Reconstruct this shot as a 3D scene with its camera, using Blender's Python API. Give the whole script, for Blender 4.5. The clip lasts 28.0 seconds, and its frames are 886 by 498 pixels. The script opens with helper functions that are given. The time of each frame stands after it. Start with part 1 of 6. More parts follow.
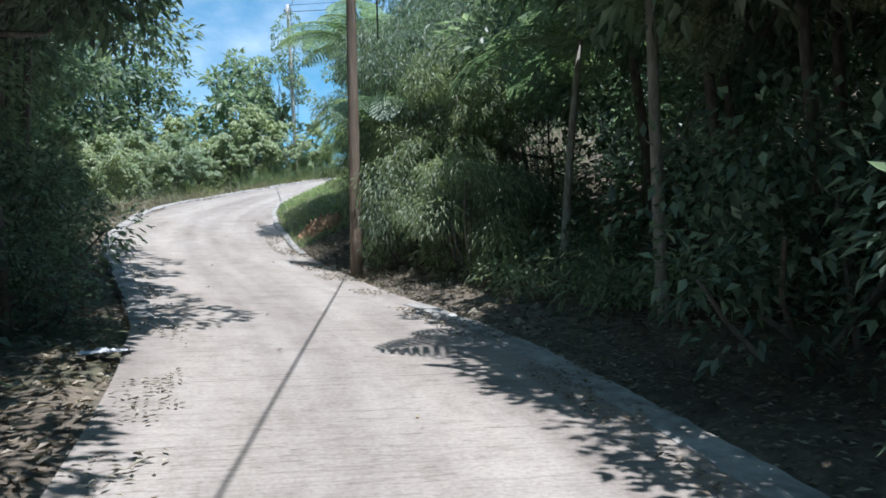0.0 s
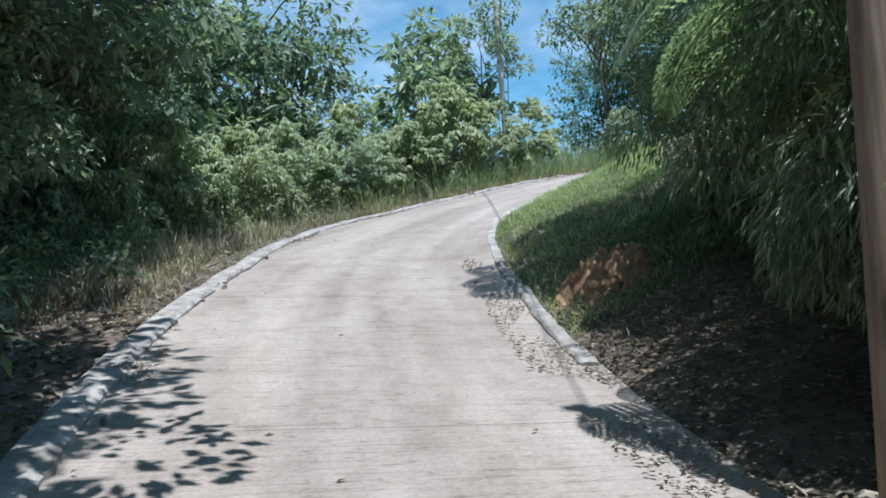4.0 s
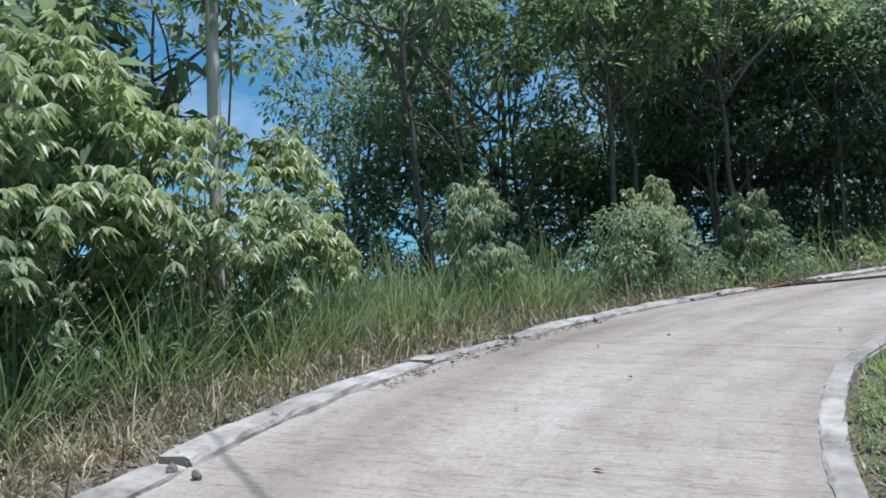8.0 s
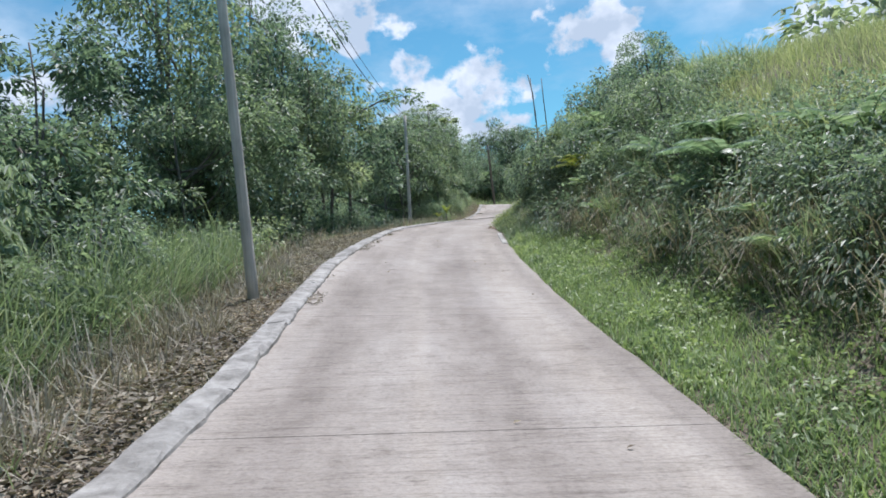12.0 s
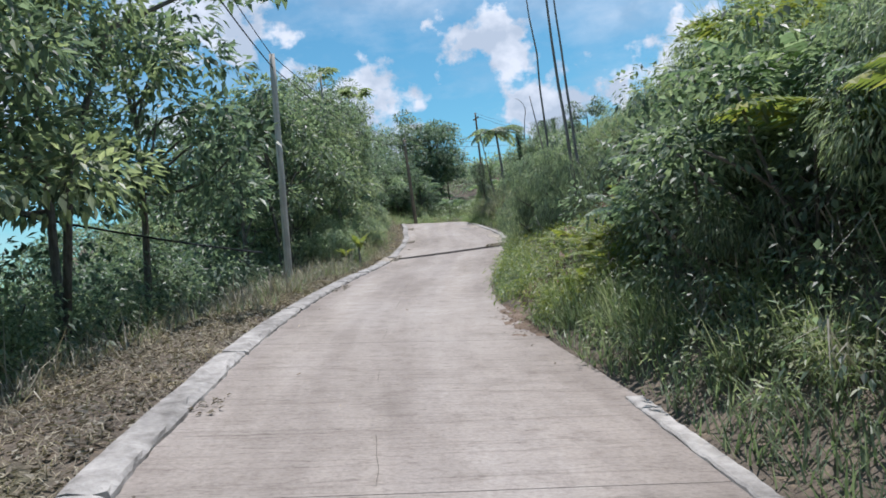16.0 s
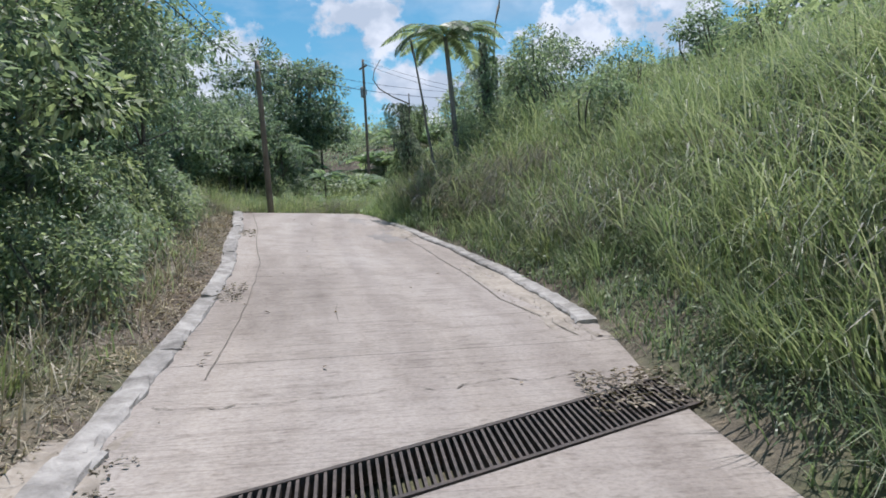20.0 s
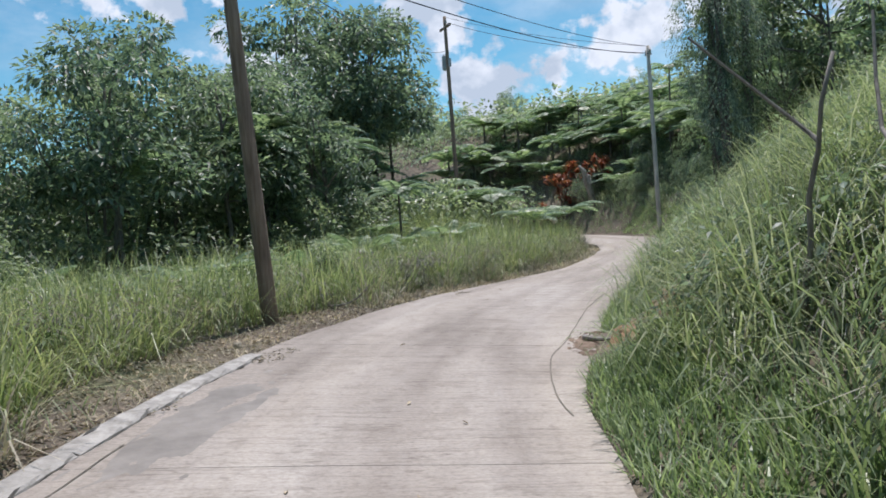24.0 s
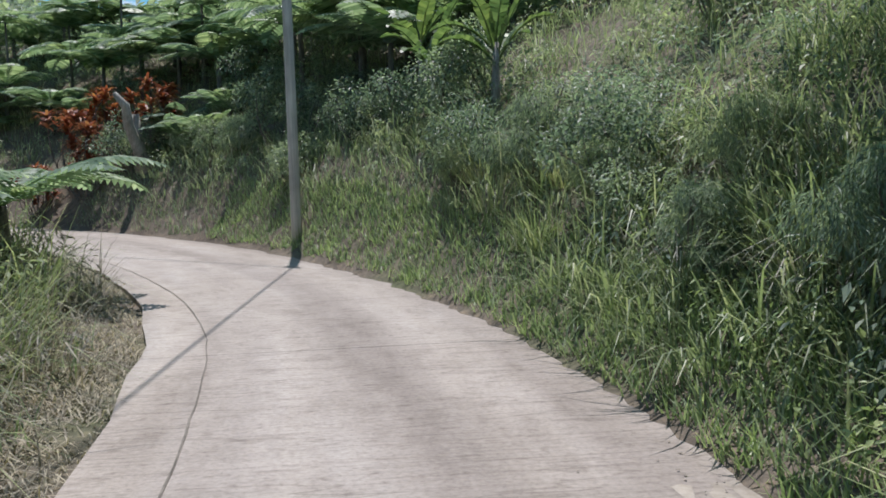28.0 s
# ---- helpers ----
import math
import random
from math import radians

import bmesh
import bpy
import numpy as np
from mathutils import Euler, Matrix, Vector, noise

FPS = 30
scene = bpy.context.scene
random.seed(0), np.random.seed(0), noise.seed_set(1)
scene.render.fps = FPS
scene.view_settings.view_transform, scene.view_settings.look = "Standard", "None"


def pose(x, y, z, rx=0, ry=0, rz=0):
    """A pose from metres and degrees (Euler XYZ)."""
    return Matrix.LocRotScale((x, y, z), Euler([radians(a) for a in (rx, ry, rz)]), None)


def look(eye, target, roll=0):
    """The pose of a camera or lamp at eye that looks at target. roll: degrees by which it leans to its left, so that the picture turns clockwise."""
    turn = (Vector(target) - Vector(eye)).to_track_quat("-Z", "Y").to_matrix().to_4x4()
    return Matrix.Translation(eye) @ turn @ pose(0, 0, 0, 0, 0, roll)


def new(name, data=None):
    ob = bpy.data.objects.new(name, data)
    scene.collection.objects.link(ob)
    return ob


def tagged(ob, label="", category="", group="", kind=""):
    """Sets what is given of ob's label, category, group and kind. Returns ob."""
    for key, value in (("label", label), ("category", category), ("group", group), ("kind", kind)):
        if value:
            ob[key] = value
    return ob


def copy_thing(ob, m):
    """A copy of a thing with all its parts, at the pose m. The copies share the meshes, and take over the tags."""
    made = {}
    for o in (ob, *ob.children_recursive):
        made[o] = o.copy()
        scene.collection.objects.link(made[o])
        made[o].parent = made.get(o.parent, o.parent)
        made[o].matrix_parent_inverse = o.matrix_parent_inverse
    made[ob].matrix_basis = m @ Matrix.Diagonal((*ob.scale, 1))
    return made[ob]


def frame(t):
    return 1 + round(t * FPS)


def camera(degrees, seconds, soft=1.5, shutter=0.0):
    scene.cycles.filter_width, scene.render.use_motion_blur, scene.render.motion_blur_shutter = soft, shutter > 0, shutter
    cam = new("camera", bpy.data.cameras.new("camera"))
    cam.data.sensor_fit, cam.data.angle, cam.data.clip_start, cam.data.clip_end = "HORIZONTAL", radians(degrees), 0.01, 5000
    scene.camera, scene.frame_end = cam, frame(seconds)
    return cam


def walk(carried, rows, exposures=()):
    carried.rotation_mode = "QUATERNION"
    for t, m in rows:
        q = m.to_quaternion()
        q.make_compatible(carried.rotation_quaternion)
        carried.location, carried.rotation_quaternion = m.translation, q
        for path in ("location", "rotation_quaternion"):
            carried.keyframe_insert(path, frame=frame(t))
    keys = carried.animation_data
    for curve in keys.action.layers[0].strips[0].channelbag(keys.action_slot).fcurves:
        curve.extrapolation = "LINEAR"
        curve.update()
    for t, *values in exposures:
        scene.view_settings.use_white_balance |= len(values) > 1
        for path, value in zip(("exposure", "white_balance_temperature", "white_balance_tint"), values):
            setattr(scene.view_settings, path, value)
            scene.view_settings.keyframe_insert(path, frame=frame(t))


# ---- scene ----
cam = camera(58.9, 28.0, soft=1.7)
METRES, EYE, TILT, LEAN, TURN = 110.0, 1.45, 2.2, 3.5, 0.0
EXPO = 0.45
ROWS = [
    (0.0, 0.0, 0.0, 0.0, 0.0, 0.0, -0.0),
    (0.5, -0.0008, 0.0068, 0.0005, 0.29, 0.25, 0.65),
    (1.0, -0.002, 0.015, 0.0012, 0.85, 0.28, 0.48),
    (1.5, -0.0034, 0.0249, 0.002, 2.45, 0.1, 1.51),
    (2.0, -0.0058, 0.0363, 0.003, 4.79, 0.06, 1.65),
    (2.5, -0.0091, 0.0484, 0.0041, 7.33, 0.64, 1.27),
    (3.0, -0.0129, 0.0612, 0.0052, 9.75, 0.1, 1.5),
    (3.5, -0.0174, 0.0743, 0.0063, 11.83, -0.26, 1.53),
    (4.0, -0.0225, 0.0878, 0.0074, 13.9, 0.24, 1.38),
    (4.5, -0.0281, 0.1021, 0.0088, 15.54, 0.65, 2.11),
    (6.5, -0.0532, 0.167, 0.0168, 11.25, 5.31, 1.73),
    (7.0, -0.0574, 0.1846, 0.02, 4.94, 5.72, 0.38),
    (7.5, -0.0587, 0.2025, 0.0231, -4.51, 6.54, -0.03),
    (8.0, -0.0566, 0.2201, 0.0264, -15.78, 6.94, -0.09),
    (8.5, -0.0511, 0.237, 0.03, -27.79, 7.81, -0.23),
    (9.0, -0.0416, 0.252, 0.0339, -39.98, 7.7, 1.48),
    (9.5, -0.0293, 0.2646, 0.0376, -51.99, 8.57, 2.05),
    (10.0, -0.0145, 0.2749, 0.0411, -63.93, 6.59, 1.69),
    (10.5, 0.0019, 0.2821, 0.0446, -74.43, 7.09, 2.16),
    (11.0, 0.0193, 0.2866, 0.0477, -84.06, 5.26, 0.87),
    (11.5, 0.038, 0.2882, 0.0507, -92.75, 4.9, 1.64),
    (12.0, 0.0575, 0.2876, 0.0539, -98.43, 4.75, 2.88),
    (12.5, 0.0776, 0.2858, 0.057, -101.94, 4.16, 3.09),
    (13.0, 0.098, 0.2837, 0.0602, -102.93, 4.84, 2.3),
    (13.5, 0.119, 0.2812, 0.0636, -103.01, 4.96, 2.64),
    (15.5, 0.1985, 0.2696, 0.0779, -104.84, 5.54, 4.93),
    (16.0, 0.2216, 0.2657, 0.0821, -105.89, 4.89, 5.08),
    (16.5, 0.2444, 0.2615, 0.0858, -106.73, 4.08, 4.75),
    (17.0, 0.2668, 0.2568, 0.0892, -108.0, 3.28, 5.27),
    (17.5, 0.2889, 0.2518, 0.0924, -109.47, 3.39, 5.22),
    (18.0, 0.3104, 0.2464, 0.0956, -111.53, 3.51, 4.26),
    (18.5, 0.3314, 0.2399, 0.0984, -113.74, 2.16, 4.37),
    (19.0, 0.352, 0.233, 0.1013, -114.9, 3.18, 4.37),
    (19.5, 0.3721, 0.2259, 0.1042, -115.79, 3.15, 4.06),
    (20.0, 0.3922, 0.2189, 0.107, -116.14, 2.69, 2.55),
    (20.5, 0.412, 0.212, 0.11, -116.23, 4.7, 1.68),
    (21.0, 0.432, 0.2052, 0.1136, -115.35, 4.84, 0.64),
    (21.5, 0.4523, 0.1988, 0.1172, -113.61, 5.9, 1.02),
    (22.0, 0.4729, 0.1929, 0.1211, -111.51, 5.76, 1.95),
    (22.5, 0.493, 0.1877, 0.1249, -109.82, 5.73, 4.1),
    (24.5, 0.5646, 0.1641, 0.1382, -113.24, 0.34, 2.8),
    (25.0, 0.5842, 0.1569, 0.1398, -117.3, -0.98, 2.93),
    (25.5, 0.6034, 0.1482, 0.1413, -121.77, -0.01, 3.64),
    (26.0, 0.6222, 0.1375, 0.143, -127.78, 0.12, 3.32),
    (26.5, 0.6397, 0.1246, 0.1448, -134.06, 0.55, 3.42),
    (27.0, 0.6567, 0.1095, 0.1465, -139.0, -0.56, 3.16),
    (27.5, 0.6727, 0.0935, 0.148, -141.69, -0.67, 3.37),
    (28.0, 0.6886, 0.0775, 0.1497, -142.17, -1.13, 2.99),
]
walk(cam, [(t, pose(0, 0, EYE, TILT, LEAN, TURN) @ pose(METRES * x, METRES * y, METRES * z, 90 + pitch, roll, yaw)) for t, x, y, z, yaw, pitch, roll in ROWS],
     exposures=[(0.0, EXPO + 0.61, 5550, 12), (3.5, EXPO + 0.51, 5550, 12), (6.5, EXPO + 0.23, 5600, 13), (10.0, EXPO + 0.28, 5800, 16), (12.5, EXPO + 0.22, 5850, 16), (16.0, EXPO + 0.13, 5950, 17), (22.5, EXPO + 0.13, 6000, 18), (25.0, EXPO + 0.18, 6100, 18), (28.0, EXPO + 0.18, 6000, 17)])

# ---- sky, sun ----
SUN_AZ, SUN_EL = radians(-44), radians(74)      # azimuth from +x, counter-clockwise
world = bpy.data.worlds.new("world")
scene.world = world
world.use_nodes = True
wn, wl = world.node_tree.nodes, world.node_tree.links
wn.clear()
w_out = wn.new("ShaderNodeOutputWorld")
w_bg = wn.new("ShaderNodeBackground")
w_bg.inputs[1].default_value = 0.2
w_sky = wn.new("ShaderNodeTexSky")
w_sky.sky_type = 'NISHITA'
w_sky.sun_disc = False
w_sky.sun_elevation = SUN_EL
w_sky.sun_rotation = radians(90) - SUN_AZ
w_sky.air_density, w_sky.dust_density, w_sky.ozone_density = 1.0, 0.2, 1.2
w_co = wn.new("ShaderNodeTexCoord")


def w_math(op, a, b, clamp=False):
    m = wn.new("ShaderNodeMath")
    m.operation, m.use_clamp = op, clamp
    for sock, v in zip(m.inputs, (a, b)):
        if isinstance(v, (int, float)):
            sock.default_value = v
        else:
            wl.new(v, sock)
    return m.outputs[0]


def w_noise(scale, detail, rough, stretch, shift):
    mp, t = wn.new("ShaderNodeMapping"), wn.new("ShaderNodeTexNoise")
    mp.inputs["Scale"].default_value, mp.inputs["Location"].default_value = stretch, shift
    t.inputs["Scale"].default_value, t.inputs["Detail"].default_value, t.inputs["Roughness"].default_value = scale, detail, rough
    wl.new(w_co.outputs["Generated"], mp.inputs[0])
    wl.new(mp.outputs[0], t.inputs["Vector"])
    return t.outputs[0]


# fair-weather cumulus: bearing and height in degrees, size in radians
CUMULUS = [(14.6, 13.2, 0.075), (20.6, 12.0, 0.075), (-9.8, 11.8, 0.105), (-13.0, 9.0, 0.06), (-20.6, 15.6, 0.075), (-23.0, 13.6, 0.05), (-1.4, 17.6, 0.105), (1.5, 11.2, 0.045), (-26.0, 9.4, 0.10),
           (-36.0, 12.5, 0.09), (-43.5, 15.0, 0.14), (-54.0, 13.5, 0.15), (34.0, 15.0, 0.09), (52.0, 12.0, 0.08), (-80.0, 18.0, 0.16), (150.0, 22.0, 0.12), (-130.0, 20.0, 0.2), (200.0, 15.0, 0.2)]
w_flat = wn.new("ShaderNodeVectorMath")
w_flat.operation = 'MULTIPLY'
w_flat.inputs[1].default_value = (1, 1, 1.5)
wl.new(w_co.outputs["Generated"], w_flat.inputs[0])
w_puff = None
for az, el, size in CUMULUS:
    az, el = radians(az), radians(el)
    far = wn.new("ShaderNodeVectorMath")
    far.operation = 'DISTANCE'
    far.inputs[1].default_value = (math.cos(az) * math.cos(el), math.sin(az) * math.cos(el), 1.5 * math.sin(el))
    wl.new(w_flat.outputs[0], far.inputs[0])
    one = w_math('SUBTRACT', 1.0, w_math('DIVIDE', far.outputs["Value"], size))
    w_puff = one if w_puff is None else w_math('MAXIMUM', w_puff, one)
w_puff = w_math('MAXIMUM', w_puff, -0.6)
w_bil = w_noise(19.0, 8.0, 0.58, (1, 1, 1.25), (0.3, 0.1, 0.2))
w_shape = w_math('ADD', w_puff, w_math('MULTIPLY', w_math('SUBTRACT', w_bil, 0.5), 2.9))
w_rmp = wn.new("ShaderNodeValToRGB")
w_rmp.color_ramp.elements[0].position, w_rmp.color_ramp.elements[1].position = 0.20, 0.52
wl.new(w_shape, w_rmp.inputs[0])
w_veil = wn.new("ShaderNodeValToRGB")
w_veil.color_ramp.elements[0].position, w_veil.color_ramp.elements[1].position = 0.42, 0.70
w_veil.color_ramp.elements[1].color = (0.5, 0.5, 0.5, 1)
wl.new(w_noise(4.2, 7.0, 0.6, (1.0, 1.0, 2.4), (0.35, 0.2, 0.1)), w_veil.inputs[0])
w_cover = w_math('MAXIMUM', w_rmp.outputs[0], w_veil.outputs[0])
w_lit = wn.new("ShaderNodeValToRGB")
w_lit.color_ramp.elements[0].position, w_lit.color_ramp.elements[1].position = 0.40, 0.58
w_lit.color_ramp.elements[0].color, w_lit.color_ramp.elements[1].color = (1.75, 2.05, 2.3, 1), (2.75, 2.95, 3.05, 1)
wl.new(w_noise(15.0, 5.0, 0.55, (1, 1, 1.25), (0.3, 0.1, 0.235)), w_lit.inputs[0])
w_tint = wn.new("ShaderNodeMixRGB")
w_tint.blend_type = 'MULTIPLY'
w_tint.inputs[0].default_value = 1.0
w_tint.inputs[2].default_value = (0.215, 0.385, 0.37, 1)      # clear humid tropical blue
w_mix = wn.new("ShaderNodeMixRGB")
wl.new(w_cover, w_mix.inputs[0])
wl.new(w_sky.outputs[0], w_tint.inputs[1])
wl.new(w_tint.outputs[0], w_mix.inputs[1])
wl.new(w_lit.outputs[0], w_mix.inputs[2])
wl.new(w_mix.outputs[0], w_bg.inputs[0])
wl.new(w_bg.outputs[0], w_out.inputs[0])

sun = new("sun", bpy.data.lights.new("sun", 'SUN'))
sun.data.energy, sun.data.angle, sun.data.color = 3.4, radians(0.55), (1.0, 0.94, 0.85)
to_sun = Vector((math.cos(SUN_AZ) * math.cos(SUN_EL), math.sin(SUN_AZ) * math.cos(SUN_EL), math.sin(SUN_EL)))
sun.matrix_world = look((0, 0, 60), Vector((0, 0, 60)) - to_sun)


# ---- materials ----
def mat_base(name, rough=0.8):
    m = bpy.data.materials.new(name)
    m.use_nodes = True
    n, l = m.node_tree.nodes, m.node_tree.links
    b = n["Principled BSDF"]
    b.inputs["Roughness"].default_value = rough
    b.inputs["Specular IOR Level"].default_value = 0.3
    return m, n, l, b


def ramp(n, stops):
    r = n.new("ShaderNodeValToRGB")
    e = r.color_ramp.elements
    while len(e) < len(stops):
        e.new(0.5)
    for el, (p, c) in zip(e, stops):
        el.position, el.color = p, (*c, 1)
    return r


def noise_tex(n, l, scale, detail=5, rough=0.6, coord="Object", stretch=None, out=0):
    co = n.new("ShaderNodeTexCoord")
    t = n.new("ShaderNodeTexNoise")
    t.inputs["Scale"].default_value, t.inputs["Detail"].default_value, t.inputs["Roughness"].default_value = scale, detail, rough
    if stretch:
        mp = n.new("ShaderNodeMapping")
        mp.inputs["Scale"].default_value = stretch
        l.new(co.outputs[coord], mp.inputs[0])
        l.new(mp.outputs[0], t.inputs["Vector"])
    else:
        l.new(co.outputs[coord], t.inputs["Vector"])
    return t


def mixc(n, l, a, b, fac, mode='MIX'):
    m = n.new("ShaderNodeMixRGB")
    m.blend_type = mode
    for sock, v in ((m.inputs[0], fac), (m.inputs[1], a), (m.inputs[2], b)):
        if isinstance(v, (int, float)):
            sock.default_value = v
        elif isinstance(v, tuple):
            sock.default_value = (*v, 1)
        else:
            l.new(v, sock)
    return m.outputs[0]


def bump(n, l, height, b, strength=0.3, dist=0.02):
    bp = n.new("ShaderNodeBump")
    bp.inputs["Strength"].default_value, bp.inputs["Distance"].default_value = strength, dist
    l.new(height, bp.inputs["Height"])
    l.new(bp.outputs[0], b.inputs["Normal"])


def m_leaf(name, dark, mid, light, trans=0.35, rough=0.43):
    """Leaves: colour varies leaf by leaf and plant by plant, and light comes through them."""
    m, n, l, b = mat_base(name, rough)
    b.inputs["Specular IOR Level"].default_value = 0.5
    geo = n.new("ShaderNodeNewGeometry")
    r = ramp(n, [(0.0, dark), (0.55, mid), (1.0, light)])
    l.new(geo.outputs["Random Per Island"], r.inputs[0])
    oi = n.new("ShaderNodeObjectInfo")
    r2 = ramp(n, [(0.0, (0.82, 0.87, 0.88)), (0.5, (1, 1, 1)), (1.0, (1.14, 1.08, 0.92))])
    l.new(oi.outputs["Random"], r2.inputs[0])
    c = mixc(n, l, r.outputs[0], r2.outputs[0], 1.0, 'MULTIPLY')
    big = noise_tex(n, l, 1.3, 3)
    r3 = ramp(n, [(0.3, (0.75, 0.78, 0.8)), (0.7, (1.15, 1.12, 1.0))])
    l.new(big.outputs[0], r3.inputs[0])
    c = mixc(n, l, c, r3.outputs[0], 1.0, 'MULTIPLY')
    l.new(c, b.inputs["Base Color"])
    tr = n.new("ShaderNodeBsdfTranslucent")
    ct = mixc(n, l, c, (1.35, 1.45, 1.0), 1.0, 'MULTIPLY')
    l.new(ct, tr.inputs[0])
    mx = n.new("ShaderNodeMixShader")
    mx.inputs[0].default_value = trans
    l.new(b.outputs[0], mx.inputs[1])
    l.new(tr.outputs[0], mx.inputs[2])
    l.new(mx.outputs[0], n["Material Output"].inputs[0])
    return m


def m_concrete():
    m, n, l, b = mat_base("concrete", 0.85)
    groove = noise_tex(n, l, 1.0, 4, 0.65, "UV", (0.55, 26.0, 1))
    fine = noise_tex(n, l, 1.0, 6, 0.7, "UV", (28.0, 34.0, 1))
    blot = noise_tex(n, l, 1.0, 5, 0.6, "UV", (0.9, 0.22, 1))
    pit = noise_tex(n, l, 1.0, 2, 0.5, "UV", (7.0, 16.0, 1))
    r1 = ramp(n, [(0.28, (0.235, 0.205, 0.178)), (0.48, (0.33, 0.293, 0.258)), (0.72, (0.405, 0.37, 0.335))])
    l.new(blot.outputs[0], r1.inputs[0])
    r2 = ramp(n, [(0.30, (0.66, 0.645, 0.625)), (0.46, (1.0, 1.0, 1.0)), (0.7, (1.08, 1.07, 1.06))])
    l.new(groove.outputs[0], r2.inputs[0])
    c = mixc(n, l, r1.outputs[0], r2.outputs[0], 0.6, 'MULTIPLY')
    r3 = ramp(n, [(0.26, (0.5, 0.48, 0.46)), (0.40, (1, 1, 1))])
    l.new(pit.outputs[0], r3.inputs[0])
    c = mixc(n, l, c, r3.outputs[0], 0.55, 'MULTIPLY')
    r4 = ramp(n, [(0.3, (0.74, 0.73, 0.72)), (0.5, (1.0, 1.0, 1.0)), (0.7, (1.16, 1.16, 1.16))])
    l.new(fine.outputs[0], r4.inputs[0])
    c = mixc(n, l, c, r4.outputs[0], 1.0, 'MULTIPLY')
    mott = noise_tex(n, l, 1.0, 5, 0.7, "UV", (3.2, 2.4, 1))
    r5 = ramp(n, [(0.32, (0.83, 0.82, 0.81)), (0.5, (1.0, 1.0, 1.0)), (0.7, (1.07, 1.07, 1.07))])
    l.new(mott.outputs[0], r5.inputs[0])
    c = mixc(n, l, c, r5.outputs[0], 1.0, 'MULTIPLY')
    track = noise_tex(n, l, 1.0, 3, 0.5, "UV", (1.5, 0.03, 1))
    r6 = ramp(n, [(0.36, (0.84, 0.83, 0.83)), (0.52, (1.0, 1.0, 1.0)), (0.66, (1.08, 1.075, 1.06))])
    l.new(track.outputs[0], r6.inputs[0])
    c = mixc(n, l, c, r6.outputs[0], 1.0, 'MULTIPLY')
    drag = noise_tex(n, l, 1.0, 3, 0.6, "UV", (0.4, 3.2, 1))
    r7 = ramp(n, [(0.485, (1, 1, 1)), (0.5, (0.6, 0.58, 0.56)), (0.512, (1, 1, 1))])
    l.new(drag.outputs[0], r7.inputs[0])
    c = mixc(n, l, c, r7.outputs[0], 0.55, 'MULTIPLY')
    l.new(c, b.inputs["Base Color"])
    h = mixc(n, l, groove.outputs[0], fine.outputs[0], 0.5)
    bump(n, l, h, b, 0.8, 0.014)
    return m


def m_ground():
    """Soil under the plants: leaf litter, dry straw, some moss and green."""
    m, n, l, b = mat_base("soil_and_litter", 0.95)
    a = noise_tex(n, l, 0.35, 4)
    f = noise_tex(n, l, 9.0, 6, 0.7)
    r1 = ramp(n, [(0.3, (0.105, 0.085, 0.066)), (0.5, (0.165, 0.138, 0.108)), (0.68, (0.105, 0.115, 0.062))])
    l.new(a.outputs[0], r1.inputs[0])
    r2 = ramp(n, [(0.3, (0.55, 0.55, 0.55)), (0.52, (1, 1, 1)), (0.72, (1.7, 1.6, 1.4))])
    l.new(f.outputs[0], r2.inputs[0])
    l.new(mixc(n, l, r1.outputs[0], r2.outputs[0], 1.0, 'MULTIPLY'), b.inputs["Base Color"])
    bump(n, l, f.outputs[0], b, 0.8, 0.05)
    return m


def m_simple(name, lo, hi, scale=12, rough=0.8, stretch=None, bmp=0.4, dist=0.01, coord="Object"):
    m, n, l, b = mat_base(name, rough)
    a = noise_tex(n, l, scale, 6, 0.65, coord, stretch)
    g = noise_tex(n, l, scale * 0.16, 3, 0.5, coord)
    r1 = ramp(n, [(0.3, lo), (0.7, hi)])
    l.new(a.outputs[0], r1.inputs[0])
    r2 = ramp(n, [(0.3, (0.75, 0.75, 0.75)), (0.7, (1.2, 1.2, 1.2))])
    l.new(g.outputs[0], r2.inputs[0])
    l.new(mixc(n, l, r1.outputs[0], r2.outputs[0], 1.0, 'MULTIPLY'), b.inputs["Base Color"])
    bump(n, l, a.outputs[0], b, bmp, dist)
    return m


M_CONC = m_concrete()
M_KERB = m_simple("kerb_concrete", (0.19, 0.178, 0.162), (0.47, 0.45, 0.42), 4.5, 0.95, None, 0.9, 0.04)
M_SOIL = m_ground()
M_MUD = m_simple("brown_mud", (0.12, 0.085, 0.06), (0.24, 0.18, 0.135), 9, 0.95, None, 0.9, 0.03)
# red earth of the slip, its colour darkened for the shade under the overhang
M_SCAR = m_simple("shaded_red_earth", (0.075, 0.038, 0.024), (0.19, 0.095, 0.06), 4, 0.95, None, 1.0, 0.12)
M_CLOD = m_simple("clay_clod", (0.24, 0.15, 0.09), (0.40, 0.27, 0.17), 1.2, 0.95, None, 0.3, 0.03)
M_RED = m_simple("red_clay", (0.20, 0.12, 0.07), (0.40, 0.265, 0.165), 5, 0.95, None, 0.9, 0.06)
M_DAMP = m_simple("damp_stain", (0.21, 0.19, 0.17), (0.29, 0.265, 0.24), 7, 0.7, None, 0.3, 0.01)
M_SAND = m_simple("washed_sand", (0.27, 0.235, 0.19), (0.40, 0.36, 0.31), 14, 0.95, None, 0.5, 0.02)
M_POLE = m_simple("weathered_pole_wood", (0.37, 0.342, 0.30), (0.61, 0.57, 0.51), 9, 0.85, (3, 3, 0.12), 0.5, 0.01)
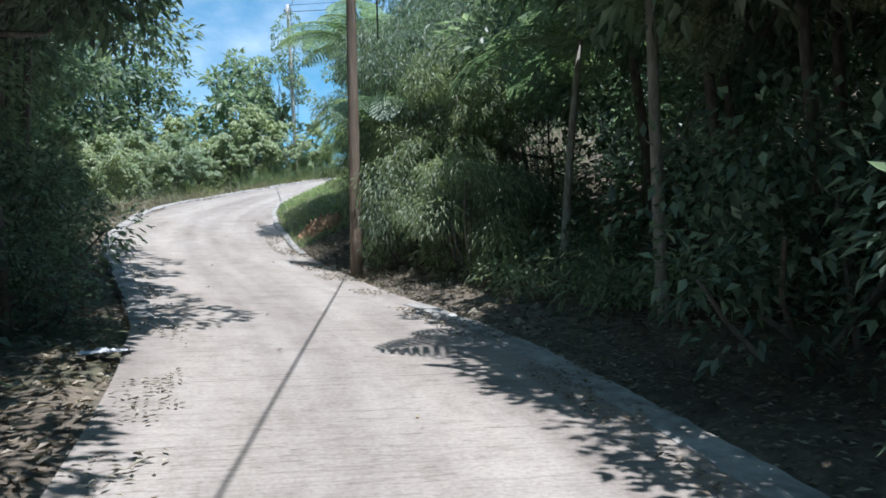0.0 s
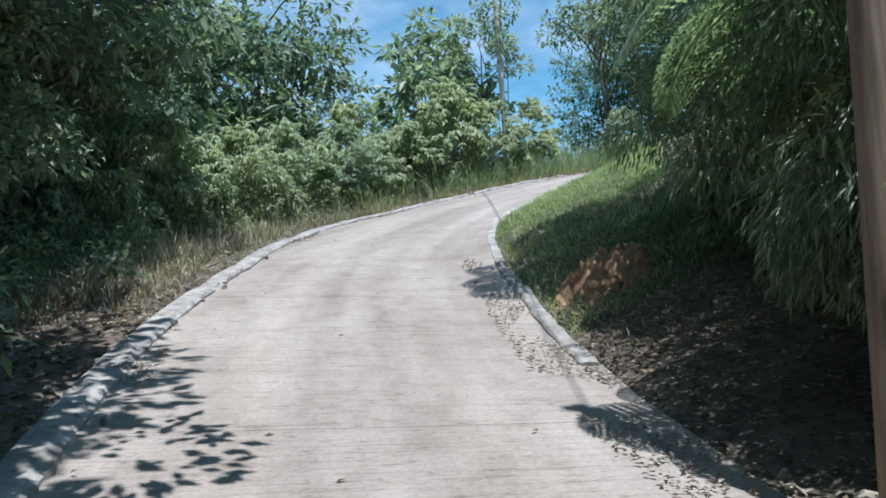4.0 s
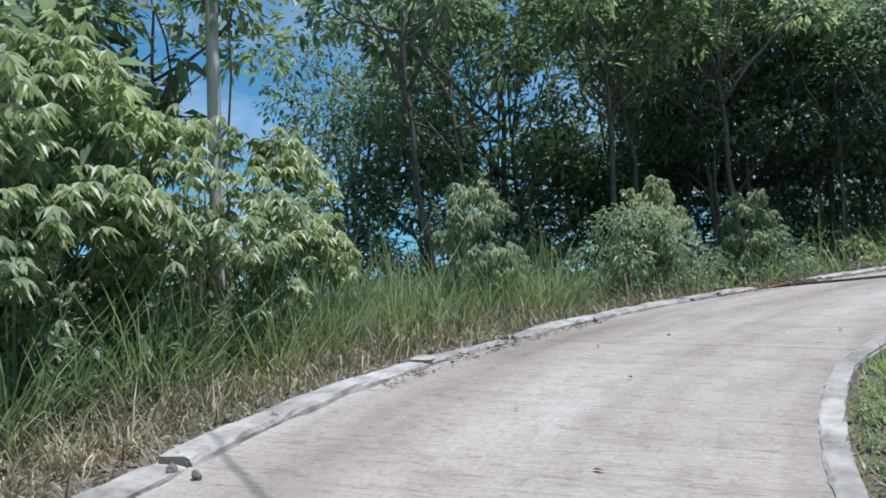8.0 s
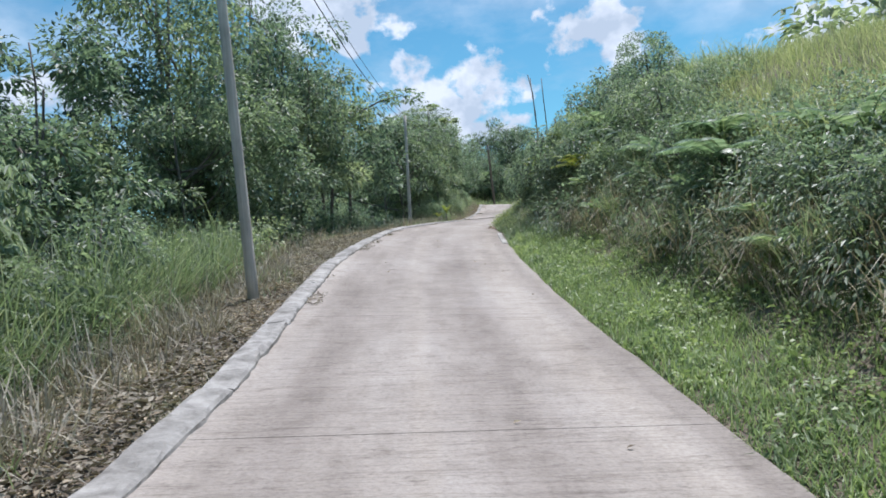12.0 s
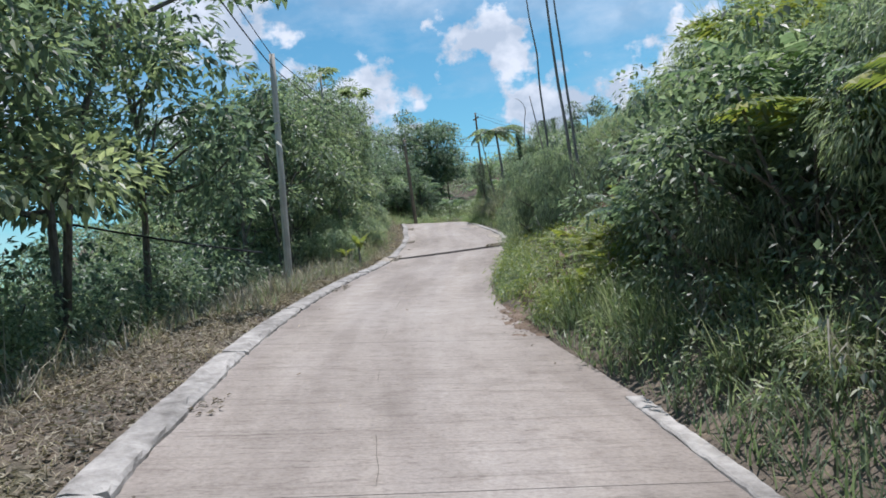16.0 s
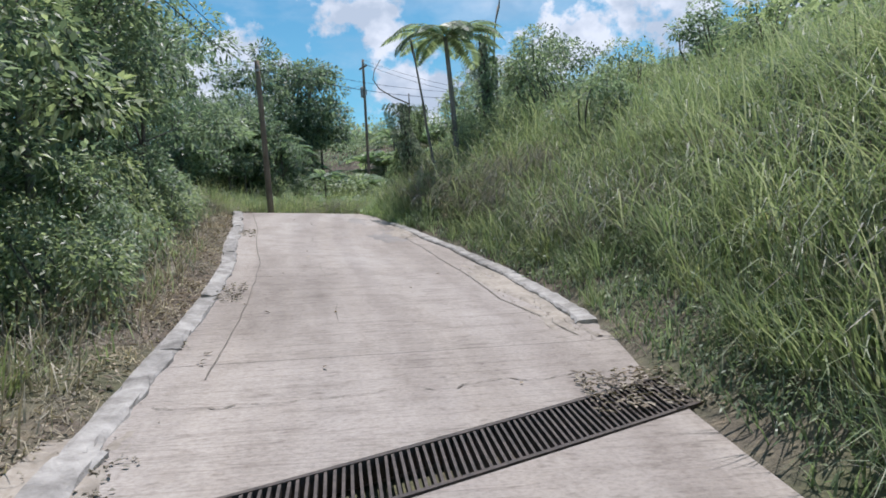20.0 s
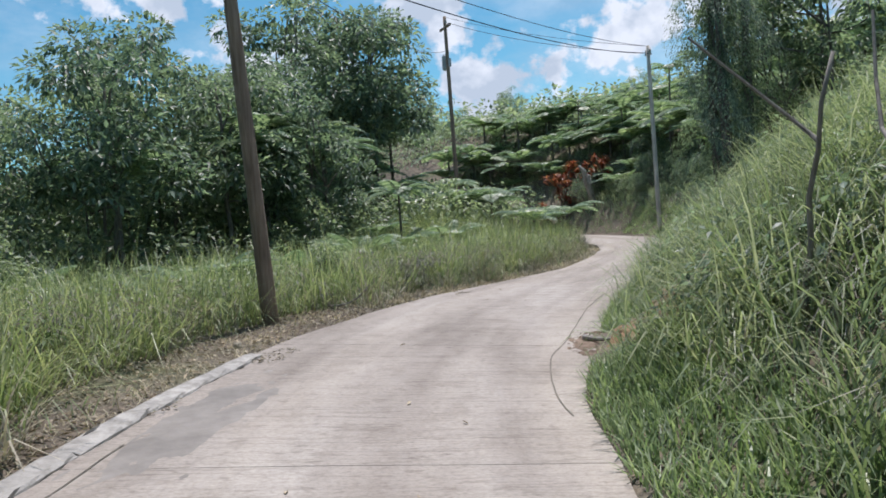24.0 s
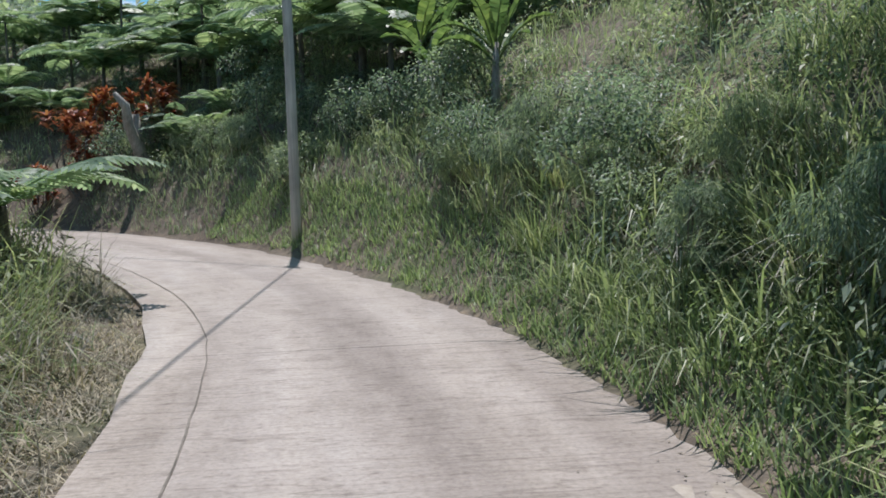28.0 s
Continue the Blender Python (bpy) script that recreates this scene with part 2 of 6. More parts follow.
M_POLE2 = m_simple("brown_pole_wood", (0.14, 0.10, 0.072), (0.30, 0.235, 0.18), 9, 0.85, (3, 3, 0.12), 0.5, 0.01)
M_BARK = m_simple("bark", (0.075, 0.065, 0.055), (0.22, 0.20, 0.175), 10, 0.9, (2, 2, 0.5), 0.7, 0.02)
M_PALE = m_simple("pale_bark", (0.20, 0.185, 0.16), (0.40, 0.38, 0.34), 9, 0.9, (2, 2, 0.6), 0.5, 0.01)
M_DEAD = m_simple("dead_wood", (0.16, 0.145, 0.125), (0.33, 0.31, 0.285), 9, 0.9, (3, 3, 0.4), 0.5, 0.01)
M_STEEL = m_simple("rusty_grate_steel", (0.045, 0.038, 0.034), (0.12, 0.095, 0.08), 20, 0.6, None, 0.3, 0.003)
M_CABLE = m_simple("black_cable", (0.015, 0.015, 0.016), (0.03, 0.03, 0.032), 20, 0.5, None, 0.1, 0.002)
M_METAL = m_simple("galvanised_metal", (0.28, 0.29, 0.30), (0.42, 0.43, 0.44), 20, 0.5, None, 0.1, 0.002)
M_ROCK = m_simple("limestone_rubble", (0.24, 0.21, 0.16), (0.46, 0.42, 0.34), 6, 0.9, None, 0.6, 0.02)
M_PAPER = m_simple("dirty_white_plastic", (0.55, 0.56, 0.6), (0.8, 0.8, 0.82), 6, 0.6, None, 0.3, 0.01)

L_DARK = m_leaf("leaf_dark_green", (0.078, 0.111, 0.089), (0.163, 0.217, 0.161), (0.314, 0.389, 0.307), 0.48)
L_MID = m_leaf("leaf_mid_green", (0.132, 0.174, 0.124), (0.235, 0.299, 0.215), (0.413, 0.483, 0.388), 0.45)
L_LIGHT = m_leaf("leaf_light_green", (0.177, 0.226, 0.149), (0.298, 0.363, 0.248), (0.481, 0.535, 0.447), 0.45)
L_FERN = m_leaf("fern_green", (0.132, 0.194, 0.124), (0.235, 0.320, 0.215), (0.401, 0.478, 0.364), 0.45)
L_YFERN = m_leaf("fern_yellow_green", (0.15, 0.205, 0.050), (0.255, 0.305, 0.080), (0.42, 0.41, 0.115), 0.4)
L_GRASS = m_leaf("grass_green", (0.122, 0.168, 0.096), (0.222, 0.284, 0.163), (0.410, 0.445, 0.325), 0.42)
L_BANKGRASS = m_leaf("bank_grass_yellow_green", (0.162, 0.205, 0.112), (0.295, 0.345, 0.196), (0.500, 0.500, 0.385), 0.42)
L_LAWN = m_leaf("verge_grass", (0.149, 0.210, 0.104), (0.246, 0.331, 0.164), (0.401, 0.473, 0.282), 0.4)
L_DRY = m_leaf("dry_grass", (0.18, 0.162, 0.140), (0.32, 0.294, 0.258), (0.47, 0.438, 0.39), 0.2, 0.7)
L_RED = m_leaf("red_leaf", (0.17, 0.045, 0.032), (0.30, 0.095, 0.055), (0.42, 0.20, 0.10), 0.35)
L_LITTER = m_leaf("dead_leaf", (0.13, 0.10, 0.075), (0.30, 0.245, 0.195), (0.52, 0.45, 0.37), 0.12, 0.8)
L_BANANA = m_leaf("banana_leaf", (0.08, 0.13, 0.05), (0.13, 0.20, 0.075), (0.22, 0.30, 0.12), 0.4)



# ---- mesh helpers ----
rng = np.random.default_rng(7)


def tri_mesh(name, v, f, mat, smooth=False, uv=None):
    v, f = np.asarray(v, np.float32).reshape(-1, 3), np.asarray(f, np.int32)
    k = f.shape[1]
    me = bpy.data.meshes.new(name)
    me.vertices.add(len(v))
    me.vertices.foreach_set("co", v.ravel())
    me.loops.add(f.size)
    me.loops.foreach_set("vertex_index", f.ravel())
    me.polygons.add(len(f))
    me.polygons.foreach_set("loop_start", np.arange(0, f.size, k, dtype=np.int32))
    me.polygons.foreach_set("use_smooth", np.full(len(f), bool(smooth)))
    if uv is not None:
        lay = me.uv_layers.new(name="UVMap")
        lay.data.foreach_set("uv", np.asarray(uv, np.float32)[f.ravel()].ravel())
    me.materials.append(mat)
    me.update(calc_edges=True)
    return me


def join(*parts):
    vs, fs, o = [], [], 0
    for v, f in parts:
        vs.append(np.asarray(v).reshape(-1, 3))
        fs.append(np.asarray(f) + o)
        o += len(vs[-1])
    return np.vstack(vs), np.vstack(fs)


def part(name, vf, mat, parent=None, label="", smooth=False):
    """One mesh object under a thing or a part."""
    ob = new(name, vf if isinstance(vf, bpy.types.Mesh) else tri_mesh(name, vf[0], vf[1], mat, smooth))
    if parent is not None:
        ob.parent = parent
    if label:
        tagged(ob, label)
    return ob


def unit(a):
    return a / (np.linalg.norm(a, axis=-1, keepdims=True) + 1e-9)


def leaves(P, D, N, L, W, fold=0.12, droop=0.15):
    """Folded diamond leaves: base P, direction D, face normal N."""
    P, D, N = np.asarray(P, float), unit(np.asarray(D, float)), np.asarray(N, float)
    n = len(P)
    L, W = np.broadcast_to(L, n)[:, None], np.broadcast_to(W, n)[:, None]
    S = unit(np.cross(D, N))
    U = np.cross(S, D)
    down = np.array([0, 0, -1.0])
    v = np.empty((n, 4, 3))
    v[:, 0] = P
    v[:, 1] = P + D * L * 0.42 + S * W * 0.5 + U * W * fold
    v[:, 2] = P + D * L + down * L * droop
    v[:, 3] = P + D * L * 0.42 - S * W * 0.5 + U * W * fold
    b = np.arange(n)[:, None] * 4
    return v.reshape(-1, 3), np.vstack([b + [0, 1, 2], b + [0, 2, 3]])


def blades(P, D, L, W, k=4, droop=0.9):
    """Tapered strips that bend over under their weight."""
    P, D = np.asarray(P, float), unit(np.asarray(D, float))
    n = len(P)
    L, W, droop = np.broadcast_to(L, n), np.broadcast_to(W, n), np.broadcast_to(droop, n)
    S = unit(np.cross(D, np.array([0.0, 0, 1])) + 1e-4)
    v = np.empty((n, k + 1, 2, 3))
    p, d = P.copy(), D.copy()
    for i in range(k + 1):
        u = i / k
        w = W * (1.0 - u ** 2.2) * 0.5 + 0.0008
        v[:, i, 0], v[:, i, 1] = p - S * w[:, None], p + S * w[:, None]
        d = d.copy()
        d[:, 2] -= droop * (0.35 + u) / k
        d = unit(d)
        p = p + d * (L / k)[:, None]
    b = np.arange(n)[:, None] * (2 * k + 2)
    f = []
    for i in range(k):
        a = 2 * i
        f += [b + [a, a + 1, a + 3], b + [a, a + 3, a + 2]]
    return v.reshape(-1, 3), np.vstack(f)


def tube(pts, radii, sides=7):
    """Round, tapered stem through the points, as triangles, closed at the end."""
    pts, radii = np.asarray(pts, float), np.asarray(radii, float)
    k = len(pts)
    t = unit(np.gradient(pts, axis=0))
    ref = np.array([1.0, 0, 0]) if abs(t[0][0]) < 0.8 else np.array([0, 1.0, 0])
    a = unit(np.cross(t, ref))
    b = np.cross(t, a)
    an = np.linspace(0, 2 * math.pi, sides, endpoint=False)
    v = (pts[:, None] + radii[:, None, None] * (np.cos(an)[None, :, None] * a[:, None] + np.sin(an)[None, :, None] * b[:, None])).reshape(-1, 3)
    f = []
    for i in range(k - 1):
        for j in range(sides):
            q, r = i * sides + j, i * sides + (j + 1) % sides
            f += [(q, r, r + sides), (q, r + sides, q + sides)]
    v = np.vstack([v, pts[-1:], pts[:1]])
    top = k * sides
    f += [((k - 1) * sides + j, (k - 1) * sides + (j + 1) % sides, top) for j in range(sides)]
    f += [((j + 1) % sides, j, top + 1) for j in range(sides)]
    return v, np.array(f)


def rand_dir(n, zlo=-1.0, zhi=1.0):
    z, a = rng.uniform(zlo, zhi, n), rng.uniform(0, 2 * math.pi, n)
    r = np.sqrt(np.clip(1 - z * z, 0, 1))
    return np.stack([r * np.cos(a), r * np.sin(a), z], 1)


def boxes(specs):
    """Boxes from (centre, half sizes), as triangles."""
    q = np.array([[x, y, z] for x in (-1, 1) for y in (-1, 1) for z in (-1, 1)], float)
    fq = np.array([(0, 1, 3), (0, 3, 2), (4, 6, 7), (4, 7, 5), (0, 4, 5), (0, 5, 1), (2, 3, 7), (2, 7, 6), (0, 2, 6), (0, 6, 4), (1, 5, 7), (1, 7, 3)])
    return join(*[(np.array(c) + q * np.array(h), fq) for c, h in specs])


# ---- the line of the road ----
# The camera rides at one height over the concrete, so the road follows from its path.
def eul(rx, ry, rz):
    return np.array(Euler((radians(rx), radians(ry), radians(rz))).to_matrix())


RW = np.array(ROWS)


def glide(tt, k):
    t, v = RW[:, 0], RW[:, k]
    m = np.gradient(v, t)
    i = np.clip(np.searchsorted(t, tt, side='right') - 1, 0, len(t) - 2)
    h = t[i + 1] - t[i]
    u = (tt - t[i]) / h
    return (2 * u ** 3 - 3 * u ** 2 + 1) * v[i] + (u ** 3 - 2 * u ** 2 + u) * h * m[i] + (-2 * u ** 3 + 3 * u ** 2) * v[i + 1] + (u ** 3 - u ** 2) * h * m[i + 1]


TT = np.arange(0, 28.01, 0.1)
BASE = eul(TILT, LEAN, TURN)
eye_at = np.stack([glide(TT, k) * METRES for k in (1, 2, 3)], 1) @ BASE.T + np.array([0, 0, EYE])
up_cam = np.array([0, math.cos(radians(4.3)), math.sin(radians(4.3))])
up_at = np.stack([BASE @ eul(90 + p, r, y) @ up_cam for p, r, y in zip(glide(TT, 5), glide(TT, 6), glide(TT, 4))])
fwd = unit(np.gradient(eye_at, axis=0))
up_at = unit(up_at - (up_at * fwd).sum(1)[:, None] * fwd)
low = eye_at - EYE * up_at
arc = np.r_[0, np.cumsum(np.linalg.norm(np.diff(low, axis=0), axis=1))]
ST = np.arange(0, arc[-1], 0.5)


def resample(a):
    a = np.stack([np.interp(ST, arc, a[:, k]) for k in range(3)], 1)
    for k in range(3):
        pad = np.r_[2 * a[0, k] - a[4:0:-1, k], a[:, k], 2 * a[-1, k] - a[-2:-6:-1, k]]
        a[:, k] = np.convolve(pad, np.ones(9) / 9, 'valid')
    return a


CL, UP = resample(low), resample(up_at)
# behind the start, and on round the left bend past the end
back = CL[0] - np.arange(30, 0, -1)[:, None] * 0.5 * unit(CL[6] - CL[0])
AHEAD = [(78.2, 6.35), (79.9, 4.75), (82.5, 2.65), (85.9, 1.0), (90.0, -0.3), (95.0, -0.8), (100.0, -0.3), (105.0, 2.2), (110.0, 6.5)]
ex = np.array([CL[-1, :2]] + AHEAD)
ea = np.r_[0, np.cumsum(np.linalg.norm(np.diff(ex, axis=0), axis=1))]
eq = np.arange(0.5, ea[-1], 0.5)
on = np.stack([np.interp(eq, ea, ex[:, 0]), np.interp(eq, ea, ex[:, 1]), CL[-1, 2] + 0.02 * eq], 1)
for k in (0, 1):
    pad = np.r_[np.repeat(on[0, k], 4) - (np.arange(4, 0, -1)) * (on[1, k] - on[0, k]), on[:, k], np.repeat(on[-1, k], 4)]
    on[:-4, k] = np.convolve(pad, np.ones(9) / 9, 'valid')[:-4]
CL = np.vstack([back, CL, on])
UP = np.vstack([np.repeat(UP[:1], 30, 0), UP, np.repeat(UP[-1:], len(on), 0)])
SS = np.arange(len(CL)) * 0.5 - 15.0
FW = unit(np.gradient(CL, axis=0))
UP = unit(UP - (UP * FW).sum(1)[:, None] * FW)
RT = np.cross(FW, UP)

LEFT = [(-15, -1.2), (8, -1.2), (11, -1.4), (16, -1.7), (21, -1.8), (25, -2.4), (28.5, -2.42), (33, -2.3), (38, -2.02), (44, -1.65), (48, -1.53), (56, -1.68), (62, -1.5), (74, -1.55),
        (86, -1.5), (91, -1.28), (95, -1.42), (98, -1.8), (101, -2.3), (106, -2.25), (111, -2.0), (115, -1.5), (118, -1.15), (124, -1.3), (145, -1.9), (170, -1.7)]
RIGHT = [(-15, 2.45), (7, 2.45), (11, 2.15), (19, 2.2), (22, 1.88), (25, 1.4), (28, 1.25), (32, 1.05), (39, 1.6), (45, 1.95), (54, 2.02), (66, 2.0), (69, 1.75), (72, 1.5), (75, 1.5), (79, 1.8), (84, 2.0),
         (87, 2.3), (90, 2.45), (93, 2.5), (95.5, 2.05), (97.5, 1.5), (100, 1.0), (104, 1.1), (107, 1.4), (113, 1.35), (117, 1.7), (121, 1.9), (126, 1.7), (145, 1.7), (170, 1.7)]
lefts = np.interp(SS, *np.array(LEFT).T)
rights = np.interp(SS, *np.array(RIGHT).T)


def at(s, lat, h=0.0):
    """The place at station s, lat metres to the right of the line, h above the road's plane."""
    i = (s + 15.0) * 2
    j = int(np.clip(math.floor(i), 0, len(CL) - 2))
    u = i - j
    mixed = lambda a: a[j] * (1 - u) + a[j + 1] * u
    return mixed(CL) + mixed(RT) * lat + mixed(UP) * h


# banks: how high the ground stands 1, 3, 6 and 12 m outside the concrete, at stations along the road
BANK_R = [(-15, .1, .5, 1.2, 2.5), (8, .1, .5, 1.3, 3.0), (14, .2, .7, 1.4, 3.0), (20, .5, 1.1, 1.7, 3.0), (26, .3, .7, 1.2, 2.6), (31, .2, .5, 1.3, 3.0), (38, .05, 1.1, 2.3, 3.6), (46, .05, 1.6, 2.6, 3.7),
          (56, .1, 1.7, 2.7, 4.0), (61, .3, 2.2, 3.4, 4.6), (65, .45, 2.5, 4.4, 5.4), (70, .35, 1.9, 4.3, 5.2), (77, .35, 1.9, 4.2, 5.0), (81, .8, 2.7, 3.9, 4.8), (86, .6, 2.1, 3.2, 4.5), (90, .5, 1.7, 2.5, 4.1),
          (98, .5, 1.7, 2.6, 4.3), (108, .5, 2.0, 3.1, 4.4), (116, .5, 2.0, 3.2, 4.6), (123, .7, 2.1, 3.6, 6.2), (128, 1.6, 2.6, 4.1, 6.4), (136, 1.5, 2.7, 4.6, 7.2), (170, .7, 2.2, 4.4, 7.2)]
BANK_L = [(-15, .0, .05, .2, .6), (14, .0, .0, .0, .2), (22, -.02, -.25, -.6, -1.4), (40, -.02, -.2, -.7, -1.8), (60, .0, -.2, -.8, -2.0), (78, -.03, -.4, -1.2, -2.6), (96, -.02, -.3, -.8, -1.6),
          (106, .0, .02, .0, .0), (122, .0, .1, .2, .5), (134, .3, .8, 1.6, 2.8), (170, .3, .8, 1.8, 3.0)]
BR, BL = np.array(BANK_R), np.array(BANK_L)
NB = slice(0, len(CL), 3)
cN, rN, sN = CL[NB], RT[NB], SS[NB]
rxy = unit(rN[:, :2])
LfN, RtN = lefts[NB], rights[NB]
prR = np.stack([np.interp(sN, BR[:, 0], BR[:, k]) for k in (1, 2, 3, 4)], 1)
prL = np.stack([np.interp(sN, BL[:, 0], BL[:, k]) for k in (1, 2, 3, 4)], 1)
DX = np.array([0.0, 1, 3, 6, 12])


def ground(x, y):
    """Height of the ground at places (arrays): the road's own height near it, its banks beside it, blended between stations."""
    x, y = np.atleast_1d(np.asarray(x, float)), np.atleast_1d(np.asarray(y, float))
    out = np.empty(len(x))
    for a in range(0, len(x), 4000):
        q = np.stack([x[a:a + 4000], y[a:a + 4000]], 1)
        dv = q[:, None] - cN[None, :, :2]
        dist = np.linalg.norm(dv, axis=2)
        lat = (dv * rxy[None]).sum(2)
        lat = np.where(lat >= 0, 1, -1) * dist                     # side kept, distance true
        z = cN[None, :, 2] + np.clip(lat, LfN[None], RtN[None]) * rN[None, :, 2]
        o = np.where(lat > 0, lat - RtN[None], LfN[None] - lat)     # metres outside the concrete
        oc = np.clip(o - 0.3, 0, 12)
        i = np.clip(np.searchsorted(DX, oc, side='right') - 1, 0, 3)
        u = (oc - DX[i]) / (DX[i + 1] - DX[i])
        ks = np.arange(len(cN))[None]
        pr = np.where((lat > 0)[..., None], prR[None], prL[None])
        p0 = np.where(i == 0, 0.0, np.take_along_axis(pr, np.clip(i - 1, 0, 3)[..., None], 2)[..., 0])
        p1 = np.take_along_axis(pr, i[..., None], 2)[..., 0]
        z = z + p0 * (1 - u) + p1 * u + np.clip(o - 12, 0, 60) * np.where(lat > 0, 0.14, -0.22)
        z = z - 0.15 * np.clip(1 - (o + 0.1) / 0.45, 0, 1)            # under the slab
        near = dist.min(1, keepdims=True)
        w = np.exp(-(dist - near) / np.clip(near * 0.16, 0.35, 4.0))
        out[a:a + 4000] = (w * z).sum(1) / w.sum(1)
        # the hollow left by the slipped earth
        q1 = dist.argmin(1)
        o1, s1, g1 = o[np.arange(len(q)), q1], sN[q1], lat[np.arange(len(q)), q1] > 0
        out[a:a + 4000] -= np.where(g1, 1.0 * np.clip(1.3 - np.abs((s1 - 76.0) / 3.6), 0, 1) * np.clip(1.5 - np.abs((o1 - 3.0) / 1.1), 0, 1), 0)
    return out


def gz(x, y):
    return float(ground([x], [y])[0])


def spot(s, lat, sink=0.0):
    """A place on the ground beside the road."""
    p = at(s, lat)
    return np.array([p[0], p[1], gz(p[0], p[1]) - sink])


def station_edges(s):
    return np.interp(s, SS, lefts), np.interp(s, SS, rights)


# ---- the ground ----
def build_ground():
    gx = np.r_[-2600, -900, -400, -200, -120, -80, np.arange(-45, 132, 0.45), 165, 220, 320, 500, 1000, 2600]
    gy = np.r_[-2600, -900, -400, -200, -110, -65, np.arange(-32, 58, 0.45), 95, 140, 220, 420, 1000, 2600]
    X, Y = np.meshgrid(gx, gy, indexing="ij")
    Z = ground(X.ravel(), Y.ravel())
    far = np.clip((np.hypot(X.ravel() - 40, Y.ravel() - 15) - 110) / 300, 0, 1)
    Z = Z * (1 - far) + (-14.0) * far
    rough = np.array([noise.fractal(Vector((x * 0.9, y * 0.9, 0)), 0.8, 2.0, 3) if abs(x) < 160 else 0 for x, y in zip(X.ravel(), Y.ravel())])
    d = np.min(np.hypot(X.ravel()[:, None] - cN[None, ::2, 0], Y.ravel()[:, None] - cN[None, ::2, 1]), axis=1)
    Z = Z + rough * 0.07 * np.clip((d - 2.6) / 1.5, 0, 1)
    ny = len(gy)
    i, j = np.meshgrid(np.arange(len(gx) - 1), np.arange(ny - 1), indexing="ij")
    a = (i * ny + j).ravel()
    f = np.stack([a, a + ny, a + ny + 1, a + 1], 1)
    me = tri_mesh("ground", np.stack([X.ravel(), Y.ravel(), Z], 1), f, M_SOIL, True)
    return tagged(new("ground", me), "brown soil and leaf litter on a wooded hillside", "ground", kind="structure")


GROUND = build_ground()


# ---- the concrete road, slab by slab ----
GRATE_1 = (37.75, 0.5)      # station of the grate on the line, and its lean: metres of station per metre to the right
GRATE_2 = (83.6, 0.52)
TOP = 0.0


def slab(s0, s1, first=0.0, last=0.0):
    """A slab between two stations; first and last: lean of its ends."""
    n, m = max(3, int(round((s1 - s0) / 0.5)) + 1), 9
    v, uv = [], []
    for i in range(n):
        u = i / (n - 1)
        for j in range(m):
            w = j / (m - 1)
            s = s0 + (s1 - s0) * u
            lo, hi = station_edges(s)
            lat = lo + (hi - lo) * w
            s += lat * (first * (1 - u) + last * u)
            edge = 0.012 * noise.noise(Vector((s * 1.7, w * 3, 4)))
            out = (0.05 * noise.noise(Vector((s * 0.9, 0, 8 + j)))) if j in (0, m - 1) else 0
            crown = 0.0
            v.append(at(s, lat + out, TOP + crown + edge * 0.4))
            uv.append((lat, s))
    f = []
    for i in range(n - 1):
        for j in range(m - 1):
            a = i * m + j
            f += [(a, a + 1, a + m + 1), (a, a + m + 1, a + m)]
    # skirt down to the ground
    ring = [j for j in range(m)] + [i * m + m - 1 for i in range(1, n)] + [(n - 1) * m + j for j in range(m - 2, -1, -1)] + [i * m for i in range(n - 2, 0, -1)]
    o = len(v)
    for a in ring:
        v.append(v[a] + np.array([0, 0, -0.22]))
        uv.append(uv[a])
    k = len(ring)
    for q in range(k):
        a, b = ring[q], ring[(q + 1) % k]
        f += [(a, o + q, o + (q + 1) % k), (a, o + (q + 1) % k, b)]
    return tri_mesh("slab", v, f, M_CONC, False, uv)


ROAD = tagged(new("road"), "pale sunlit concrete lane with brushed grooves climbing uphill", "road", kind="structure")
cuts = [-15, -9, -3.2, 0.9, 5.85, 10.2, 14.6, 19, 23.4, 27.8, 32.6]
cuts2 = [42.2, 46.6, 51, 55.4, 59.8, 64.2, 68.6, 73, 77.2, 80.6]
cuts3 = [86.0, 90, 94.2, 98.2, 102.4, 106.6, 110.8, 115, 119.2, 123.4, 128, 133, 138, 144, 150]
GAP = 0.004
for cs, e0, e1 in ((cuts + [GRATE_1[0] - 0.24], 0, GRATE_1[1]), ([GRATE_1[0] + 0.24] + cuts2 + [GRATE_2[0] - 0.30], GRATE_1[1], GRATE_2[1]), ([GRATE_2[0] + 0.30] + cuts3, GRATE_2[1], 0)):
    for i in range(len(cs) - 1):
        part("slab", slab(cs[i] + GAP, cs[i + 1] - GAP, e0 if i == 0 else 0, e1 if i == len(cs) - 2 else 0), M_CONC, ROAD)


